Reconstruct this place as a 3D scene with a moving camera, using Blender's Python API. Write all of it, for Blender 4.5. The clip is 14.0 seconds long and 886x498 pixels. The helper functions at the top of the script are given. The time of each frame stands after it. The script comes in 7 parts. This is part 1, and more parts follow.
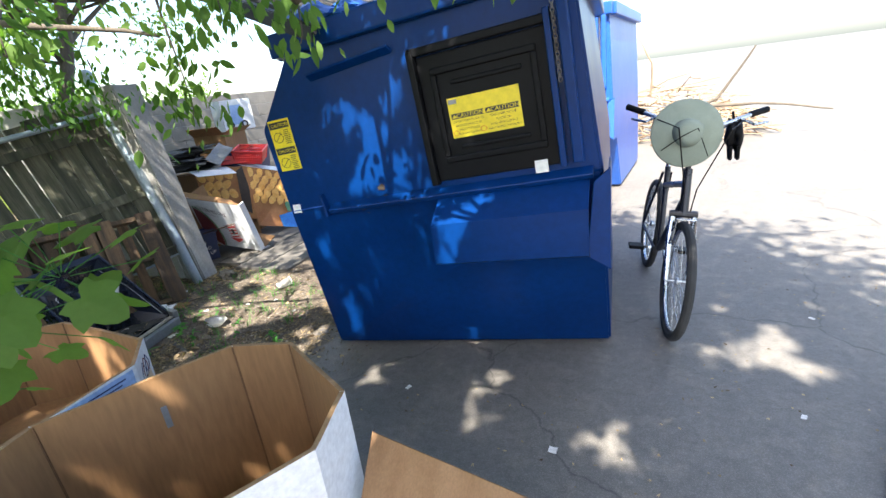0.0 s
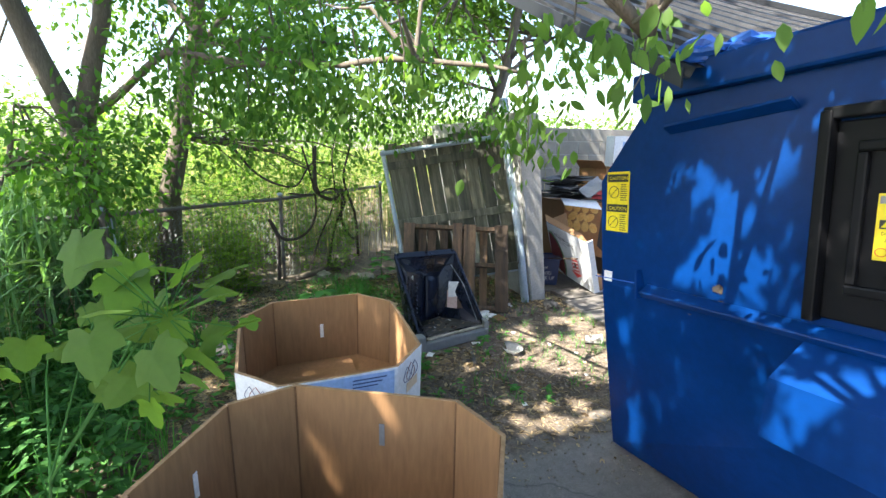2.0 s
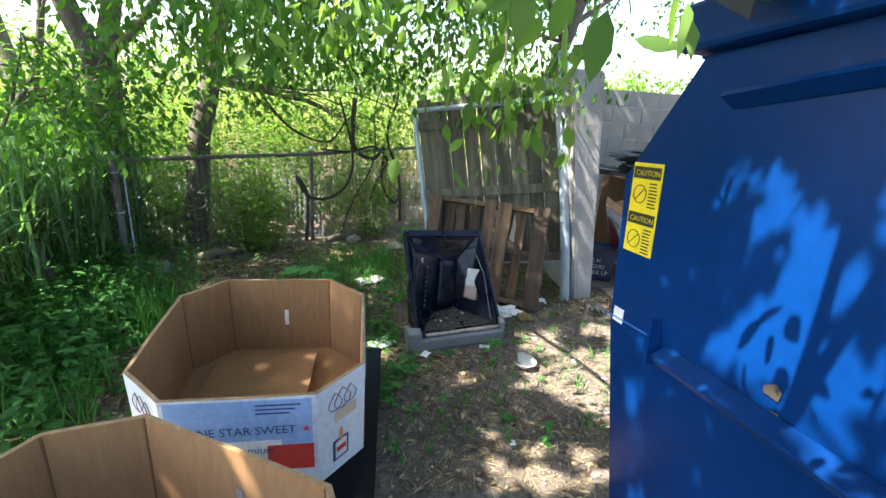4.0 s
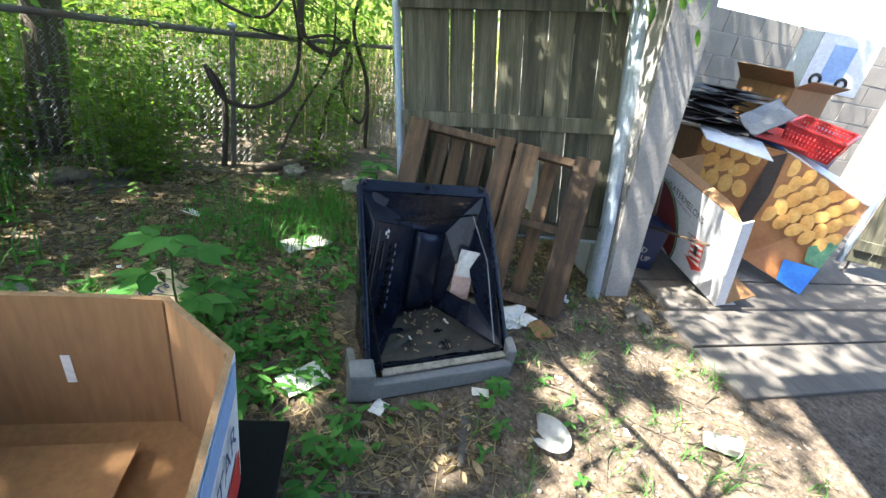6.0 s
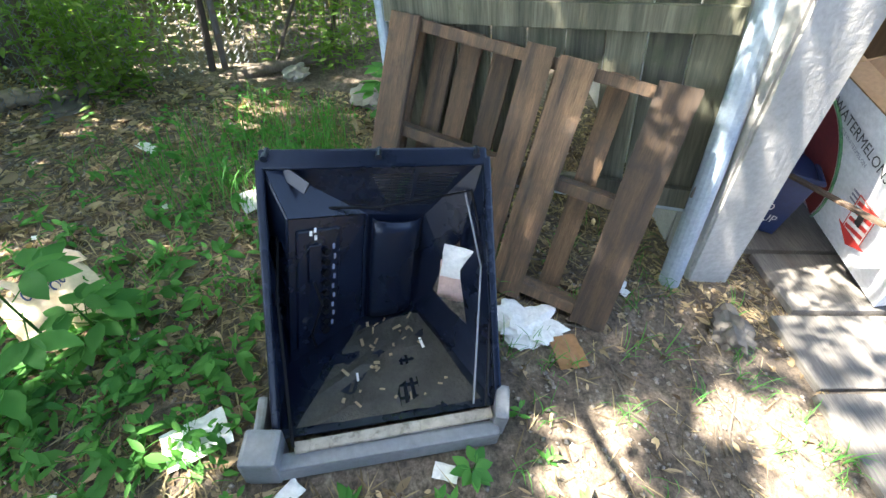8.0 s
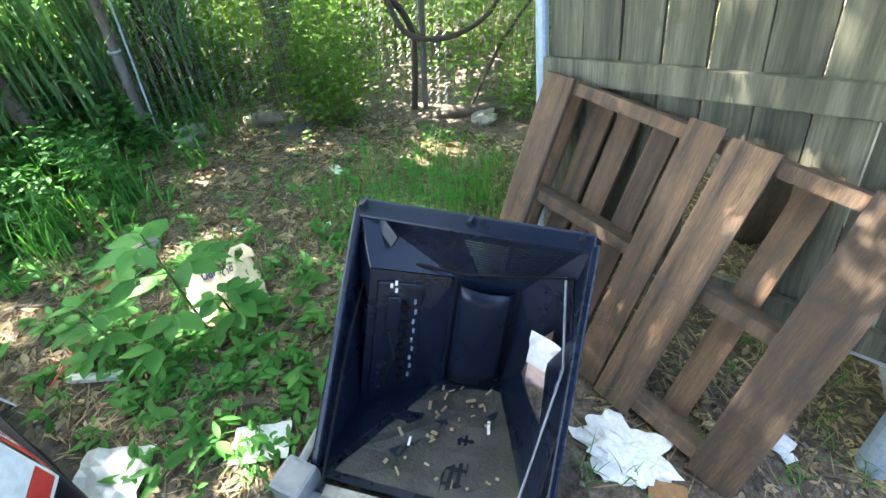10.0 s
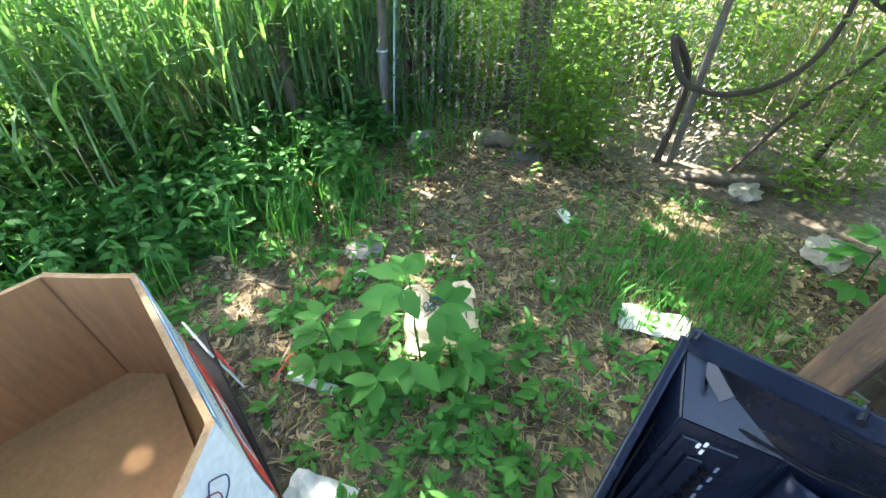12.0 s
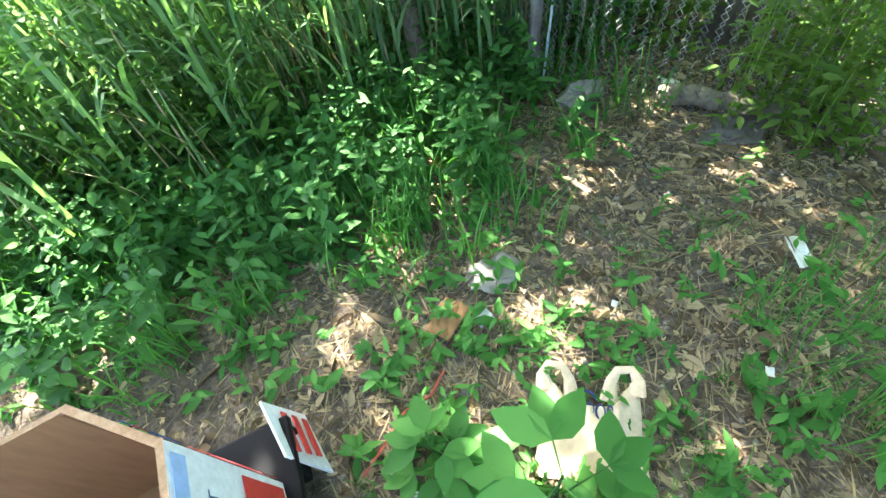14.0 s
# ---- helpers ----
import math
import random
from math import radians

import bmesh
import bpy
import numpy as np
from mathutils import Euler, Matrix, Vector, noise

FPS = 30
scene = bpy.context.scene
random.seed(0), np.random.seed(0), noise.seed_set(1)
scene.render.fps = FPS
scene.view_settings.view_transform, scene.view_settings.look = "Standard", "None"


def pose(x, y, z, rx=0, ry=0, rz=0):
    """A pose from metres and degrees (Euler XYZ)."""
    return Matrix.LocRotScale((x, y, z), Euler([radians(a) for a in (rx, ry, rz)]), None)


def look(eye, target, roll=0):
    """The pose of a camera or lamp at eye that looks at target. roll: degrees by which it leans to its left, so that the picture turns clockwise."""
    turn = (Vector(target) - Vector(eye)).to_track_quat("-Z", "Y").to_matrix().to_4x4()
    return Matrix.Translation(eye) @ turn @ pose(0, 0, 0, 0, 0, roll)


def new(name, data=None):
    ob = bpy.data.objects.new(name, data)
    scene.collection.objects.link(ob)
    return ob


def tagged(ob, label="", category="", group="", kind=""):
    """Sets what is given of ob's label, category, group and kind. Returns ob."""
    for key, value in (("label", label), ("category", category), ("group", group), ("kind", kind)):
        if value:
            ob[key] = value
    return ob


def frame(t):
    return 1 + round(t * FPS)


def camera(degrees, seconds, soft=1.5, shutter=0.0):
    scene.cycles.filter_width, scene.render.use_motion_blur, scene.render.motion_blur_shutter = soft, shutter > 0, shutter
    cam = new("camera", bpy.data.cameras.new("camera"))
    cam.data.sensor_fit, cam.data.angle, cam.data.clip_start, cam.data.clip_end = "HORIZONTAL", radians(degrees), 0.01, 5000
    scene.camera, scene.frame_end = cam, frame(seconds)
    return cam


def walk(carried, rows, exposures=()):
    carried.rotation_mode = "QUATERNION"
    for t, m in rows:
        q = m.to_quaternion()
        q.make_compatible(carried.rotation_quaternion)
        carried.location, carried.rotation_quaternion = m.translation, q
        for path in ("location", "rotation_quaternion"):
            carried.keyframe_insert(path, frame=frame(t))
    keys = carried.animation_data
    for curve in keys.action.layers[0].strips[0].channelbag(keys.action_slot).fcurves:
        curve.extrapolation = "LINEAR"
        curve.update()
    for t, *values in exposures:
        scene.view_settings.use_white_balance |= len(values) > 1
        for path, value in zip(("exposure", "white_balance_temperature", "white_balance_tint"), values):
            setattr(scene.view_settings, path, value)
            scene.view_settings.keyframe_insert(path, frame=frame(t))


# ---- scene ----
cam = camera(87.3, 14.0)
PATH = [
    (0, (-0.151, -0.279, 1.513), (-0.848, 1.474, 0.852), -7.4),
    (0.5, (-0.121, -0.154, 1.532), (-1.272, 1.401, 1.028), -3.9),
    (1, (-0.121, 0.063, 1.555), (-1.623, 1.289, 1.068), -1.3),
    (1.5, (-0.131, 0.115, 1.568), (-1.768, 1.153, 1.074), -0.3),
    (2, (-0.196, 0.256, 1.566), (-1.985, 1.03, 1.117), 0.8),
    (2.5, (-0.31, 0.379, 1.568), (-2.199, 0.867, 1.125), 2.8),
    (3, (-0.34, 0.525, 1.579), (-2.246, 0.922, 1.12), 2.4),
    (3.5, (-0.463, 0.807, 1.598), (-2.33, 1.243, 1.031), 3.1),
    (3.7, (-0.518, 0.866, 1.598), (-2.377, 1.292, 0.996), 3.3),
    (5.8, (-1.802, 1.215, 1.361), (-3.532, 1.78, 0.53), 10.9),
    (6, (-1.98, 1.181, 1.32), (-3.674, 1.742, 0.417), 11.4),
    (6.5, (-2.235, 1.24, 1.31), (-3.829, 1.778, 0.23), 11.8),
    (7, (-2.439, 1.452, 1.314), (-3.946, 1.93, 0.089), 10.5),
    (7.2, (-2.51, 1.546, 1.33), (-4.004, 1.978, 0.072), 9.5),
    (9.3, (-3.003, 1.953, 1.344), (-4.293, 1.577, -0.138), 0.9),
    (9.5, (-2.994, 2.007, 1.351), (-4.3, 1.535, -0.088), -0.2),
    (10, (-2.973, 2.002, 1.349), (-4.321, 1.333, 0.032), -2.9),
    (10.2, (-2.963, 1.999, 1.39), (-4.357, 1.216, 0.189), -4.3),
    (10.5, (-2.916, 1.996, 1.454), (-4.445, 1.054, 0.573), -3.8),
    (11, (-2.911, 1.98, 1.464), (-4.35, 0.9, 0.59), -3.0),
    (11.5, (-2.942, 1.844, 1.391), (-4.173, 0.729, 0.278), -1.6),
    (12, (-2.986, 1.475, 1.398), (-4.026, 0.359, 0.105), -0.2),
    (12.5, (-3.083, 1.291, 1.386), (-3.947, 0.159, -0.019), -1.8),
    (13, (-3.267, 1.133, 1.355), (-3.968, 0.031, -0.16), -3.8),
    (13.5, (-3.34, 0.899, 1.356), (-3.89, -0.197, -0.224), -7.0),
    (14, (-3.395, 0.833, 1.373), (-3.806, -0.324, -0.205), -12.3),
]
walk(cam, [(t, look(eye, target, roll)) for t, eye, target, roll in PATH],
     [(0, 2.35), (1.5, 2.65), (3, 2.85), (3.7, 2.85), (5.8, 3.0), (7.2, 3.4), (9.3, 4.15), (10.1, 4.2), (11, 3.95), (12.5, 4.2), (14, 4.35)])

# ---- light ----
SUN_TO = Vector((0.10, -0.72, 1.0)).normalized()      # direction towards the sun
world = bpy.data.worlds.new("sky")
scene.world = world
world.use_nodes = True
wn = world.node_tree
wn.nodes.clear()
sky = wn.nodes.new("ShaderNodeTexSky")
sky.sky_type = "NISHITA"
sky.sun_disc = False
sky.sun_elevation = math.asin(SUN_TO.z)
sky.sun_rotation = math.atan2(SUN_TO.x, SUN_TO.y)
sky.dust_density = 2.0
wbg = wn.nodes.new("ShaderNodeBackground")
wbg.inputs["Strength"].default_value = 0.112
wout = wn.nodes.new("ShaderNodeOutputWorld")
wn.links.new(sky.outputs[0], wbg.inputs["Color"])
wn.links.new(wbg.outputs[0], wout.inputs["Surface"])
sun = new("sun", bpy.data.lights.new("sun", "SUN"))
sun.data.energy = 5.0
sun.data.angle = radians(0.6)
sun.data.color = (1.0, 0.94, 0.84)
sun.matrix_world = look((0, 0, 30), Vector((0, 0, 30)) - SUN_TO)


# ---- materials ----
def node(nt, kind, **values):
    n = nt.nodes.new(kind)
    for k, v in values.items():
        n.inputs[k.replace("_", " ")].default_value = v
    return n


def ramp(nt, stops, source):
    r = nt.nodes.new("ShaderNodeValToRGB")
    while len(r.color_ramp.elements) < len(stops):
        r.color_ramp.elements.new(0.5)
    for e, (p, c) in zip(r.color_ramp.elements, stops):
        e.position, e.color = p, (*c, 1)
    nt.links.new(source, r.inputs["Fac"])
    return r.outputs["Color"]


def mix(nt, fac, a, b, mode="MIX"):
    m = nt.nodes.new("ShaderNodeMix")
    m.data_type, m.blend_type = "RGBA", mode
    for sock, v in ((m.inputs[0], fac), (m.inputs[6], a), (m.inputs[7], b)):
        if hasattr(v, "node"):
            nt.links.new(v, sock)
        elif isinstance(v, tuple):
            sock.default_value = (*v, 1)
        else:
            sock.default_value = v
    return m.outputs[2]


def noise_tex(nt, co, scale, detail=4.0, rough=0.6, stretch=None):
    if stretch and len(stretch) > 3:      # grain along a leaning board
        turn = nt.nodes.new("ShaderNodeMapping")
        turn.inputs["Rotation"].default_value = Vector(stretch[3]).rotation_difference(Vector((0, 0, 1))).to_euler()
        nt.links.new(co, turn.inputs["Vector"])
        co = turn.outputs[0]
    if stretch:
        mp = nt.nodes.new("ShaderNodeMapping")
        mp.inputs["Scale"].default_value = stretch[:3]
        nt.links.new(co, mp.inputs["Vector"])
        co = mp.outputs[0]
    n = node(nt, "ShaderNodeTexNoise", Scale=scale, Detail=detail, Roughness=rough)
    nt.links.new(co, n.inputs["Vector"])
    return n.outputs["Fac"]


def start(name):
    m = bpy.data.materials.new(name)
    m.use_nodes = True
    nt = m.node_tree
    bsdf = nt.nodes["Principled BSDF"]
    tc = nt.nodes.new("ShaderNodeTexCoord")
    return m, nt, bsdf, tc.outputs["Object"]


def bump(nt, bsdf, height, strength=0.3, distance=0.01):
    b = node(nt, "ShaderNodeBump", Strength=strength, Distance=distance)
    nt.links.new(height, b.inputs["Height"])
    nt.links.new(b.outputs[0], bsdf.inputs["Normal"])


def mat(name, a, b, rough=0.8, scale=3.0, fine=60.0, stretch=None, relief=0.25, metal=0.0, vary=0.0, dirt=None, dirt_amount=0.45, shine=0.5):
    """Two colours mixed by coarse noise, a fine grain, stains of a third colour, and a fine relief."""
    m, nt, bsdf, co = start(name)
    big = noise_tex(nt, co, scale, 5.0, 0.6, stretch)
    small = noise_tex(nt, co, fine, 3.0, 0.6, stretch)
    col = mix(nt, ramp(nt, [(0.3, (0, 0, 0)), (0.7, (1, 1, 1))], big), a, b)
    col = mix(nt, 0.6 if stretch and relief > 0.4 else 0.28, col, ramp(nt, [(0.3, (0.3, 0.3, 0.3)), (0.7, (1.1, 1.1, 1.1))], small), "MULTIPLY")
    if dirt:
        spot = noise_tex(nt, co, scale * 2.3, 6.0, 0.7)
        col = mix(nt, ramp(nt, [(1 - dirt_amount, (0, 0, 0)), (min(1.0, 1.18 - dirt_amount), (0.8, 0.8, 0.8))], spot), col, dirt)
    if vary:
        info = nt.nodes.new("ShaderNodeObjectInfo")
        col = mix(nt, vary, col, ramp(nt, [(0, (0.45, 0.45, 0.45)), (1, (1.25, 1.2, 1.15))], info.outputs["Random"]), "MULTIPLY")
    nt.links.new(col, bsdf.inputs["Base Color"])
    bsdf.inputs["Metallic"].default_value = metal
    bsdf.inputs["Specular IOR Level"].default_value = shine
    nt.links.new(ramp(nt, [(0.2, (rough * 0.8,) * 3), (0.8, (min(1, rough * 1.15),) * 3)], big), bsdf.inputs["Roughness"])
    bump(nt, bsdf, small, relief, 0.004)
    return m


def leaf_mat(name, dark, light, through_light=0.45, rough=0.62):
    """A leaf: varied green per leaf, gloss on top and light that comes through from behind."""
    m, nt, bsdf, co = start(name)
    geo = nt.nodes.new("ShaderNodeNewGeometry")
    col = mix(nt, geo.outputs["Random Per Island"], dark, light)
    col = mix(nt, 0.35, col, ramp(nt, [(0.3, (0.5, 0.55, 0.4)), (0.7, (1.1, 1.1, 1.0))], noise_tex(nt, co, 1.3, 3.0)), "MULTIPLY")
    nt.links.new(col, bsdf.inputs["Base Color"])
    bsdf.inputs["Roughness"].default_value = rough
    bsdf.inputs["Specular IOR Level"].default_value = 0.2
    tr = nt.nodes.new("ShaderNodeBsdfTranslucent")
    nt.links.new(mix(nt, 1.0, col, (1.35, 1.5, 0.55), "MULTIPLY"), tr.inputs["Color"])
    mx = nt.nodes.new("ShaderNodeMixShader")
    mx.inputs[0].default_value = through_light
    nt.links.new(bsdf.outputs[0], mx.inputs[1])
    nt.links.new(tr.outputs[0], mx.inputs[2])
    nt.links.new(mx.outputs[0], nt.nodes["Material Output"].inputs["Surface"])
    return m


def ground_mat():
    """Bare trodden dirt, and worn asphalt with cracks where the yard is paved."""
    m, nt, bsdf, co = start("ground_dirt_and_asphalt")
    big, mid, fine = noise_tex(nt, co, 0.9, 5.0), noise_tex(nt, co, 6.0, 6.0, 0.7), noise_tex(nt, co, 90.0, 4.0, 0.7)
    dirt = mix(nt, big, (0.062, 0.047, 0.034), (0.14, 0.11, 0.08))
    dirt = mix(nt, ramp(nt, [(0.45, (0, 0, 0)), (0.7, (1, 1, 1))], mid), dirt, (0.20, 0.162, 0.12))
    clod = noise_tex(nt, co, 30.0, 5.0, 0.7)
    dirt = mix(nt, 0.9, dirt, ramp(nt, [(0.32, (0.25, 0.23, 0.21)), (0.68, (1.5, 1.5, 1.5))], clod), "MULTIPLY")
    dirt = mix(nt, 0.8, dirt, ramp(nt, [(0.3, (0.3, 0.28, 0.26)), (0.7, (1.4, 1.4, 1.4))], fine), "MULTIPLY")
    tar = mix(nt, big, (0.115, 0.106, 0.096), (0.195, 0.18, 0.16))
    tar = mix(nt, ramp(nt, [(0.5, (0, 0, 0)), (0.75, (0.6, 0.6, 0.6))], mid), tar, (0.27, 0.24, 0.20))
    grain = node(nt, "ShaderNodeTexVoronoi", Scale=140.0)
    nt.links.new(co, grain.inputs["Vector"])
    tar = mix(nt, 0.55, tar, ramp(nt, [(0.1, (1.5, 1.5, 1.5)), (0.5, (0.75, 0.75, 0.75))], grain.outputs["Distance"]), "MULTIPLY")
    warp = nt.nodes.new("ShaderNodeVectorMath")
    warp.operation = "MULTIPLY_ADD"
    nz = node(nt, "ShaderNodeTexNoise", Scale=2.2, Detail=5.0)
    nt.links.new(co, nz.inputs["Vector"])
    nt.links.new(nz.outputs["Color"], warp.inputs[0])
    warp.inputs[1].default_value = (0.55, 0.55, 0.0)
    nt.links.new(co, warp.inputs[2])
    crack = node(nt, "ShaderNodeTexVoronoi", Scale=0.62)
    crack.feature = "DISTANCE_TO_EDGE"
    nt.links.new(warp.outputs[0], crack.inputs["Vector"])
    line = ramp(nt, [(0.0, (0, 0, 0)), (0.006, (1, 1, 1))], crack.outputs["Distance"])
    tar = mix(nt, 0.5, tar, line, "MULTIPLY")
    tar = mix(nt, 0.5, tar, ramp(nt, [(0.35, (0.6, 0.58, 0.55)), (0.65, (1.25, 1.25, 1.25))], noise_tex(nt, co, 22.0, 6.0, 0.75)), "MULTIPLY")
    # paved where the yard is: to the right of the dirt strip and in front of the bushes
    xyz = nt.nodes.new("ShaderNodeSeparateXYZ")
    nt.links.new(co, xyz.inputs[0])

    def calc(op, a, b):
        n = nt.nodes.new("ShaderNodeMath")
        n.operation = op
        for s, v in zip(n.inputs, (a, b)):
            if hasattr(v, "node"):
                nt.links.new(v, s)
            else:
                s.default_value = v
        return n.outputs[0]
    wob = calc("MULTIPLY", calc("SUBTRACT", noise_tex(nt, co, 1.6, 6.0, 0.65), 0.5), 1.6)
    edge_x = calc("ADD", calc("ADD", xyz.outputs["X"], 2.15), wob)
    edge_y = calc("ADD", calc("ADD", calc("MULTIPLY", xyz.outputs["X"], 0.6), calc("ADD", xyz.outputs["Y"], 1.25)), wob)
    both = calc("MINIMUM", edge_x, edge_y)
    mask = ramp(nt, [(0.0, (0, 0, 0)), (0.22, (1, 1, 1))], both)
    nt.links.new(mix(nt, mask, dirt, tar), bsdf.inputs["Base Color"])
    nt.links.new(ramp(nt, [(0, (0.95,) * 3), (1, (0.52,) * 3)], mask), bsdf.inputs["Roughness"])
    bump(nt, bsdf, mix(nt, 0.35, fine, mid), 0.7, 0.012)
    return m


M_GROUND = ground_mat()
M_BLUE = mat("blue_dumpster_paint", (0.0006, 0.018, 0.09), (0.001, 0.030, 0.145), 0.34, 1.2, 25, relief=0.06, dirt=(0.006, 0.018, 0.06), dirt_amount=0.40, shine=0.16)
M_BLUE_OLD = mat("faded_blue_paint", (0.012, 0.075, 0.34), (0.02, 0.10, 0.40), 0.35, 1.0, 20, relief=0.06, dirt=(0.03, 0.05, 0.12), dirt_amount=0.35)
M_RUST = mat("rust", (0.05, 0.035, 0.02), (0.03, 0.03, 0.035), 0.9, 18, 90)
M_BLACK = mat("black_plastic", (0.004, 0.0045, 0.0055), (0.008, 0.008, 0.009), 0.42, 3, 40, relief=0.1, dirt=(0.018, 0.018, 0.017), dirt_amount=0.28, shine=0.1)
M_LID = mat("weathered_black_lid", (0.012, 0.013, 0.016), (0.025, 0.027, 0.03), 0.4, 3, 40, relief=0.1, dirt=(0.06, 0.06, 0.06), dirt_amount=0.34, shine=0.3)
M_TV = mat("black_tv_plastic", (0.003, 0.005, 0.012), (0.0075, 0.012, 0.025), 0.28, 4, 60, relief=0.14, dirt=(0.035, 0.035, 0.033), dirt_amount=0.34, shine=0.3)
M_GREY = mat("grey_plastic", (0.15, 0.16, 0.17), (0.20, 0.205, 0.21), 0.5, 5, 60, relief=0.1, dirt=(0.10, 0.085, 0.06), dirt_amount=0.42)
M_YELLOW = mat("yellow_sticker", (0.72, 0.55, 0.012), (0.78, 0.62, 0.02), 0.45, 4, 30, relief=0.03)
M_INK = mat("black_print", (0.012, 0.012, 0.012), (0.02, 0.02, 0.02), 0.5, 9, 40, relief=0.02)
M_INK_BLUE = mat("navy_print", (0.015, 0.03, 0.12), (0.02, 0.045, 0.16), 0.6, 9, 40, relief=0.02)
M_INK_GREY = mat("grey_print", (0.16, 0.18, 0.24), (0.22, 0.24, 0.30), 0.7, 9, 40, relief=0.02)
M_KRAFT = mat("brown_cardboard", (0.23, 0.118, 0.046), (0.30, 0.16, 0.068), 0.85, 2.0, 55, (1, 1, 0.15), relief=0.18, dirt=(0.17, 0.085, 0.034), dirt_amount=0.33)
M_KRAFT_FOLD = mat("dark_fold_cardboard", (0.13, 0.065, 0.026), (0.18, 0.09, 0.036), 0.9, 8, 80)
M_KRAFT_EDGE = mat("cardboard_edge", (0.34, 0.21, 0.105), (0.22, 0.125, 0.055), 0.95, 30, 160, relief=0.6)
M_WHITE_CARD = mat("white_coated_cardboard", (0.66, 0.68, 0.70), (0.74, 0.75, 0.76), 0.55, 3, 50, relief=0.06, dirt=(0.48, 0.45, 0.40), dirt_amount=0.34)
M_PRINT_BLUE = mat("pale_blue_print", (0.22, 0.36, 0.62), (0.32, 0.45, 0.70), 0.6, 4, 50, relief=0.05)
M_PRINT_RED = mat("red_print", (0.50, 0.03, 0.025), (0.58, 0.05, 0.035), 0.6, 5, 50, relief=0.05)
M_PRINT_GREEN = mat("green_print", (0.03, 0.14, 0.07), (0.16, 0.32, 0.16), 0.6, 14, 50, relief=0.05)
M_PRINT_SKY = mat("bright_blue_print", (0.02, 0.13, 0.55), (0.05, 0.30, 0.75), 0.6, 4, 50, relief=0.05)
M_PRINT_ORANGE = mat("orange_print", (0.62, 0.22, 0.05), (0.70, 0.33, 0.10), 0.6, 6, 50, relief=0.05)
M_PRINT_BROWN = mat("brown_orange_print", (0.30, 0.11, 0.03), (0.42, 0.19, 0.06), 0.6, 6, 50, relief=0.05)
M_PRINT_MAROON = mat("maroon_print", (0.16, 0.02, 0.025), (0.22, 0.04, 0.03), 0.6, 6, 50, relief=0.05)
M_GOURD = mat("printed_yellow_squash", (0.74, 0.34, 0.07), (0.84, 0.52, 0.16), 0.6, 12, 50, relief=0.05)
M_WOOD_GREY = mat("weathered_grey_board", (0.032, 0.035, 0.02), (0.19, 0.186, 0.13), 0.9, 3.0, 20, (7, 7, 0.4, (-0.18, -0.19, 1.29)), relief=0.8, vary=0.7, dirt=(0.06, 0.075, 0.035), dirt_amount=0.46)
M_WOOD_PALLET = mat("weathered_pallet_wood", (0.034, 0.024, 0.017), (0.22, 0.138, 0.078), 0.88, 4.0, 55, (7, 7, 0.5, (-0.275, 0.13, 0.76)), relief=0.8, vary=0.95, dirt=(0.06, 0.045, 0.033), dirt_amount=0.5)
M_WOOD_PLANK = mat("grey_trodden_plank", (0.085, 0.08, 0.072), (0.155, 0.142, 0.125), 0.9, 2.0, 30, (0.5, 5, 5), relief=0.5, vary=0.4, dirt=(0.12, 0.10, 0.08), dirt_amount=0.42)
M_PLY = mat("brown_plywood", (0.24, 0.125, 0.05), (0.33, 0.185, 0.085), 0.6, 2.0, 30, (6, 0.6, 6), relief=0.2)
M_STEEL = mat("galvanised_tube", (0.28, 0.36, 0.43), (0.40, 0.46, 0.52), 0.5, 6, 70, relief=0.12, metal=0.35, dirt=(0.24, 0.17, 0.12), dirt_amount=0.36)
M_STEEL_RUST = mat("rusty_fence_pipe", (0.16, 0.165, 0.17), (0.11, 0.085, 0.07), 0.65, 7, 70, relief=0.25, metal=0.3, dirt=(0.15, 0.08, 0.04), dirt_amount=0.45)
M_WIRE = mat("fence_wire", (0.13, 0.14, 0.15), (0.19, 0.19, 0.19), 0.55, 9, 90, metal=0.5)
M_BLOCK = mat("concrete_block", (0.20, 0.185, 0.16), (0.30, 0.28, 0.25), 0.95, 3, 70, relief=0.8, vary=0.25, dirt=(0.19, 0.175, 0.15), dirt_amount=0.42)
M_PIER = mat("poured_concrete", (0.24, 0.235, 0.22), (0.36, 0.35, 0.33), 0.92, 2.2, 60, relief=0.5, dirt=(0.16, 0.15, 0.13), dirt_amount=0.42)
M_MORTAR = mat("mortar", (0.30, 0.29, 0.27), (0.37, 0.36, 0.34), 0.95, 8, 90, relief=0.6)
M_BARK = mat("bark", (0.075, 0.058, 0.042), (0.15, 0.125, 0.095), 0.95, 5, 45, (3, 3, 0.5), relief=0.9)
M_VINE = mat("dark_vine_bark", (0.035, 0.026, 0.02), (0.065, 0.05, 0.04), 0.95, 12, 60, relief=0.7)
M_SHINGLE = mat("dark_asphalt_shingle", (0.03, 0.03, 0.032), (0.085, 0.08, 0.078), 0.9, 9, 120, relief=0.6, vary=0.3)
M_NAVY = mat("navy_plastic", (0.012, 0.025, 0.085), (0.018, 0.038, 0.12), 0.4, 4, 50, relief=0.06)
M_RED = mat("red_plastic", (0.42, 0.012, 0.012), (0.5, 0.02, 0.018), 0.4, 6, 60, relief=0.05)
M_PAPER = mat("crumpled_white_paper", (0.68, 0.66, 0.61), (0.78, 0.77, 0.74), 0.8, 12, 70, relief=0.3, dirt=(0.50, 0.45, 0.36), dirt_amount=0.34)
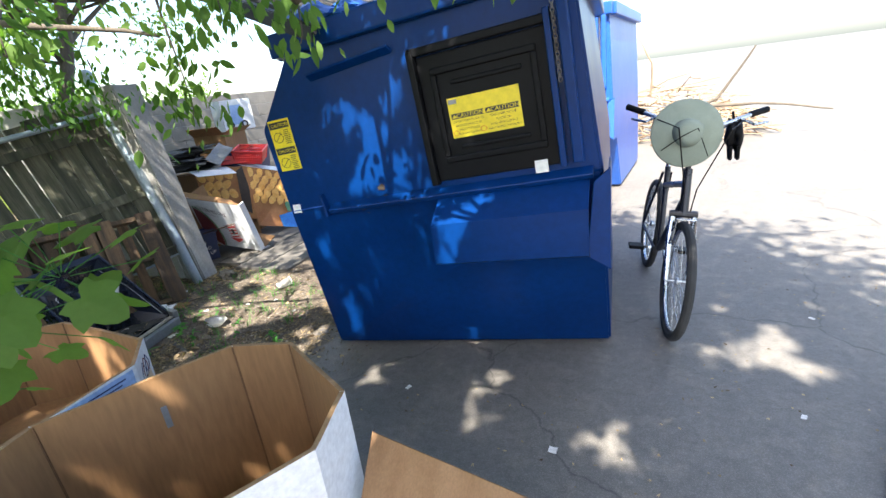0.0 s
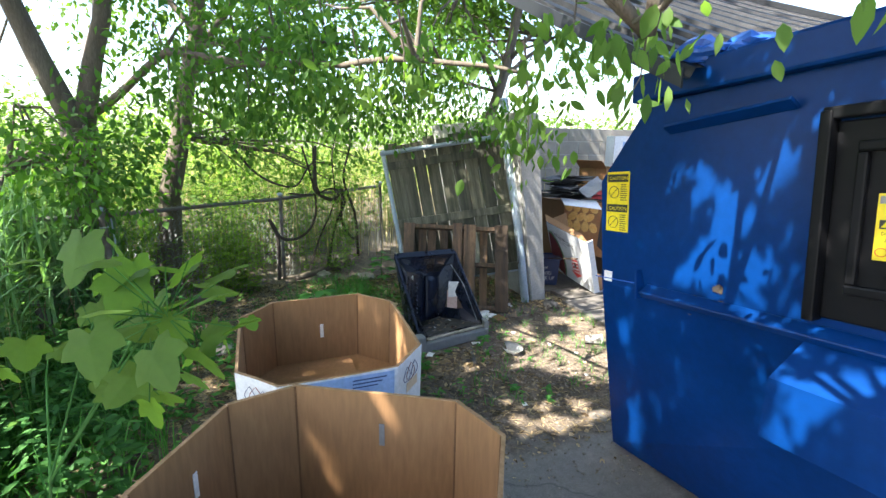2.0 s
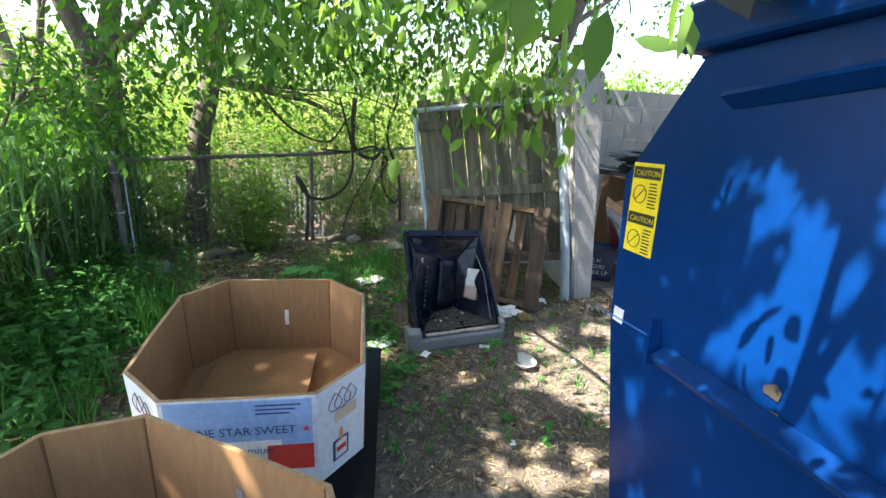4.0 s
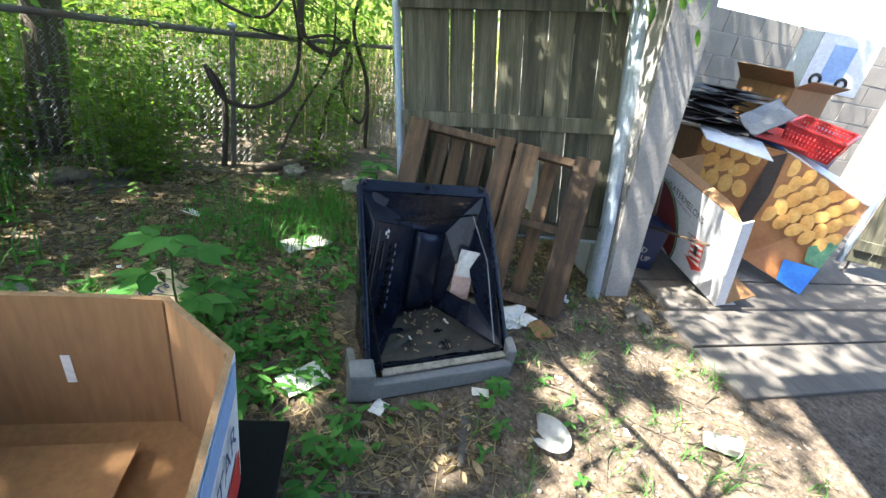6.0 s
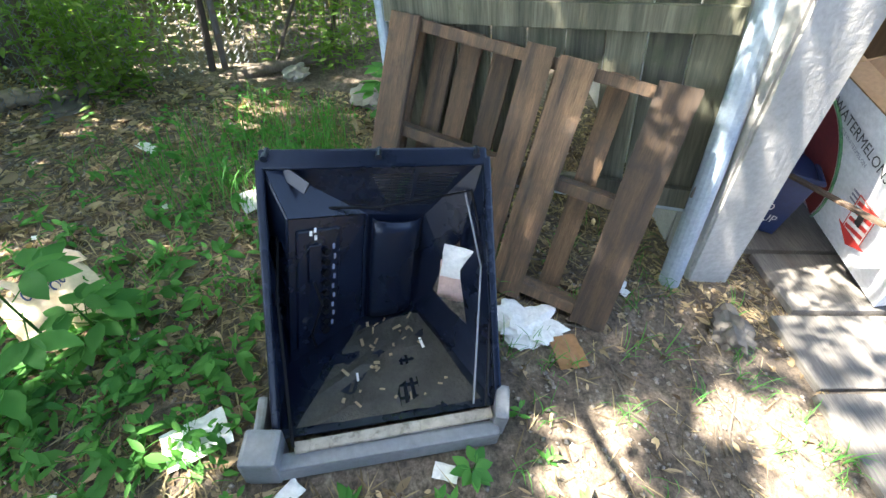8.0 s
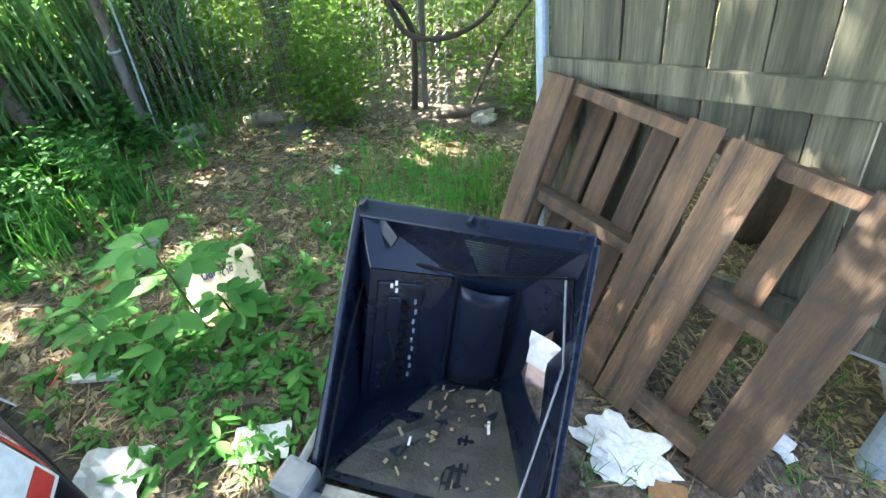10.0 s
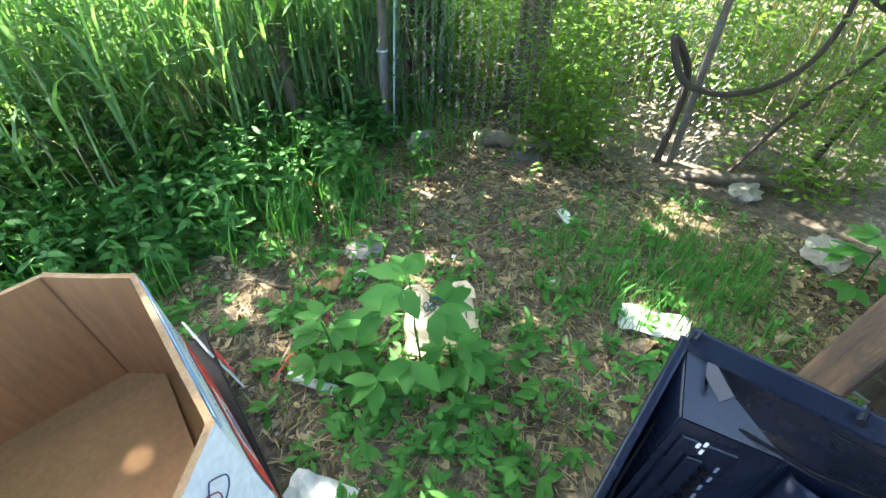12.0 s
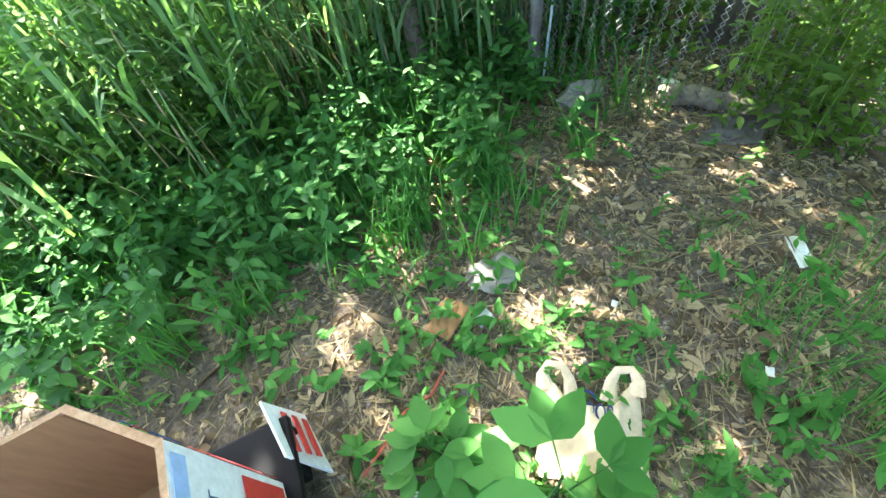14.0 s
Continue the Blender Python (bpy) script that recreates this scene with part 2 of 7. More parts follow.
M_SOIL = mat("loose_soil", (0.035, 0.027, 0.02), (0.09, 0.07, 0.05), 0.95, 14, 90, relief=0.8)
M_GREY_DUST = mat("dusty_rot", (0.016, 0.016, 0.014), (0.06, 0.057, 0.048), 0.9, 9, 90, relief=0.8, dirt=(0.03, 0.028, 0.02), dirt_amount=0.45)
M_LINING_PALE = mat("torn_cream_strip", (0.20, 0.18, 0.14), (0.38, 0.34, 0.28), 0.8, 14, 80, relief=0.4, dirt=(0.08, 0.065, 0.045), dirt_amount=0.5)
M_LINING = mat("pink_lining", (0.55, 0.36, 0.28), (0.66, 0.48, 0.40), 0.9, 9, 60, relief=0.3)
M_RUBBER = mat("tyre_rubber", (0.018, 0.018, 0.019), (0.04, 0.04, 0.04), 0.85, 12, 120, relief=0.5)
M_CHROME = mat("alloy", (0.48, 0.50, 0.52), (0.60, 0.61, 0.62), 0.28, 10, 80, relief=0.03, metal=1.0)
M_FRAME = mat("dark_bike_paint", (0.012, 0.012, 0.016), (0.02, 0.02, 0.026), 0.3, 8, 60, relief=0.03)
M_HAT = mat("sage_cotton", (0.24, 0.28, 0.22), (0.30, 0.34, 0.27), 0.9, 9, 220, relief=0.3)
M_STONE = mat("rough_stone", (0.20, 0.18, 0.155), (0.30, 0.275, 0.24), 0.95, 9, 60, relief=0.7)
M_DARK_STONE = mat("dark_stone", (0.07, 0.062, 0.055), (0.11, 0.10, 0.085), 0.9, 9, 60, relief=0.6)
M_BAG = mat("tan_plastic_bag", (0.62, 0.46, 0.29), (0.72, 0.56, 0.38), 0.45, 8, 60, relief=0.25)
M_LOG = mat("pale_bark", (0.15, 0.12, 0.08), (0.30, 0.25, 0.18), 0.95, 6, 50, relief=0.9, dirt=(0.09, 0.07, 0.045), dirt_amount=0.45)
M_STRAW = mat("straw_and_dead_leaf", (0.17, 0.115, 0.065), (0.33, 0.255, 0.16), 0.9, 7, 60)
M_CLOD = mat("clod_and_pebble", (0.06, 0.048, 0.036), (0.34, 0.30, 0.25), 0.95, 60, 200, relief=0.4)
M_TWIG = mat("dry_brush", (0.24, 0.16, 0.095), (0.40, 0.30, 0.20), 0.9, 4, 50)
M_FILM = mat("cloudy_plastic_film", (0.40, 0.39, 0.36), (0.52, 0.51, 0.48), 0.3, 8, 50, relief=0.2)
M_RED_WIRE = mat("red_wire", (0.42, 0.06, 0.035), (0.5, 0.09, 0.05), 0.5, 9, 50)
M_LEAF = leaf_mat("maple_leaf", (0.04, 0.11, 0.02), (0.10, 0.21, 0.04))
# brighter, yellower copy of the leaf above, with sunlight put into its colour
M_LEAF_SUNLIT = leaf_mat("leaf_sunlit_tint", (0.075, 0.15, 0.035), (0.17, 0.27, 0.075), 0.6)
M_HERB = leaf_mat("herb_leaf", (0.035, 0.115, 0.032), (0.09, 0.24, 0.065), 0.45)
M_GRASS = leaf_mat("grass_blade", (0.04, 0.15, 0.03), (0.10, 0.27, 0.06), 0.35)
M_REED = leaf_mat("reed_blade", (0.075, 0.165, 0.075), (0.17, 0.29, 0.15), 0.45)
M_REED_DRY = leaf_mat("dry_reed", (0.13, 0.095, 0.05), (0.56, 0.46, 0.30), 0.2, 0.8)
M_STRAW_BIT = leaf_mat("straw_bit", (0.06, 0.042, 0.026), (0.40, 0.31, 0.19), 0.15, 0.85)
M_FIELD = leaf_mat("field_grass", (0.20, 0.24, 0.08), (0.36, 0.39, 0.16), 0.45)
M_DEAD = leaf_mat("dead_leaf", (0.06, 0.038, 0.022), (0.48, 0.36, 0.23), 0.1, 0.9)


# ---- building blocks ----
V = Vector


def thing(name, label, category, m=None, group="", kind=""):
    ob = new(name)
    ob.empty_display_size = 0.1
    if m is not None:
        ob.matrix_world = m
    return tagged(ob, label, category, group, kind)


def finish(bm, name, materials, smooth=False):
    me = bpy.data.meshes.new(name)
    bm.normal_update()
    bm.to_mesh(me)
    bm.free()
    for m in (materials if isinstance(materials, (list, tuple)) else [materials]):
        me.materials.append(m)
    if smooth:
        for p in me.polygons:
            p.use_smooth = True
    return me


def part(name, bm, material, parent, label="", smooth=False):
    """One mesh object made from bm, under a thing or a part."""
    ob = new(name, finish(bm, name, material, smooth))
    ob.parent = parent
    if label:
        tagged(ob, label)
    return ob


def box(x0, y0, z0, x1, y1, z1, bevel=0.0, bm=None):
    b = bmesh.new()
    bmesh.ops.create_cube(b, size=1.0)
    for v in b.verts:
        v.co = V((x0 + (v.co.x + 0.5) * (x1 - x0), y0 + (v.co.y + 0.5) * (y1 - y0), z0 + (v.co.z + 0.5) * (z1 - z0)))
    if bevel:
        bmesh.ops.bevel(b, geom=b.edges[:], offset=bevel, segments=2, affect="EDGES", profile=0.6)
    return join(bm, b)


def join(bm, b):
    """Adds b to bm; gives back bm, or b where there is none yet."""
    if bm is None:
        return b
    me = bpy.data.meshes.new("tmp")
    b.to_mesh(me)
    b.free()
    bm.from_mesh(me)
    bpy.data.meshes.remove(me)
    return bm


def beam(a, b, w, h, up=(0, 0, 1), bevel=0.002, bm=None, warp=0.0):
    """A board from a to b, w wide and h thick along up."""
    a, b = V(a), V(b)
    d = b - a
    x = d.normalized()
    z = (V(up) - x * x.dot(V(up))).normalized()
    y = z.cross(x)
    bb = box(0, -w / 2, -h / 2, d.length, w / 2, h / 2, bevel)
    m = Matrix((x, y, z)).transposed().to_4x4()
    m.translation = a
    for v in bb.verts:
        if warp:
            v.co.y += random.uniform(-warp, warp)
            v.co.z += random.uniform(-warp, warp) * 0.5
        v.co = m @ v.co
    return join(bm, bb)


def slab(corners, thick, bevel=0.0):
    """A sheet through four or more corners, extruded by thick against its normal."""
    b = bmesh.new()
    f = b.faces.new([b.verts.new(c) for c in corners])
    f.normal_update()
    n = f.normal.copy()
    r = bmesh.ops.extrude_face_region(b, geom=[f])
    for v in [e for e in r["geom"] if isinstance(e, bmesh.types.BMVert)]:
        v.co -= n * thick
    bmesh.ops.recalc_face_normals(b, faces=b.faces[:])
    if bevel:
        bmesh.ops.bevel(b, geom=b.edges[:], offset=bevel, segments=1, affect="EDGES")
    return b


def tube(points, radius, sides=10, bm=None, closed=False):
    """A round tube along points; radius is a number or one for each point."""
    b = bm or bmesh.new()
    pts = [V(p) for p in points]
    n = len(pts)
    rads = radius if isinstance(radius, (list, tuple)) else [radius] * n
    rings = []
    side = None
    for i, p in enumerate(pts):
        d = (pts[(i + 1) % n] - pts[i - 1]) if closed else (pts[min(i + 1, n - 1)] - pts[max(i - 1, 0)])
        d = d.normalized() if d.length > 1e-9 else V((0, 0, 1))
        if side is None:
            side = d.orthogonal().normalized()
        side = (side - d * side.dot(d)).normalized()
        other = d.cross(side)
        rings.append([b.verts.new(p + rads[i] * (side * math.cos(a) + other * math.sin(a))) for a in [math.tau * k / sides for k in range(sides)]])
    for i in range(n if closed else n - 1):
        r0, r1 = rings[i], rings[(i + 1) % n]
        for k in range(sides):
            b.faces.new((r0[k], r0[(k + 1) % sides], r1[(k + 1) % sides], r1[k]))
    if not closed:
        b.faces.new(rings[0][::-1])
        b.faces.new(rings[-1])
    return b


def blob(center, size, seed=0, rough=0.25, sub=2, flat=None):
    """A lumpy stone or bundle."""
    b = bmesh.new()
    bmesh.ops.create_icosphere(b, subdivisions=sub, radius=1.0)
    c = V(center)
    for v in b.verts:
        k = 1 + rough * noise.noise(v.co * 1.6 + V((seed * 7.1, seed * 3.3, seed)))
        k += rough * 0.5 * noise.noise(v.co * 4.0 + V((seed * 2.1, 5, seed)))
        v.co = V((v.co.x * size[0], v.co.y * size[1], v.co.z * size[2])) * k
        if flat is not None and v.co.z < flat:
            v.co.z = flat
        v.co += c
    return b


def sheet_bm(w, h, nx, ny, crumple, seed=0, curl=0.0, thick=0.0015):
    """A crumpled sheet lying in its own xy plane, with a thickness."""
    b = bmesh.new()
    rows = []
    for j in range(ny + 1):
        row = []
        for i in range(nx + 1):
            x, y = (i / nx - 0.5) * w, (j / ny - 0.5) * h
            q = V((x / max(w, h) * 4 + seed * 3.7, y / max(w, h) * 4, seed * 1.3))
            edge = 0.08 * noise.noise(q * 2.2 + V((9, 0, 0)))
            z = crumple * (noise.noise(q) + 0.5 * noise.noise(q * 2.7)) + curl * ((2 * x / w) ** 2)
            row.append(b.verts.new((x * (1 + edge), y * (1 - edge), z + crumple)))
        rows.append(row)
    for j in range(ny):
        for i in range(nx):
            b.faces.new((rows[j][i], rows[j][i + 1], rows[j + 1][i + 1], rows[j + 1][i]))
    r = bmesh.ops.extrude_face_region(b, geom=b.faces[:])
    for v in [e for e in r["geom"] if isinstance(e, bmesh.types.BMVert)]:
        v.co.z += thick
    bmesh.ops.recalc_face_normals(b, faces=b.faces[:])
    return b


def frame_on(origin, xdir, ydir):
    """A pose whose x and y lie along xdir and ydir: to put print on a face."""
    x = V(xdir).normalized()
    z = x.cross(V(ydir)).normalized()
    m = Matrix((x, z.cross(x), z)).transposed().to_4x4()
    m.translation = V(origin)
    return m


def lettering(name, words, size, material, parent, m, align="LEFT", squeeze=1.0):
    """Printed words as a flat mesh, at the pose m in the parent's space."""
    cu = bpy.data.curves.new(name, "FONT")
    cu.body, cu.size, cu.align_x = words, size, align
    cu.resolution_u = 2
    ob = bpy.data.objects.new(name, cu)
    me = bpy.data.meshes.new_from_object(ob)
    bpy.data.objects.remove(ob)
    me.transform(m @ Matrix.Diagonal((squeeze, 1, 1, 1)))
    me.materials.clear()
    me.materials.append(material)
    ob = new(name, me)
    ob.parent = parent
    return ob


def decal(name, m, x0, y0, x1, y1, material, parent, label="", lift=0.0015, bm=None):
    b = box(x0, y0, 0, x1, y1, lift)
    b.transform(m)
    return part(name, b, material, parent, label)


# ---- ground ----
def height(x, y):
    """The lie of the land: near flat, a low bank under the fence."""
    bank = 0.05 * max(0.0, min(1.0, (-3.2 - x) / 1.5)) * (1 if y < 2.4 else 0)
    return bank * 0.3 + 0.012 * noise.noise(V((x * 1.1, y * 1.1, 0))) * (1 if x < -2.2 else 0.25)


def build_ground():
    near = np.concatenate([np.linspace(-10, 6, 161)])
    xs = np.concatenate([[-900, -300, -100, -50, -28, -18, -13], near, [8, 11, 16, 25, 50, 100, 300, 900]])
    ys = np.concatenate([[-900, -300, -100, -50, -28, -16, -10], np.linspace(-6, 8, 141), [9, 11, 15, 22, 40, 90, 300, 900]])
    verts = [(x, y, height(x, y) if -10 <= x <= 6 and -6 <= y <= 8 else 0.0) for y in ys for x in xs]
    n = len(xs)
    faces = [(j * n + i, j * n + i + 1, (j + 1) * n + i + 1, (j + 1) * n + i) for j in range(len(ys) - 1) for i in range(n - 1)]
    me = bpy.data.meshes.new("ground")
    me.from_pydata(verts, [], faces)
    me.materials.append(M_GROUND)
    for p in me.polygons:
        p.use_smooth = True
    return tagged(new("ground", me), "trodden brown dirt running into cracked grey asphalt", "ground", kind="structure")


build_ground()


# ---- dumpster ----
def dumpster(m, label, paint, full):
    d = thing("dumpster", label, "dumpster", m, "dumpsters")
    yf, yb = 1.80, 3.75
    b = bmesh.new()
    # side outline: foot left, shoulder left, top left, top right, foot right
    near = [(-1.84, 1.96, 0.02), (-1.86, yf, 0.96), (-1.885, yf, 1.425), (-1.62, yf, 1.74), (-0.24, yf, 1.76), (-0.20, yf, 0.96), (-0.175, 2.20, 0.02)]
    far = [(x, yb if z > 0.5 else yb - 0.1, z) for x, _, z in near]
    n0, n1 = [b.verts.new(c) for c in near], [b.verts.new(c) for c in far]
    b.faces.new((n0[0], n0[6], n0[5], n0[1]))
    b.faces.new((n0[1], n0[5], n0[4], n0[3], n0[2]))
    b.faces.new(n1)
    for i in range(7):
        k = (i + 1) % 7
        b.faces.new((n0[i], n1[i], n1[k], n0[k]))
    bmesh.ops.recalc_face_normals(b, faces=b.faces[:])
    bmesh.ops.bevel(b, geom=b.edges[:], offset=0.012, segments=2, affect="EDGES")
    part("body", b, paint, d)
    # rolled top rim with its lower flange
    part("rim", box(-1.66, yf - 0.05, 1.735, -0.20, yf + 0.05, 1.845, 0.012), paint, d)
    part("rim", box(-0.30, yf + 0.05, 1.735, -0.17, yb, 1.845, 0.012), paint, d)
    part("rim", box(-1.66, yb - 0.1, 1.735, -0.30, yb, 1.845, 0.012), paint, d)
    part("rim", box(-1.70, yf + 0.05, 1.735, -1.58, yb - 0.1, 1.845, 0.012), paint, d)
    part("stiffener", slab([(-1.50, yf - 0.006, 1.60), (-1.05, yf - 0.006, 1.63), (-1.05, yf - 0.045, 1.655), (-1.50, yf - 0.045, 1.625)], 0.012), paint, d)
    # folded ledge under the door
    part("ledge", slab([(-1.58, yf - 0.002, 0.995), (-1.58, yf - 0.05, 0.965), (-0.24, yf - 0.05, 0.965), (-0.24, yf - 0.002, 0.995)], 0.03, 0.004), paint, d)
    part("ledge_end", slab([(-1.58, yf - 0.055, 0.935), (-1.58, yf, 0.935), (-1.615, yf, 1.05), (-1.615, yf - 0.03, 1.05)], 0.012), paint, d)
    # fork pocket: a folded box, open at its end
    x0, x1 = -0.955, -0.255
    pk = bmesh.new()
    prof = [(yf, 0.965), (1.625, 0.855), (1.625, 0.675), (1.645, 0.665), (yf + 0.01, 0.68)]
    l = [pk.verts.new((x0, y, z - 0.0)) for y, z in prof]
    r = [pk.verts.new((x1, y, z)) for y, z in prof]
    for i in range(4):
        pk.faces.new((l[i], r[i], r[i + 1], l[i + 1]))
    pk.faces.new(l[::-1])
    bmesh.ops.recalc_face_normals(pk, faces=pk.faces[:])
    bmesh.ops.solidify(pk, geom=pk.faces[:], thickness=0.008)
    part("fork_pocket", pk, paint, d)
    part("pocket_gusset", slab([(x1 - 0.01, 1.66, 0.66), (x1 + 0.085, 1.70, 0.59), (x1 + 0.085, 1.74, 0.985), (x1 + 0.02, 1.70, 0.94)], 0.01, 0.002), paint, d)
    part("pocket_gusset", slab([(x1 + 0.085, 1.70, 0.59), (x1 + 0.085, 1.98, 0.59), (x1 + 0.085, 1.98, 0.985), (x1 + 0.085, 1.74, 0.985)], 0.01, 0.002), paint, d)
    part("skid", box(-1.80, 2.30, 0.0, -0.22, 2.45, 0.03, 0.004), M_RUST, d, "rusty base skid")
    part("skid", box(-1.80, 3.4, 0.0, -0.22, 3.55, 0.03, 0.004), M_RUST, d, "rusty base skid")
    # sliding side door in its channels
    door = part("side_door", box(-1.02, yf - 0.012, 1.085, -0.375, yf + 0.02, 1.66, 0.006), M_BLACK, d, "scuffed black plastic sliding door")
    for args in ((-0.955, 1.57, -0.425, 1.60), (-0.955, 1.17, -0.425, 1.20), (-0.955, 1.20, -0.925, 1.57), (-0.455, 1.20, -0.425, 1.57)):
        part("door_rib", box(args[0], yf - 0.03, args[1], args[2], yf - 0.01, args[3], 0.007), M_BLACK, door)
    part("door_ridge", box(-0.86, yf - 0.024, 1.515, -0.5, yf - 0.01, 1.535, 0.006), M_BLACK, door)
    part("door_ridge", box(-0.86, yf - 0.024, 1.225, -0.5, yf - 0.01, 1.245, 0.006), M_BLACK, door)
    part("door_channel", box(-1.055, yf - 0.045, 1.075, -1.02, yf + 0.01, 1.69, 0.006), M_BLACK, d, "black steel door channel")
    part("door_channel", box(-0.375, yf - 0.05, 1.075, -0.345, yf + 0.01, 1.72, 0.006), paint, d)
    part("door_channel", box(-0.315, yf - 0.05, 1.085, -0.265, yf + 0.01, 1.735, 0.008), paint, d)
    part("door_channel", box(-1.05, yf - 0.04, 1.665, -0.345, yf + 0.01, 1.70, 0.006), M_BLACK, d, "black steel door channel")
    chain = bmesh.new()
    for i in range(22):
        z = 1.70 - i * 0.016
        ring = [V((-0.33 + 0.007 * math.cos(a) * (1 if i % 2 else 0.35), yf - 0.045 + 0.007 * math.cos(a) * (0.35 if i % 2 else 1), z + 0.011 * math.sin(a))) for a in [math.tau * k / 8 for k in range(8)]]
        tube(ring, 0.0024, 5, chain, True)
    part("chain", chain, M_STEEL_RUST, d, "rusty door chain")
    if not full:
        return d
    # stickers
    f = lambda x, z, off: frame_on((x, yf - off, z), (1, 0, 0), (0, 0, 1))
    st = part("caution_sticker", box(-0.862, yf - 0.016, 1.272, -0.505, yf - 0.0125, 1.495), M_YELLOW, door, "yellow caution sticker with black print")
    for x, lines in ((-0.855, ("DO NOT PLAY IN, ON OR", "AROUND OR OCCUPY", "THIS CONTAINER", "FOR ANY PURPOSE")), (-0.68, ("CONTAINER MUST BE", "PLACED ON", "HARD LEVEL SURFACE", "AND LOADED UNIFORMLY"))):
        bar = box(x + 0.002, yf - 0.0172, 1.378, x + 0.166, yf - 0.016, 1.408)
        part("caution_bar", bar, M_INK, st)
        lettering("caution_word", "CAUTION", 0.032, M_YELLOW, st, f(x + 0.098, 1.3825, 0.0178), "CENTER", 0.98)
        tri = bmesh.new()
        tri.faces.new([tri.verts.new((x + u, yf - 0.0178, 1.3835 + w)) for u, w in ((0.006, 0), (0.03, 0), (0.018, 0.02))])
        part("warning_triangle", tri, M_YELLOW, st)
        for i, t in enumerate(lines):
            lettering("warning_line", t, 0.0165, M_INK, st, f(x + 0.085, 1.357 - 0.0235 * i, 0.0168), "CENTER", 0.8)
    for x in (-0.842, -0.70):
        tube_b = tube([(x + 0.014 * math.cos(a), yf - 0.0168, 1.30 + 0.014 * math.sin(a)) for a in [math.tau * k / 20 for k in range(20)]], 0.0013, 5, None, True)
        part("no_entry_ring", tube_b, M_PRINT_RED, st)
    part("maker_mark", box(-0.857, yf - 0.0172, 1.462, -0.815, yf - 0.016, 1.487), M_GREY, st)
    st = part("caution_sticker", box(-1.808, yf - 0.0035, 1.175, -1.690, yf - 0.0005, 1.440, 0.001), M_YELLOW, d, "narrow yellow caution sticker with black print")
    for z in (1.395, 1.262):
        part("caution_bar", box(-1.803, yf - 0.0048, z, -1.695, yf - 0.0035, z + 0.034), M_INK, st)
        lettering("caution_word", "CAUTION", 0.0225, M_YELLOW, st, f(-1.745, z + 0.009, 0.0055), "CENTER", 0.95)
        ring = tube([(-1.768 + 0.026 * math.cos(a), yf - 0.004, z - 0.045 + 0.026 * math.sin(a)) for a in [math.tau * k / 20 for k in range(20)]], 0.0016, 5, None, True)
        part("no_entry_ring", ring, M_INK, st)
        part("no_entry_bar", tube([(-1.787, yf - 0.004, z - 0.064), (-1.750, yf - 0.004, z - 0.027)], 0.0016, 5), M_INK, st)
        for i in range(8):
            part("print_line", box(-1.733, yf - 0.0045, z - 0.014 - 0.0095 * i, -1.697 - random.random() * 0.01, yf - 0.0035, z - 0.010 - 0.0095 * i), M_INK, st)
    part("paper_tag", box(-1.835, yf - 0.002, 0.965, -1.785, yf, 1.012), M_PAPER, d, "small white paper tag")
    part("paper_tag", box(-0.480, yf - 0.034, 0.998, -0.424, yf - 0.03, 1.053), M_PAPER, d, "small white paper tag")
    for i in range(26):
        x, z = random.gauss(-1.33, 0.045), random.gauss(0.84, 0.055)
        s = random.uniform(0.008, 0.03)
        y = yf + 0.19 * max(0, (0.98 - z)) / 0.96 - 0.0012 + (x + 1.9) / 1.7 * 0.17 * max(0, 0.98 - z) / 0.96
        ang = random.uniform(0, 3)
        rs = bmesh.new()
        rs.faces.new([rs.verts.new((x + s * random.uniform(0.5, 1.2) * math.cos(a + ang), y - 0.004, z + s * random.uniform(0.5, 1.2) * math.sin(a + ang))) for a in [math.tau * k / 7 for k in range(7)]])
        part("rust_spot", rs, M_RUST, d, "rusty spot where paint flaked")
    seam = tube([(-1.89, yf - 0.001, 0.975), (-1.64, yf - 0.001, 0.985)], 0.003, 5)
    part("weld_seam", seam, M_BLUE_OLD, d)
    # the lid, propped open by what lies under it: ribs along its length
    lid = bmesh.new()
    nrib, n_y, n_x = 13, 13 * 6, 10
    lid_z = lambda x, y: 1.815 + 0.44 * (-1.42 - x) + 0.12 * (y - 1.66) + 0.02 * math.sin(2.2 * x + y)
    cols = []
    for i in range(n_y + 1):
        y = 1.66 + 1.75 * i / n_y
        up = 0.032 if i % 6 in (2, 3, 4) else 0.0
        cols.append([lid.verts.new((x, y, lid_z(x, y) + up)) for x in [-1.40 - 1.6 * k / n_x for k in range(n_x + 1)]])
    for a, c in zip(cols, cols[1:]):
        for k in range(n_x):
            lid.faces.new((a[k], a[k + 1], c[k + 1], c[k]))
    bmesh.ops.solidify(lid, geom=lid.faces[:], thickness=0.006)
    part("lid", lid, M_LID, d, "ribbed black plastic lid propped open")
    for y in (1.652, 3.415):
        part("lid_edge", slab([(-3.0, y, lid_z(-3.0, y) + 0.035), (-1.40, y, lid_z(-1.4, y) + 0.035), (-1.40, y, lid_z(-1.4, y) - 0.03), (-3.0, y, lid_z(-3.0, y) - 0.03)], 0.008), M_LID, d, "turned-down lid edge")
    return d


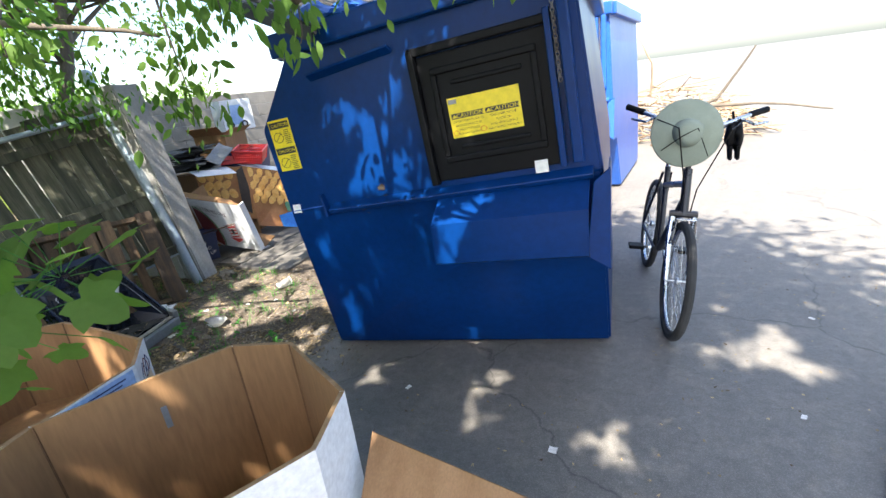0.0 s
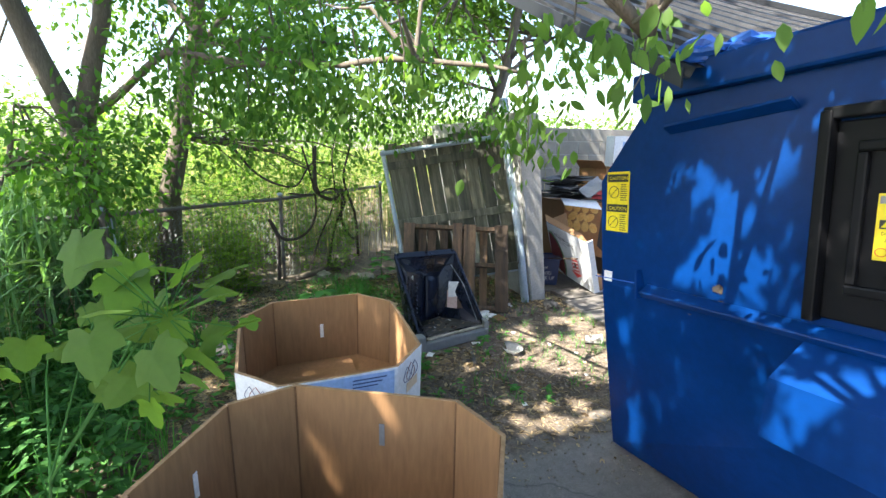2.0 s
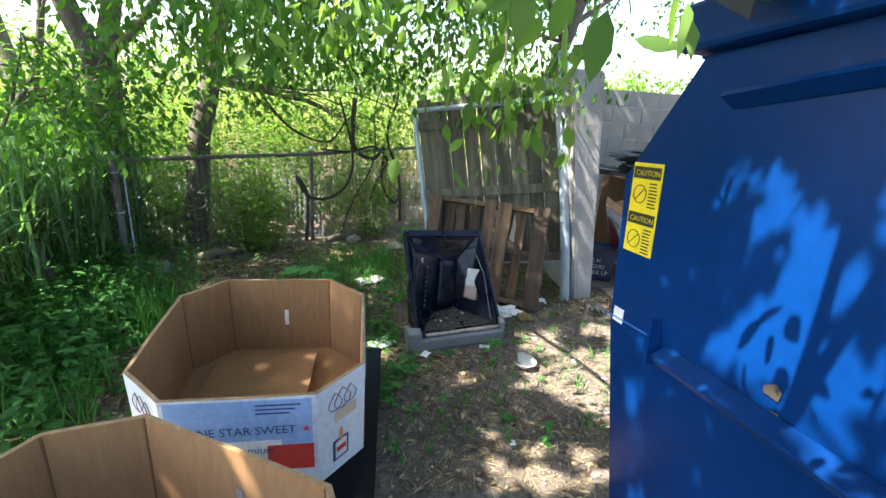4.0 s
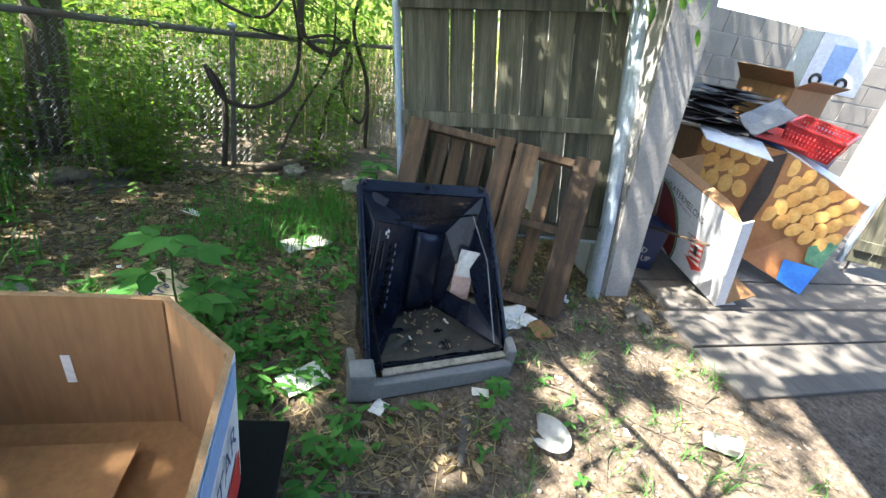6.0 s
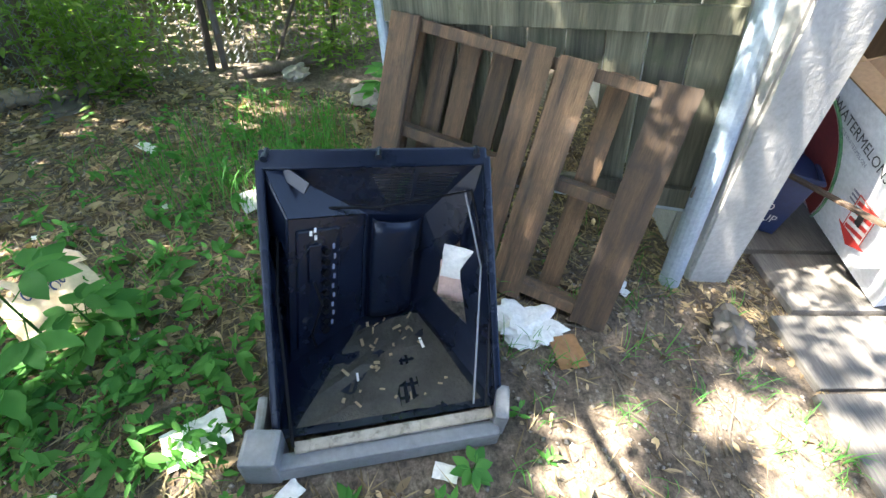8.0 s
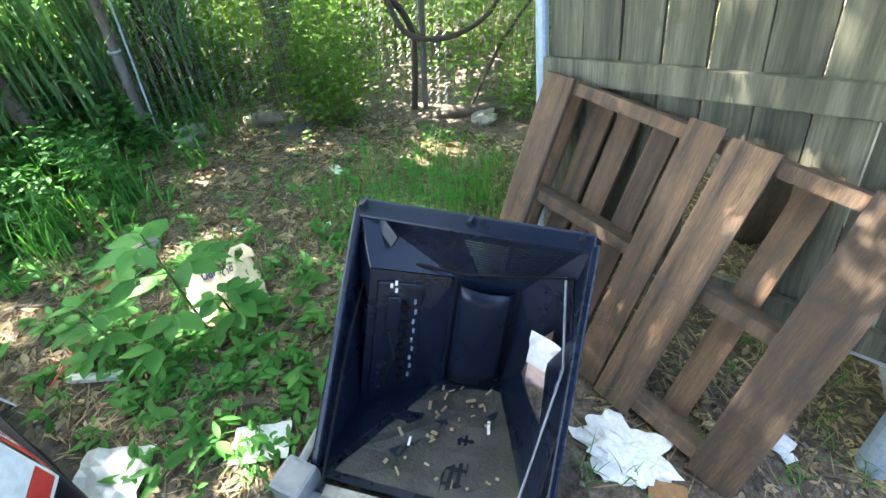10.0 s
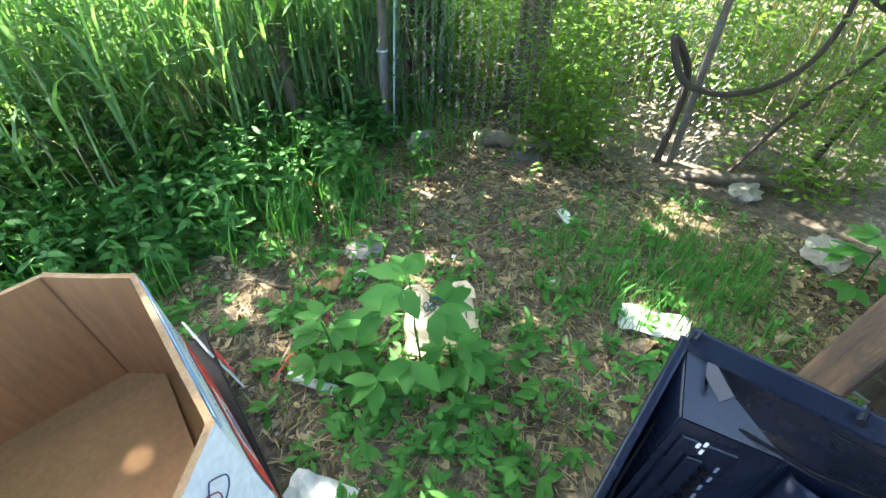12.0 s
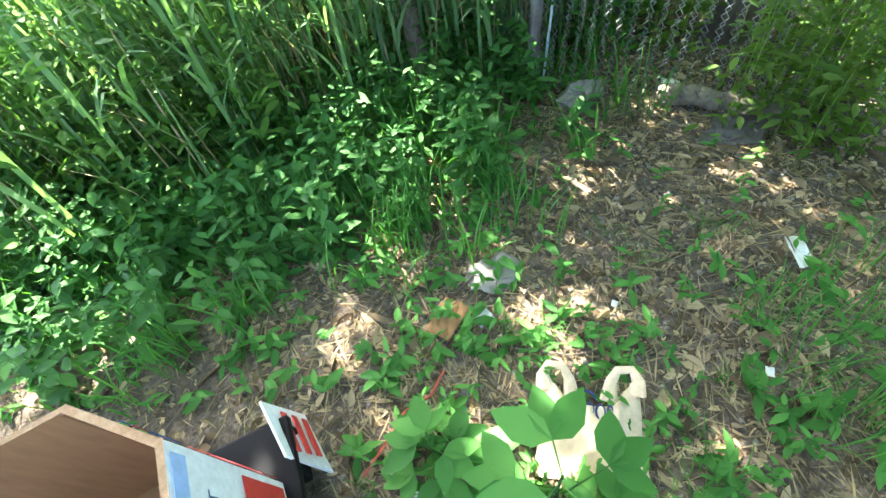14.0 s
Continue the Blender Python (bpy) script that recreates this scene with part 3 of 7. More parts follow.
def settle(ob, refit=None):
    """Racks the steel out of square, as years of tipping left it; the door and stickers sit a little off."""
    for c in ob.children:
        name = c.name.split(".")[0]
        own = refit
        if name in ("lid", "lid_edge"):
            continue
        if name in ("side_door", "door_channel"):
            own = (-1.02, -0.94, 0.884, 1.085, 1.02, 0.974)
        elif name == "caution_sticker":
            own = (-0.862, -0.83, 0.91, 1.272, 1.207, 0.787) if ob.name.startswith("side_door") else (-1.808, -1.833, 1.12, 1.175, 1.201, 1.0)
        for v in c.data.vertices:
            if own:
                v.co.x = own[1] + (v.co.x - own[0]) * own[2]
                v.co.z = own[4] + (v.co.z - own[3]) * own[5]
            x, z = v.co.x, v.co.z
            v.co.z = z + 0.092 * (x + 1.57) * min(1.0, max(0.0, z / 0.9))
            v.co.x = x - 0.085 * max(0.0, z - 1.0)
        settle(c, own)


settle(dumpster(pose(0, 0, 0), "blue steel dumpster with side door, yellow stickers and propped ribbed lid", M_BLUE, True))
dumpster(pose(-0.31, 3.52, 0, 0, 0, -9) @ Matrix.Diagonal((1, 1.15, 1.16, 1)), "faded blue steel dumpster standing behind the first one", M_BLUE_OLD, False)


def tarp_heap():
    """Blue plastic bags bulging out under the lid."""
    for i, (x, y, z, s) in enumerate(((-1.47, 1.80, 1.848, 0.10), (-1.30, 1.84, 1.848, 0.09), (-1.52, 2.05, 1.848, 0.12), (-1.12, 1.9, 1.848, 0.07))):
        b = blob((x, y, z + s * 0.28), (s * 1.25, s, s * 0.55), i + 3, 0.5, 3, -s * 0.28)
        ob = new("plastic_bag", finish(b, "plastic_bag", M_BLUE_OLD))
        tagged(ob, "crumpled blue plastic bag stuffed under the dumpster lid", "bag", "bags under the lid")


tarp_heap()


# ---- octagonal produce bins ----
def octagon(L, W, c):
    return [(-L / 2 + c, -W / 2), (L / 2 - c, -W / 2), (L / 2, -W / 2 + c), (L / 2, W / 2 - c), (L / 2 - c, W / 2), (-L / 2 + c, W / 2), (-L / 2, W / 2 - c), (-L / 2, -W / 2 + c)]


def produce_bin(x, y, yaw, z0, z1, label, L, W, c, pushed=(), lift=0.0, tip=0.0):
    bn = thing("produce_bin", label, "cardboard bin", pose(x, y, lift, 0, tip, yaw), "produce bins")
    oc = octagon(L, W, c)
    inner = octagon(L - 0.028, W - 0.028, c - 0.006)
    for i, px, py in pushed:      # corners pushed in by handling
        oc[i], inner[i] = (px, py), (px * 0.965, py * 0.965)
    panels = []
    for i in range(8):
        k = (i + 1) % 8
        b = bmesh.new()
        n = 6
        o, q = [], []
        for j in range(n + 1):
            s = j / n
            dz = 0.006 * noise.noise(V((i * 3.1 + s * 2.0, yaw, z1)))
            ox, oy = oc[i][0] * (1 - s) + oc[k][0] * s, oc[i][1] * (1 - s) + oc[k][1] * s
            ix, iy = inner[i][0] * (1 - s) + inner[k][0] * s, inner[i][1] * (1 - s) + inner[k][1] * s
            o.append([b.verts.new((ox, oy, z0)), b.verts.new((ox * 1.004, oy * 1.004, z1 + dz))])
            q.append([b.verts.new((ix, iy, z0)), b.verts.new((ix * 1.004, iy * 1.004, z1 + dz))])
        for j in range(n):
            f = b.faces.new((o[j][0], o[j + 1][0], o[j + 1][1], o[j][1]))
            f.material_index = 1
            b.faces.new((q[j][0], q[j][1], q[j + 1][1], q[j + 1][0]))
            f = b.faces.new((o[j][1], o[j + 1][1], q[j + 1][1], q[j][1]))
            f.material_index = 2
        bmesh.ops.recalc_face_normals(b, faces=b.faces[:])
        panels.append(part("panel", b, [M_KRAFT, M_WHITE_CARD, M_KRAFT_EDGE], bn))
        # a darker brown line down the fold at each corner
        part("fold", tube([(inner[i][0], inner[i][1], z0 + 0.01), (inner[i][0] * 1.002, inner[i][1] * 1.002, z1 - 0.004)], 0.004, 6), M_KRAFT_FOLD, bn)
    fl = bmesh.new()
    fl.faces.new([fl.verts.new((px, py, z0 + 0.012)) for px, py in inner])
    r = bmesh.ops.extrude_face_region(fl, geom=fl.faces[:])
    for v in [e for e in r["geom"] if isinstance(e, bmesh.types.BMVert)]:
        v.co.z -= 0.01
    part("floor", fl, M_KRAFT, bn)
    part("bottom_flap", slab([(-L * 0.40, -W * 0.36, z0 + 0.03), (L * 0.02, -W * 0.38, z0 + 0.035), (L * 0.06, W * 0.2, z0 + 0.09), (-L * 0.38, W * 0.22, z0 + 0.06)], 0.006), M_KRAFT, bn)
    part("bottom_flap", slab([(L * 0.12, -W * 0.36, z0 + 0.025), (L * 0.42, -W * 0.25, z0 + 0.03), (L * 0.40, W * 0.3, z0 + 0.05), (L * 0.10, W * 0.28, z0 + 0.045)], 0.006), M_KRAFT, bn)
    return bn, panels, oc


bin1, pan1, oc1 = produce_bin(-1.385, 0.435, 57.6, 0.006, 0.665, "open octagonal cardboard bin, brown inside and white outside", 0.97, 0.785, 0.172)
bin2, pan2, oc2 = produce_bin(-2.57, 0.605, -2, 0.125, 0.56, "open octagonal onion bin with printed white sides on a pallet", 0.92, 0.86, 0.172, (), 0.034, 4.0)


# ---- wooden gate hung on a pipe, concrete block enclosure ----
def leaning_gate():
    g = thing("wooden_gate", "sagging weathered board gate in a galvanised tube frame, standing open", "gate")
    br, tr, tl = V((-4.02, 2.79, 0.34)), V((-4.20, 2.60, 1.63)), V((-4.64, 1.53, 1.45))
    bl = br + (tl - tr)
    n = (tl - bl).cross(br - bl).normalized()      # towards the yard
    if n.x < 0:
        n = -n
    for a, b in ((bl, tl), (tl, tr), (tr, br), (br, bl)):
        part("frame_tube", tube([a, b], 0.021, 12), M_STEEL, g)
    for c in (bl, tl, tr, br):
        part("corner_fitting", blob(c, (0.032, 0.032, 0.032), 1, 0.05, 2), M_STEEL, g)
    across, upw = (br - bl), (tl - bl)
    for s, e in ((0.03, 0.97), (0.47, 0.97), (0.90, 0.97)):
        part("cross_rail", beam(bl + upw * s + across * 0.02 + n * 0.012, bl + upw * s + across * e + n * 0.012, 0.075, 0.028, n, 0.003, None, 0.001), M_WOOD_GREY, g)
    k = 9
    for i in range(k):
        s = (i + 0.5) / k
        foot = bl + across * (0.02 + 0.96 * s) - n * 0.02
        low = 0.02 if i not in (4, 5) else 0.36
        top = 1.06 + random.uniform(-0.02, 0.02)
        w = across.length / k - random.uniform(0.006, 0.017)
        tilt = across * random.uniform(-0.004, 0.004)
        part("board", beam(foot + upw * (low - 0.02), foot + upw * top + tilt, w, 0.018, n, 0.003, None, 0.0015), M_WOOD_GREY, g)
    return n


GATE_N = leaning_gate()

gp = thing("gate_post", "leaning grey steel pipe post beside the gate", "post")
part("pipe", tube([(-3.965, 2.81, -0.05), (-4.02, 2.755, 0.5), (-4.24, 2.62, 1.94)], 0.04, 16), M_STEEL, gp)
part("cap", blob((-4.245, 2.617, 1.955), (0.05, 0.05, 0.035), 2, 0.03, 2), M_STEEL, gp, "rounded galvanised cap")
for z, x, y in ((0.42, -4.012, 2.765), (1.45, -4.165, 2.668)):
    part("hinge", beam((x, y, z), (x - 0.02, y - 0.03, z), 0.06, 0.05, (0, 0, 1), 0.006), M_STEEL_RUST, gp)


def block_wall(name, a, b, courses, label, thick=0.19, lean=0.0):
    """A wall of concrete blocks from a to b: each block an object, mortar recessed."""
    a, b = V((*a, 0)), V((*b, 0))
    d = (b - a)
    L = d.length
    x = d / L
    m = Matrix((x, V((0, 0, 1)).cross(x), V((0, 0, 1)))).transposed().to_4x4()
    m = m @ pose(0, 0, 0, lean)
    m.translation = a
    core = box(0.008, 0.008, -0.1, L - 0.008, thick - 0.008, courses * 0.2 - 0.006)
    core.transform(m)
    w = new(name, finish(core, name, M_MORTAR))
    tagged(w, label, "wall", kind="structure")
    meshes = {}
    for c in range(courses):
        s = 0.0 if c % 2 == 0 else -0.2
        while s < L - 0.02:
            s0, s1 = max(0.0, s), min(L, s + 0.4)
            if s1 - s0 > 0.05:
                key = round(s1 - s0, 2)
                if key not in meshes:
                    bb = box(0.005, 0, 0.005, key - 0.005, thick, 0.195, 0.004)
                    meshes[key] = finish(bb, "block", M_BLOCK)
                o = new("block", meshes[key])
                o.matrix_world = m @ pose(s0, random.uniform(-0.003, 0.003), c * 0.2)
                o.parent = w
            s += 0.4
    return w


block_wall("wall_south", (-4.20, 2.89), (-6.3, 2.93), 9, "grey concrete block wall of the refuse enclosure", -0.2, -7.0)


def pillar():
    """The poured concrete pier at the wall's end, chipped at its edges, leaning with the wall."""
    b = box(-4.205, 0, -0.1, -3.975, 0.235, 1.84)
    bmesh.ops.subdivide_edges(b, edges=b.edges[:], cuts=9, use_grid_fill=True)
    bmesh.ops.bevel(b, geom=[e for e in b.edges if len(e.link_faces) == 2 and e.calc_face_angle(0) > 1.0], offset=0.012, segments=2, affect="EDGES")
    for v in b.verts:
        v.co += noise.noise_vector(v.co * 7.0) * 0.006 + noise.noise_vector(v.co * 23.0) * 0.003
        v.co.y *= 0.74 + 0.2 * v.co.z
        v.co.y += 2.885 - 0.16 * v.co.z
    tagged(new("pillar", finish(b, "pillar", M_PIER)), "chipped grey concrete pier at the end of the block wall", "pillar", kind="structure")


pillar()
block_wall("wall_west", (-6.3, 2.90), (-6.0, 7.2), 9, "grey concrete block wall behind the stacked rubbish", 0.20)


def right_gate():
    """The other leaf of the enclosure's gate, swung open."""
    g = thing("wooden_gate", "weathered grey board gate swung open by the enclosure", "gate")
    a, b = V((-4.35, 5.28, 0.14)), V((-3.75, 6.35, 0.14))
    n = V((0, 0, 1)).cross(b - a).normalized()
    for s in (0.1, 0.85):
        part("cross_rail", beam(a + V((0, 0, 1.5 * s)) - n * 0.02, b + V((0, 0, 1.5 * s)) - n * 0.02, 0.08, 0.03, n), M_WOOD_GREY, g)
    for i in range(8):
        f = a.lerp(b, (i + 0.5) / 8)
        part("board", beam(f + n * 0.005, f + n * 0.005 + V((0, 0, 1.72 + random.uniform(-0.02, 0.02))), 0.142, 0.018, n, 0.003, None, 0.0015), M_WOOD_GREY, g)
    part("frame_tube", tube([a - V((0.02, 0.03, 0.02)), a + V((-0.02, -0.03, 1.7))], 0.022, 10), M_STEEL, g)
    part("drop_rod", tube([a + V((-0.05, 0.1, 1.0)) - n * 0.05, a + V((-0.05, 0.1, -0.13)) - n * 0.05], 0.01, 8), M_STEEL_RUST, g)


right_gate()


# ---- wooden pallet leaning on the gate ----
def pallet():
    p = thing("wooden_pallet", "old wooden pallet with worn brown boards leaning on the gate", "pallet")
    tl, tr, br = V((-4.44, 1.68, 0.80)), V((-3.975, 2.56, 0.78)), V((-3.70, 2.43, 0.02))
    bl = br + (tl - tr)
    n = (tr - tl).cross(br - tr).normalized()
    if n.x < 0:
        n = -n
    X, Z = (tr - tl), (bl - tl)          # along the top, and down
    deck = ((0.0, 0.105), (0.475, 0.565), (0.585, 0.70), (0.88, 1.0))
    for s, e in deck:
        c = (s + e) / 2
        slip = random.uniform(-0.012, 0.02)
        part("deck_board", beam(tl + X * c + Z * (slip - 0.01) + n * 0.0, tl + X * (c + random.uniform(-0.012, 0.012)) + Z * (1.0 + slip) + n * 0.0, (e - s) * X.length, 0.016, n, 0.003, None, 0.003), M_WOOD_PALLET, p)
    for z in (0.03, 0.46, 0.95):
        part("stringer", beam(tl + X * 0.005 + Z * z - n * 0.053, tr - X * 0.0 + Z * z - n * 0.053, 0.038, 0.088, n, 0.004, None, 0.002), M_WOOD_PALLET, p)
    for s in (0.05, 0.17, 0.265, 0.385, 0.60, 0.775, 0.93):
        part("bottom_board", beam(tl + X * s - n * 0.106, tl + X * s + Z - n * 0.106, 0.075, 0.015, n, 0.003, None, 0.003), M_WOOD_PALLET, p)


pallet()


# ---- gutted television cabinet ----
def grille_panel(b, c00, c10, c11, c01, rows, cols, ends=(0.42, 0.95)):
    """A rectangular panel with slots cut through it, as strips of faces."""
    def at(u, v):
        return c00.lerp(c10, u).lerp(c01.lerp(c11, u), v)
    us = [0.0]
    for i in range(cols):
        g0 = ends[0] + (ends[1] - ends[0]) * i / cols
        us += [g0 + 0.012, ends[0] + (ends[1] - ends[0]) * (i + 1) / cols - 0.012]
    us += [1.0]
    vs = [0.0]
    for j in range(rows):
        v0 = 0.25 + 0.6 * j / rows
        vs += [v0, v0 + 0.6 / rows * 0.5]
    vs += [1.0]
    grid = [[b.verts.new(at(u, v)) for u in us] for v in vs]
    for j in range(len(vs) - 1):
        for i in range(len(us) - 1):
            if j % 2 == 1 and i % 2 == 1:
                continue
            b.faces.new((grid[j][i], grid[j][i + 1], grid[j + 1][i + 1], grid[j + 1][i]))


def television():
    t = thing("television_cabinet", "gutted black plastic television cabinet with torn side, lying open", "television")
    # front frame plane: lower edge on the grey sill, top edge tipped back
    fl, fr = V((-3.30, 1.42, 0.09)), V((-3.40, 2.02, 0.09))
    tl, tr = V((-3.77, 1.37, 0.64)), V((-3.88, 1.96, 0.61))
    # funnel: front ring then smaller back ring
    bl0, bl1 = V((-3.73, 1.60, 0.05)), V((-3.79, 1.78, 0.05))
    bt0, bt1 = V((-3.80, 1.626, 0.45)), V((-3.86, 1.80, 0.41))
    # the socket board: an inner wall that stands in from the case on its open side
    sb, stp = V((-3.55, 1.40, 0.05)), V((-3.68, 1.44, 0.525))

    def wall(name, quad, rows=0, cols=0, label=""):
        b = bmesh.new()
        q = [V(c) for c in quad]
        if rows:
            grille_panel(b, q[0], q[1], q[2], q[3], rows, cols)
        else:
            b.faces.new([b.verts.new(c) for c in q])
        bmesh.ops.recalc_face_normals(b, faces=b.faces[:])
        bmesh.ops.solidify(b, geom=b.faces[:], thickness=0.005)
        return part(name, b, M_TV, t, label)
    wall("floor_panel", (bl0, fl, fr, bl1), 14, 5)
    wall("floor_panel", (fl, bl0, sb))
    wall("side_panel", (fl, sb, stp, tl))
    wall("inner_panel", (sb, bl0, bt0, stp), 0, 0, "dark socket board with printed marks")
    wall("top_panel", (tl, tr, bt1, bt0), 13, 2)
    wall("top_panel", (tl, bt0, stp))
    wall("back_panel", (bl0, bl1, bt1, bt0))
    part("lug", beam(tl.lerp(tr, 0.06) + V((-0.01, 0, -0.03)), tl.lerp(tr, 0.3).lerp(stp, 0.55) + V((0, 0, 0.01)), 0.035, 0.008, (1, 0, 0.4), 0.002), M_TV, t)
    # torn right side: pieces round a ragged hole
    c = (fr + bl1 + bt1 + tr) / 4
    b = bmesh.new()
    ring_o, ring_i = [], []
    edge = [fr, fr.lerp(bl1, 0.5), bl1, bl1.lerp(bt1, 0.5), bt1, bt1.lerp(tr, 0.5), tr, tr.lerp(fr, 0.5)]
    for i, e in enumerate(edge):
        ring_o.append(b.verts.new(e))
        ring_i.append(b.verts.new(c.lerp(e, random.uniform(0.28, 0.5)) + V((-0.03, 0, -0.05))))
    for i in range(8):
        k = (i + 1) % 8
        b.faces.new((ring_o[i], ring_o[k], ring_i[k], ring_i[i]))
    bmesh.ops.recalc_face_normals(b, faces=b.faces[:])
    bmesh.ops.solidify(b, geom=b.faces[:], thickness=0.005)
    part("side_panel", b, M_TV, t, "torn black side panel")
    # front bezel rim
    rim = [(fl, tl), (tl, tr), (tr, fr)]
    out = (tr - tl).cross(fl - tl).normalized()
    for a, e in rim:
        part("bezel", beam(a, e, 0.05 if a is tl else 0.022, 0.022, out, 0.006), M_TV, t)
    for s in (0.03, 0.5, 0.95):
        part("screw_boss", tube([tl.lerp(tr, s) + V((0.02, 0, 0.015)), tl.lerp(tr, s) + V((-0.02, 0, 0.015))], 0.009, 10), M_TV, t)
    # raised plate, sockets and printed marks on the socket board
    nl = (bl0 - sb).cross(stp - sb).normalized()
    if nl.y < 0:
        nl = -nl
    on = lambda u, w, o=0.0: sb.lerp(bl0, u).lerp(stp.lerp(bt0, u), w) + nl * o
    sock = part("socket_panel", slab([on(0.08, 0.10, 0.014), on(0.62, 0.10, 0.014), on(0.62, 0.93, 0.014), on(0.08, 0.93, 0.014)], 0.012, 0.003), M_TV, t)
    part("socket_plate", slab([on(0.2, 0.58, 0.022), on(0.36, 0.58, 0.022), on(0.36, 0.84, 0.022), on(0.2, 0.84, 0.022)], 0.008, 0.002), M_TV, sock)
    for i in range(9):
        q = on(0.42, 0.16 + 0.078 * i, 0.016)
        part("socket", tube([q - nl * 0.004, q + nl * 0.012], 0.010 if i % 3 else 0.013, 10), M_BLACK, sock)
        q = on(0.53 + 0.015 * (i % 2), 0.16 + 0.078 * i, 0.0155)
        part("socket_mark", beam(q, q + (bt0 - bl0).normalized() * 0.018, 0.007, 0.002, nl), M_INK_GREY, sock)
    for u, w in ((0.22, 0.9), (0.27, 0.92), (0.28, 0.87)):
        part("paint_fleck", slab([on(u, w, 0.017), on(u + 0.03, w, 0.017), on(u + 0.03, w + 0.03, 0.017), on(u, w + 0.03, 0.017)], 0.002), M_PAPER, sock, "pale fleck")
    part("cord", tube([on(0.24, 0.6, 0.03), on(0.3, 0.45, 0.05), on(0.22, 0.2, 0.03), on(0.3, 0.05, 0.02)], 0.0035, 6), M_BLACK, sock)
    part("rib", beam(on(0.985, 0.02, 0.006), on(0.985, 1.0, 0.006), 0.012, 0.012, nl), M_TV, t)
    # tube cup bulging at the back
    b = bmesh.new()
    cup = [[b.verts.new(bl0.lerp(bl1, 0.12 + 0.8 * u / 10).lerp(bt0.lerp(bt1, 0.12 + 0.8 * u / 10), 0.06 + 0.93 * w / 8) + V((0.014 + 0.022 * math.sin(math.pi * u / 10) ** 0.5, 0, 0.004 * noise.noise(V((u * 0.6, w * 0.6, 1)))))) for u in range(11)] for w in range(9)]
    for w in range(8):
        for u in range(10):
            b.faces.new((cup[w][u], cup[w][u + 1], cup[w + 1][u + 1], cup[w + 1][u]))
    bmesh.ops.recalc_face_normals(b, faces=b.faces[:])
    bmesh.ops.solidify(b, geom=b.faces[:], thickness=0.005)
    part("tube_housing", b, M_TV, t, "bulging dark blue-black tube housing", True)
    # grey front sill with a chunky corner
    part("sill", beam(V((-3.24, 1.40, 0.042)), V((-3.34, 2.02, 0.042)), 0.045, 0.075, (0, 0, 1), 0.010), M_GREY, t, "scuffed grey plastic front sill")
    part("sill_corner", box(-3.31, 1.345, 0.006, -3.215, 1.44, 0.135, 0.012), M_GREY, t, "grey plastic corner")
    part("sill_corner", beam(V((-3.34, 2.02, 0.07)), V((-3.44, 2.035, 0.075)), 0.04, 0.12, (0, 0, 1), 0.01), M_GREY, t, "grey plastic corner")
    part("sill_corner", beam(V((-3.24, 1.375, 0.05)), V((-3.42, 1.36, 0.055)), 0.03, 0.085, (0, 0, 1), 0.01), M_GREY, t, "grey plastic corner")
    part("torn_strip", beam(V((-3.275, 1.47, 0.092)), V((-3.375, 2.0, 0.09)), 0.03, 0.012, (0, 0, 1), 0.003, None, 0.004), M_LINING_PALE, t, "torn cream strip along the sill")
    # gasket wire hanging across the mouth
    a, e = tl + V((0.03, 0.03, -0.13)), tr + V((0.03, -0.03, -0.1))
    part("gasket", tube([fl + V((0.03, 0.05, 0.02)), a.lerp(fl, 0.4), a, a.lerp(e, 0.5) + V((0.02, 0, -0.015)), e, e.lerp(fr, 0.5) + V((0.0, 0.02, 0)), fr + V((0.02, -0.04, 0.03))], 0.0045, 6), M_BLACK, t, "loose rubber gasket")
    part("gasket", tube([e + V((0, -0.02, 0)), e.lerp(fr, 0.35) + V((0.01, 0.0, 0)), fr + V((0.03, -0.08, 0.06))], 0.003, 6), M_GREY, t, "loose wire")

    # white and pink lining showing through the torn side, dirt on the floor
    for i, (dx, dz, w, h) in enumerate(((0.0, 0.06, 0.09, 0.14), (-0.02, -0.05, 0.09, 0.19))):
        sh = sheet_bm(w, h, 4, 4, 0.008, 90 + i)
        sh.transform(Matrix.Translation(c + V((dx - 0.03, 0.012, dz - 0.05))) @ Euler((radians(90), 0, radians(75))).to_matrix().to_4x4())
        part("torn_lining", sh, M_PAPER if i == 0 else M_LINING, t, "torn pale lining")
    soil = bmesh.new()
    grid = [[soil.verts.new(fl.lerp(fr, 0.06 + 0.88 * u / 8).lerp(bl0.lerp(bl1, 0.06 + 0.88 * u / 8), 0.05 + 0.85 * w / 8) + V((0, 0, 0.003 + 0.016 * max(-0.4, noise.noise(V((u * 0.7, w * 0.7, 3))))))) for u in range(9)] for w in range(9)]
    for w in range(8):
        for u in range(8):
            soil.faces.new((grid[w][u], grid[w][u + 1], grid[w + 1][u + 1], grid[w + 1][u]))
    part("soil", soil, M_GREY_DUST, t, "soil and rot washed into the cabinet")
    for i in range(34):
        u, w = random.uniform(0.15, 0.85), random.uniform(0.1, 0.9)
        q = fl.lerp(fr, u).lerp(bl0.lerp(bl1, u), w) + V((0, 0, 0.010))
        sh = sheet_bm(random.uniform(0.006, 0.03), random.uniform(0.004, 0.010), 2, 2, 0.003, 60 + i)
        sh.transform(Matrix.Translation(q) @ pose(0, 0, 0, 0, 0, random.uniform(0, 180)))
        part("debris", sh, M_STRAW if i % 13 else M_PAPER, t, "dry leaf debris on the cabinet floor")


television()

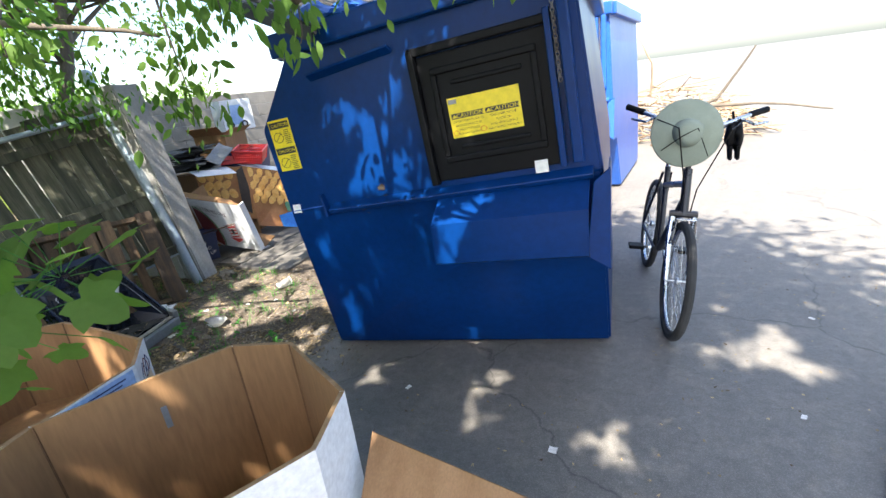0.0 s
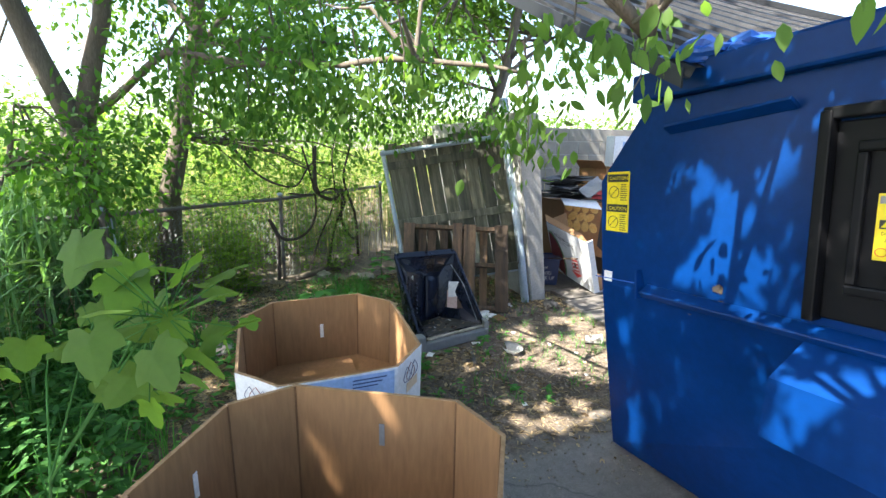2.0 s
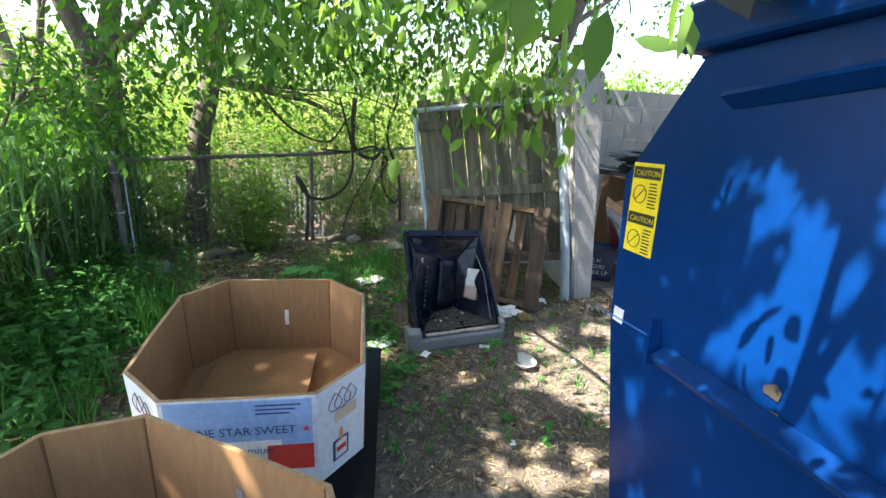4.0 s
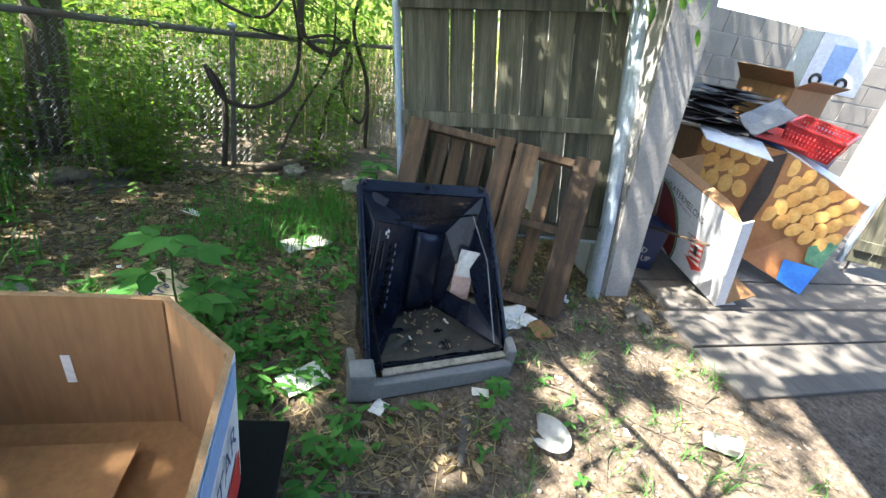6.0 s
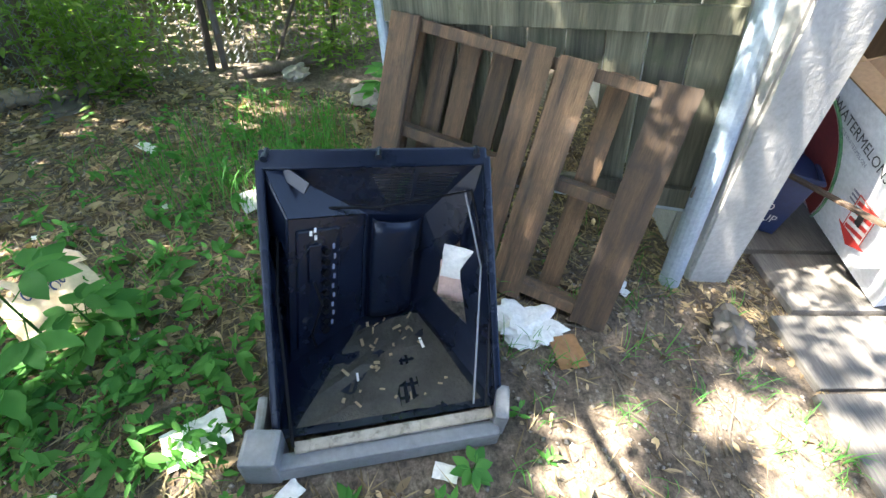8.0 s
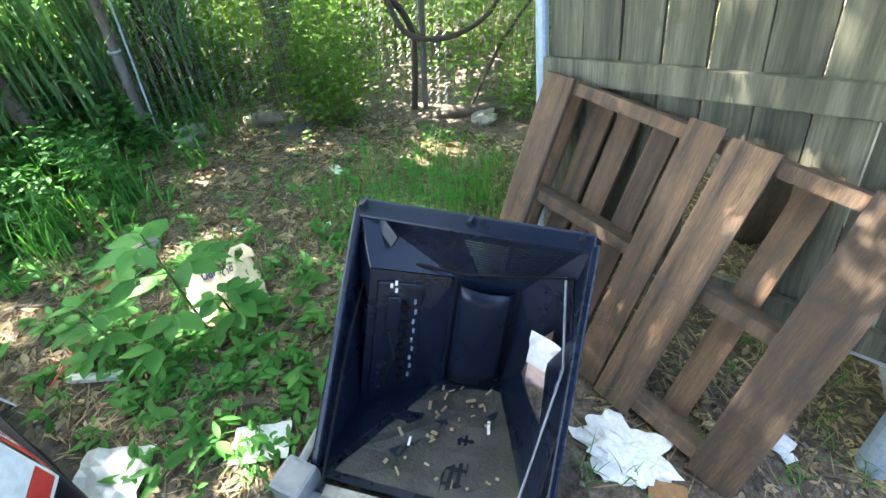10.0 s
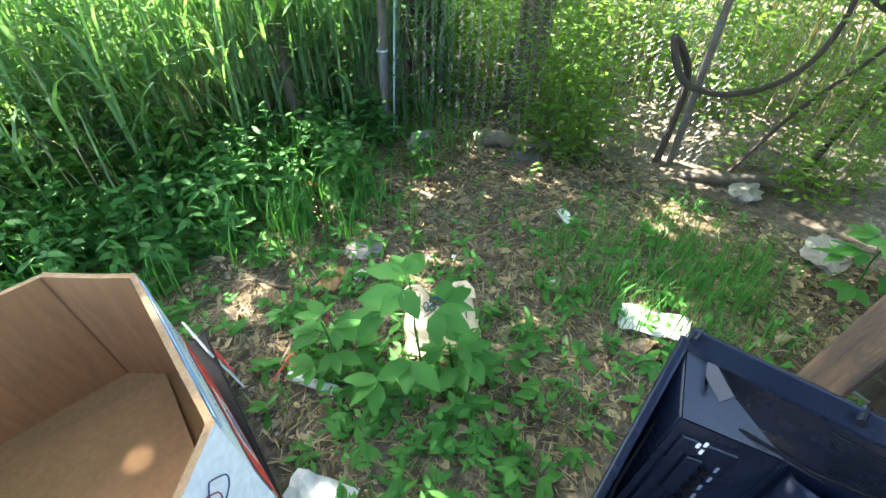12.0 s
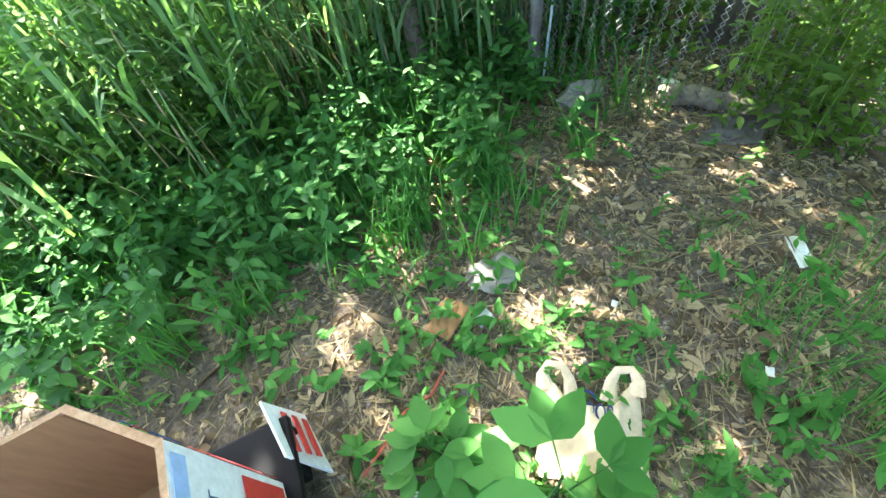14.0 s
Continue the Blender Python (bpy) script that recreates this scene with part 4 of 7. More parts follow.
# plank walk in front of the enclosure
PLANKS = thing("plank_walk", "grey trodden planks lying in front of the enclosure", "planks")
for k, (x0, x1, y0, y1, z) in enumerate(((-3.47, -3.12, 3.10, 6.6, 0.012), (-3.79, -3.48, 3.12, 6.5, 0.014), (-4.12, -3.80, 3.22, 6.4, 0.016), (-4.6, -4.13, 3.1, 6.2, 0.014))):
    b = beam((0.5 * (x0 + x1), y0, z), (0.5 * (x0 + x1) - 0.05, y1, z), x1 - x0 - 0.012, 0.03, (0, 0, 1), 0.004, None, 0.004)
    part("plank", b, M_WOOD_PLANK, PLANKS)


# ---- plants ----
rng = np.random.default_rng(7)


def raw_mesh(name, verts, tris, material):
    me = bpy.data.meshes.new(name)
    me.vertices.add(len(verts))
    me.vertices.foreach_set("co", np.asarray(verts, np.float32).ravel())
    me.loops.add(len(tris) * 3)
    me.loops.foreach_set("vertex_index", np.asarray(tris, np.int32).ravel())
    me.polygons.add(len(tris))
    me.polygons.foreach_set("loop_start", np.arange(len(tris), dtype=np.int32) * 3)
    me.polygons.foreach_set("loop_total", np.full(len(tris), 3, np.int32))
    me.materials.append(material)
    me.update(calc_edges=True)
    return me


def unit(a):
    return a / np.maximum(np.linalg.norm(a, axis=1, keepdims=True), 1e-9)


STATIONS = {False: ((0.42, 0.5),), True: ((0.22, 0.40), (0.52, 0.5), (0.80, 0.27))}


def leaf_arrays(P, D, N, L, W, droop=0.15, fold=0.18, fine=False):
    """Folded pointed leaves: base P, direction D, upper side N, length L, width W."""
    D = unit(D)
    S = unit(np.cross(D, N))
    U = np.cross(S, D)
    st = STATIONS[fine]
    n, k = len(P), 2 + 3 * len(st)
    v = np.zeros((n, k, 3))
    Lc, Wc = L[:, None], W[:, None]
    v[:, 0] = P
    for i, (s, w) in enumerate(st):
        mid = P + D * Lc * s - U * Lc * droop * s * s - U * Wc * fold
        v[:, 1 + 3 * i] = mid + U * Wc * fold + S * Wc * w
        v[:, 2 + 3 * i] = mid
        v[:, 3 + 3 * i] = mid + U * Wc * fold - S * Wc * w
    v[:, k - 1] = P + D * Lc - U * Lc * droop
    t = [(0, 2, 1), (0, 3, 2)]
    for i in range(len(st) - 1):
        a = 1 + 3 * i
        t += [(a, a + 1, a + 4), (a, a + 4, a + 3), (a + 1, a + 2, a + 5), (a + 1, a + 5, a + 4)]
    a = k - 4
    t += [(a, a + 1, k - 1), (a + 1, a + 2, k - 1)]
    tris = (np.arange(n)[:, None, None] * k + np.array(t)[None]).reshape(-1, 3)
    return v.reshape(-1, 3), tris


def blade_arrays(P, D, H, W, bend, segs=4):
    """Grass or reed blades: foot P, lean direction D, height H, width W; they arch over."""
    n = len(P)
    D = D.copy()
    D[:, 2] = 0
    D = unit(D)
    S = np.stack([-D[:, 1], D[:, 0], np.zeros(n)], 1)
    k = 2 * segs + 1
    v = np.zeros((n, k, 3))
    for i in range(segs):
        s = i / segs
        c = P + np.array([0, 0, 1.0]) * (H * (s - bend * 0.45 * s ** 3))[:, None] + D * (H * bend * s * s)[:, None]
        w = (W * (1 - 0.55 * s ** 2) * (0.6 + 0.4 * min(1, s * 4)))[:, None] * 0.5
        v[:, 2 * i], v[:, 2 * i + 1] = c + S * w, c - S * w
    v[:, k - 1] = P + np.array([0, 0, 1.0]) * (H * (1 - bend * 0.45))[:, None] + D * (H * bend)[:, None]
    t = []
    for i in range(segs - 1):
        a = 2 * i
        t += [(a, a + 1, a + 3), (a, a + 3, a + 2)]
    t += [(k - 3, k - 2, k - 1)]
    return v.reshape(-1, 3), (np.arange(n)[:, None, None] * k + np.array(t)[None]).reshape(-1, 3)


def gather(chunks):
    vs, ts, n = [], [], 0
    for v, t in chunks:
        vs.append(v)
        ts.append(t + n)
        n += len(v)
    return np.concatenate(vs), np.concatenate(ts)


def sprays(centers, per, spread, size, droop=0.5, flat=0.6, fine=False):
    """Sprays of leaves round twig ends: per leaves at each centre, hanging a little."""
    n = len(centers) * per
    c = np.repeat(centers, per, 0)
    off = rng.normal(0, 1, (n, 3)) * spread * np.array([1, 1, flat])
    P = c + off
    D = unit(off) * 0.7 + rng.normal(0, 0.5, (n, 3))
    D[:, 2] -= droop
    N = rng.normal(0, 0.45, (n, 3)) + np.array([0, 0, 1.0])
    L = rng.uniform(0.6, 1.15, n) * size
    return leaf_arrays(P, D, N, L, L * rng.uniform(0.42, 0.6, n), 0.2, 0.12, fine)


def limb(b, pts, r0, r1, sides=8, wobble=0.04):
    """A tapered, slightly crooked limb through pts, added to b."""
    out, rad = [], []
    m = 5
    for i in range(len(pts) - 1):
        for j in range(m):
            s = j / m
            p = V(pts[i]).lerp(V(pts[i + 1]), s)
            q = noise.noise_vector(p * 1.7) * wobble
            out.append(p + q)
    out.append(V(pts[-1]))
    rad = [r0 + (r1 - r0) * (i / (len(out) - 1)) ** 0.8 for i in range(len(out))]
    return tube(out, rad, sides, b)


CANOPY_GAPS = ((-2.4, 2.6, 0.3), (-2.65, 3.5, 0.35), (-3.3, 2.9, 0.2), (-3.0, 2.35, 0.3), (-2.75, 2.75, 0.42), (-2.35, 3.3, 0.35), (-1.4, 2.72, 0.42), (-0.9, 2.3, 0.26), (-4.6, -0.3, 0.3), (-1.68, 2.2, 0.2), (-1.05, 2.95, 0.16), (-2.7, -0.8, 0.3), (-3.25, 1.2, 0.1), (-3.6, 0.7, 0.09), (-3.9, 0.3, 0.13), (-4.9, 0.2, 0.13), (-4.4, 1.2, 0.12), (-3.3, 2.3, 0.14), (-3.4, -1.3, 0.6), (-4.3, -1.6, 0.62), (-3.6, -2.0, 0.45), (-2.9, -1.0, 0.5), (-3.2, -1.7, 0.45), (-2.6, -1.7, 0.4), (-5.2, -0.9, 0.4), (-5.1, 0.9, 0.16), (-5.7, 0.4, 0.5), (-3.9, -0.5, 0.2), (-6.6, 0.9, 0.4), (-7.4, -0.4, 0.5), (-6.9, 2.2, 0.3), (0.6, 2.2, 0.22), (1.0, 1.4, 0.18), (-0.2, 1.4, 0.14))      # openings in the high canopy, by the spot on the ground that they light


LOW_GAPS = ((-1.39, 2.66, 0.14), (-1.31, 2.56, 0.10), (-1.53, 2.82, 0.055), (-1.65, 2.86, 0.05), (-1.27, 2.86, 0.065), (-1.17, 2.98, 0.05), (-0.88, 2.42, 0.09), (-0.95, 2.27, 0.07), (-0.96, 2.15, 0.05), (-1.68, 2.10, 0.07), (-1.78, 2.36, 0.045), (-2.4, 2.6, 0.35), (-2.65, 3.5, 0.35), (-2.9, 2.35, 0.35), (-0.2, 2.0, 0.08), (-2.0, 1.6, 0.12))      # the same for the low boughs over the dumpster


_dice = random.Random(5)
DAPPLES = tuple((_dice.uniform(-2.7, -0.7), _dice.uniform(0.9, 1.9), _dice.uniform(0.05, 0.1)) for _ in range(16)) + tuple((_dice.uniform(-2.9, -2.05), _dice.uniform(1.6, 2.9), _dice.uniform(0.05, 0.11)) for _ in range(14))
CANOPY_GAPS += DAPPLES
LOW_GAPS += DAPPLES


def thin(arrays, gaps):
    """Leaves out what would shade the gaps' spots of sun."""
    v, tr = arrays
    k = 5
    v = v.reshape(-1, k, 3)
    p = v[:, 2]
    gx, gy = p[:, 0] - p[:, 2] * SUN_TO.x / SUN_TO.z, p[:, 1] - p[:, 2] * SUN_TO.y / SUN_TO.z
    keep = np.ones(len(p), bool)
    for x, y, r in gaps:
        a = np.arctan2(gy - y, gx - x)
        edge = r * (1 + 0.35 * np.sin(3 * a + 7 * x) + 0.2 * np.sin(7 * a + 5 * y))
        keep &= (np.hypot(gx - x, gy - y) > edge) | (p[:, 2] < 1.6)
    v = v[keep]
    t = tr.reshape(-1, len(tr) * k // (len(arrays[0])), 3)[0]
    return v.reshape(-1, 3), (np.arange(len(v))[:, None, None] * k + t[None]).reshape(-1, 3)


def tree(label, trunk, radii, limbs, crowns, material=None, twigs=40, size=0.072, per=24):
    """trunk: points; limbs: (points, r0, r1); crowns: (centre, radii, number of sprays)."""
    t = thing("tree", label, "tree", None, "trees")
    b = limb(bmesh.new(), trunk, radii[0], radii[1], 12)
    for pts, r0, r1 in limbs:
        limb(b, pts, r0, r1)
    chunks = []
    stems = [V(p) for pts in [trunk[1:]] + [l[0] for l in limbs] for p in pts]
    for c, r, n, *own in crowns:
        sz = own[0] if own else size
        gaps = LOW_GAPS if len(own) > 1 else CANOPY_GAPS
        q = rng.normal(0, 1, (n, 3))
        q = unit(q) * rng.uniform(0.25, 1.0, (n, 1)) ** 0.5
        ctr = np.array(c) + q * np.array(r)
        ctr = ctr[np.array([noise.noise(V(p) * 0.9) > -0.22 for p in ctr])]
        chunks.append(thin(sprays(ctr, per if sz < 0.1 else 14, 0.2 * sz / 0.1, sz), gaps))
        for p in ctr[: max(4, int(twigs * len(ctr) / max(1, sum(k[2] for k in crowns))))]:
            near = min(stems, key=lambda s: (s - V(p)).length)
            mid = near.lerp(V(p), 0.5) + V((0, 0, 0.12))
            limb(b, [near, mid, p], 0.018, 0.004, 5, 0.06)
    part("trunk", b, M_BARK, t, "grey-brown barky trunk and limbs", True)
    if chunks:
        v, tr = gather(chunks)
        ob = new("crown", raw_mesh("crown", v, tr, material or M_LEAF))
        ob.parent = t
    return t


tree("forked tree with dark trunk behind the chain-link fence", [(-5.2, -1.08, -0.05), (-5.16, -1.02, 0.9), (-5.12, -0.97, 1.65)], (0.17, 0.13),
     [([(-5.12, -0.97, 1.55), (-5.0, -1.25, 2.6), (-4.9, -1.6, 4.6)], 0.10, 0.05), ([(-5.12, -0.97, 1.6), (-5.15, -0.72, 2.5), (-5.3, -0.4, 4.6)], 0.09, 0.05),
      ([(-5.0, -1.25, 2.6), (-4.75, -1.7, 3.2), (-4.2, -2.2, 4.5)], 0.05, 0.02), ([(-5.12, -0.9, 1.75), (-4.6, -0.2, 2.2), (-3.6, 0.7, 2.05), (-2.5, 1.1, 1.98), (-1.95, 1.36, 1.85)], 0.04, 0.008),
      ([(-4.6, -0.2, 2.2), (-4.2, 0.6, 2.35), (-3.7, 1.6, 2.15)], 0.025, 0.006)],
     [((-4.7, -2.9, 5.6), (1.7, 2.0, 1.2), 470, 0.15), ((-4.3, 0.9, 5.3), (1.2, 1.2, 0.7), 330, 0.14), ((-3.4, 0.9, 5.3), (1.0, 0.9, 0.6), 170, 0.14), ((-4.3, -0.6, 4.9), (1.0, 0.9, 0.5), 170, 0.14), ((-3.0, -4.1, 5.2), (1.8, 0.8, 0.5), 330, 0.15), ((-3.7, 0.6, 2.05), (0.9, 0.7, 0.40), 110), ((-4.3, -0.7, 1.5), (0.7, 0.5, 0.5), 60, 0.08), ((-2.7, 1, 2.05), (0.75, 0.5, 0.28), 45), ((-3.7, 1.5, 2.15), (0.5, 0.5, 0.25), 26), ((-4.6, 0.2, 2.5), (0.9, 0.9, 0.5), 50)], M_LEAF, 110)
tree("leaning tree behind the chain-link fence", [(-5.6, -0.55, -0.05), (-5.62, -0.42, 1.0), (-5.75, -0.05, 2.6), (-5.9, 0.2, 4.5)], (0.13, 0.06),
     [([(-5.72, -0.1, 2.4), (-5.4, 0.6, 3.2), (-5.0, 1.2, 3.9)], 0.04, 0.012), ([(-5.75, -0.05, 2.6), (-6.4, -0.6, 3.4), (-7.0, -1.0, 4.2)], 0.04, 0.012), ([(-5.66, -0.3, 1.6), (-5.2, -0.2, 1.9), (-4.8, 0.3, 2.3)], 0.022, 0.006)],
     [((-6.7, 0.2, 4.6), (1.7, 1.6, 1.3), 100), ((-5.3, 0.6, 2.9), (1.1, 1.0, 0.8), 90), ((-6.6, 0.6, 2.6), (1.2, 1.2, 0.9), 80), ((-5, 0.2, 1.75), (0.8, 0.6, 0.4), 50, 0.08), ((-6.3, 0.7, 1.5), (0.9, 0.9, 0.6), 80, 0.08), ((-6.7, 1.9, 1.5), (0.9, 0.8, 0.7), 70, 0.08)], M_LEAF_SUNLIT, 90)
tree("tall tree with a slanting mossy trunk beyond the fence", [(-6.55, -2.15, -0.05), (-6.75, -2.45, 1.2), (-7.2, -3.0, 3.0), (-7.5, -3.3, 5.0)], (0.13, 0.07),
     [([(-6.75, -2.4, 1.1), (-6.7, -2.1, 2.2), (-6.9, -2.2, 4.0)], 0.06, 0.02), ([(-7.2, -3.0, 3.0), (-6.6, -3.5, 3.8), (-6.0, -3.8, 4.8)], 0.04, 0.012)],
     [((-8.3, -3, 5.4), (2.0, 1.8, 1.3), 100), ((-7, -1.6, 3.4), (0.9, 0.9, 0.7), 45)], M_LEAF_SUNLIT, 70)
tree("thin slanting young tree among the reeds", [(-4.15, -1.0, -0.05), (-4.2, -1.3, 0.7), (-4.28, -1.85, 1.7), (-4.2, -2.5, 3.3)], (0.05, 0.025),
     [([(-4.2, -1.4, 0.85), (-4.45, -1.3, 1.3), (-4.6, -1.2, 1.8)], 0.018, 0.006), ([(-4.25, -1.7, 1.4), (-4.0, -2.1, 1.9), (-3.7, -2.4, 2.2)], 0.018, 0.006)],
     [((-4.2, -2.3, 2.6), (0.8, 0.7, 0.6), 40), ((-4.5, -1.1, 1.35), (0.45, 0.4, 0.35), 22)], M_LEAF, 40)
tree("leafy tree growing behind the gate and block wall", [(-4.95, 2.5, -0.05), (-4.9, 2.62, 1.2), (-4.75, 2.95, 2.4), (-4.9, 3.4, 4.2)], (0.085, 0.04),
     [([(-4.8, 2.85, 2.1), (-4.4, 2.2, 2.9), (-4.0, 1.8, 3.4)], 0.03, 0.008), ([(-4.78, 2.9, 2.25), (-5.2, 3.8, 2.8), (-5.4, 4.8, 3.2)], 0.03, 0.008), ([(-4.75, 2.95, 2.4), (-4.2, 3.5, 3.2), (-3.8, 3.9, 3.7)], 0.025, 0.008)],
     [((-4.8, 2.6, 3.2), (1.3, 1.3, 0.9), 150), ((-5.6, 4.2, 3.1), (1.4, 1.5, 0.9), 130), ((-6.6, 2.4, 2.6), (1.2, 1.2, 1.2), 90), ((-5.8, 3.0, 3.4), (1.4, 1.2, 0.5), 620, 0.11), ((-4.3, 2.2, 2.35), (0.5, 0.5, 0.3), 26), ((-6.0, 2.0, 4.7), (1.3, 1.3, 0.6), 220, 0.13), ((-7.6, 0.3, 3.3), (1.5, 2.6, 1.0), 170, 0.12)], M_LEAF_SUNLIT, 90)
tree("spreading tree over the paved yard, behind the camera's start", [(1.9, -2.6, -0.05), (1.8, -2.4, 1.6), (1.4, -2.2, 3.2)], (0.18, 0.1),
     [([(1.5, -2.3, 2.6), (0.6, -1.0, 2.5), (0.1, 0.2, 2.08), (-0.5, 0.85, 1.92), (-1.15, 1.17, 1.86)], 0.04, 0.006), ([(1.4, -2.2, 3.2), (0.2, -2.2, 4.2), (-1.0, -2.6, 4.9)], 0.07, 0.02), ([(1.4, -2.2, 3.2), (1.6, -1.6, 4.4), (1.2, -1.0, 5.4)], 0.06, 0.02)],
     [((-1.7, -1.9, 4.9), (2.0, 1.7, 1.0), 900, 0.15), ((-1.2, -1.6, 3.9), (1.0, 0.8, 0.3), 260, 0.12), ((0.4, -1.6, 5.6), (1.8, 2.0, 1.0), 1500, 0.17), ((-1.0, 0.3, 2.9), (1.5, 1.05, 0.25), 850, 0.07, "low"), ((-3.5, -2.2, 5.2), (1.6, 1.8, 0.9), 430, 0.15)], M_LEAF, 70)


def hanging_spray(where, n, spread, drop, label, material=None):
    """A drooping twig end with long leaves and bunches of winged seeds."""
    t = thing("hanging_branch", label, "branch", None, "hanging branches")
    p = V(where)
    b = limb(bmesh.new(), [p + V((0.05, -0.05, 0.3)), p + V((0, 0, 0.1)), p - V((0, 0, drop * 0.6))], 0.006, 0.002, 5, 0.03)
    part("twig", b, M_BARK, t)
    m = int(n * 1.4)
    P = np.array(where) + rng.normal(0, 1, (m, 3)) * np.array([spread, spread, drop * 0.4])
    D = rng.normal(0, 0.45, (m, 3)) + np.array([0, 0, -0.9])
    N = rng.normal(0, 1, (m, 3)) + np.array([0, -0.4, 0.2])
    L = rng.uniform(0.045, 0.078, m)
    v, tr = leaf_arrays(P, D, N, L, L * rng.uniform(0.4, 0.55, m), 0.2, 0.15, True)
    ob = new("leaves", raw_mesh("leaves", v, tr, material or M_LEAF_SUNLIT))
    ob.parent = t
    m = n // 2
    P = np.array(where) + rng.normal(0, 1, (m, 3)) * np.array([spread * 0.5, spread * 0.5, drop * 0.4]) - np.array([0, 0, drop * 0.2])
    D = rng.normal(0, 0.2, (m, 3)) + np.array([0, 0, -1.0])
    L = rng.uniform(0.035, 0.05, m)
    v, tr = leaf_arrays(P, D, rng.normal(0, 1, (m, 3)), L, L * 0.3, 0.1, 0.1)
    ob = tagged(new("seed_bunch", raw_mesh("seed_bunch", v, tr, M_LEAF_SUNLIT)), kind="stuff")
    ob.parent = t


for w, n, s, d in (((-1.90, 1.36, 1.66), 70, 0.09, 0.26), ((-1.16, 1.20, 1.80), 40, 0.10, 0.16), ((-0.42, 0.98, 1.84), 40, 0.08, 0.13), ((-0.05, 0.78, 1.88), 40, 0.09, 0.12), ((0.15, 0.42, 1.86), 60, 0.13, 0.16),
                   ((-2.25, 0.95, 1.86), 60, 0.16, 0.2), ((-2.9, 0.9, 1.86), 60, 0.2, 0.18), ((-3.5, 0.75, 1.88), 70, 0.22, 0.2), ((-3.75, 1.6, 1.95), 60, 0.18, 0.25), ((-1.55, 1.3, 1.9), 44, 0.12, 0.14)):
    hanging_spray(w, n, s, d, "drooping leafy twig with bunches of green winged seeds")
for w in ((-3.3, 0.33, 1.82), (-3.4, 0.6, 2.05), (-3.9, 0.92, 1.82), (-4.1, 1.3, 1.78), (-4.1, 1.66, 1.93), (-4.1, 2.18, 1.80), (-4.05, 2.55, 1.74), (-3.5, -0.1, 1.92), (-3.9, 0.9, 2.25), (-4.1, 1.6, 2.3), (-4.6, 0.4, 1.75), (-4.3, 2.0, 2.2)):
    hanging_spray(w, 110, 0.17, 0.32, "drooping green leafy bough over the dirt", M_LEAF)


# ---- lobed sapling by the bins ----
def lobed_leaf():
    b = bmesh.new()
    out = []
    for a, r in ((-90, 0.2), (-60, 0.52), (-38, 0.76), (-18, 0.60), (2, 0.76), (22, 0.92), (40, 0.64), (58, 0.80), (74, 0.98), (90, 1.12), (106, 0.98), (122, 0.80), (140, 0.64), (158, 0.92), (178, 0.76), (198, 0.60), (218, 0.76), (240, 0.52)):
        x, y = r * math.cos(radians(a)), r * math.sin(radians(a)) + 0.2
        out.append(b.verts.new((x, y, -0.12 * abs(x) - 0.10 * y * y)))
    c = b.verts.new((0, 0.25, 0.04))
    for i in range(len(out)):
        b.faces.new((c, out[i], out[(i + 1) % len(out)]))
    return finish(b, "leaf", M_LEAF_SUNLIT)


LOBED = lobed_leaf()


def sapling(root, clusters, label):
    t = thing("sapling", label, "sapling")
    b = bmesh.new()
    for c, n, s in clusters:
        mid = V(root).lerp(V(clusters[0][0]), 0.6) + V((-0.03, -0.08, 0.05))
        limb(b, [root, mid, c], 0.0045, 0.0015, 6, 0.02)
        for i in range(n * 3 // 4):
            p = V(c) + V((random.gauss(0, s), random.gauss(0, s), random.gauss(0, s * 0.8)))
            tube([V(c).lerp(p, 0.1) - V((0, 0, 0.03)), p], 0.0009, 5, b)
            o = new("leaf", LOBED)
            k = random.uniform(0.03, 0.056)
            o.matrix_world = Matrix.Translation(p) @ Euler((random.gauss(-0.35, 0.4), random.gauss(0, 0.4), random.uniform(0, 6.28))).to_matrix().to_4x4() @ Matrix.Diagonal((k, k, k, 1))
            o.parent = t
    part("stem", b, M_HERB, t)


sapling((-1.72, -0.42, 0), (((-0.95, 0.14, 1.34), 20, 0.075), ((-1.08, 0.09, 1.27), 22, 0.09), ((-1.28, -0.04, 1.20), 20, 0.11), ((-1.45, -0.18, 1.08), 12, 0.12)), "young sapling with large lobed light green leaves beside the bin")


# ---- undergrowth ----
def dirtiness(x, y):
    """1 on the bare trodden patch, 0 in the weeds."""
    a = ((x + 4.55) / 1.0) ** 2 + ((y - 0.15) / 0.75) ** 2
    path = abs(y - (2.3 + 0.25 * (x + 3)))
    return max(math.exp(-a * 1.1), math.exp(-(path / 0.75) ** 2) if x > -4 else 0)


def weeds_at(x, y):
    """How thickly weeds grow at a place, 0 to 1."""
    if x > -1.5 or y > 2.6:
        return 0.0
    edge = -0.62 - 0.30 * math.sin(x * 1.7) - 0.12 * (x + 3)      # the thicket begins south of this line
    if x < -4.2:
        edge = -0.95
    d = edge - y
    thick = 1.0 if d > 0 else math.exp(d * 2.6)
    mid = 0.6 * math.exp(-((x + 3.45) ** 2 / 0.35 + (y - 1.0) ** 2 / 0.5)) + 0.5 * math.exp(-((x + 3.75) ** 2 / 0.25 + (y - 0.4) ** 2 / 0.25)) + 0.3 * math.exp(-((x + 4.7) ** 2 / 0.4 + (y - 1.1) ** 2 / 0.4))
    fence = 0.8 if x + y < -5.55 and y > -0.8 else 0.0
    return min(1.0, max(thick, mid, fence) * (1 - 0.75 * dirtiness(x, y)) + 0.03)


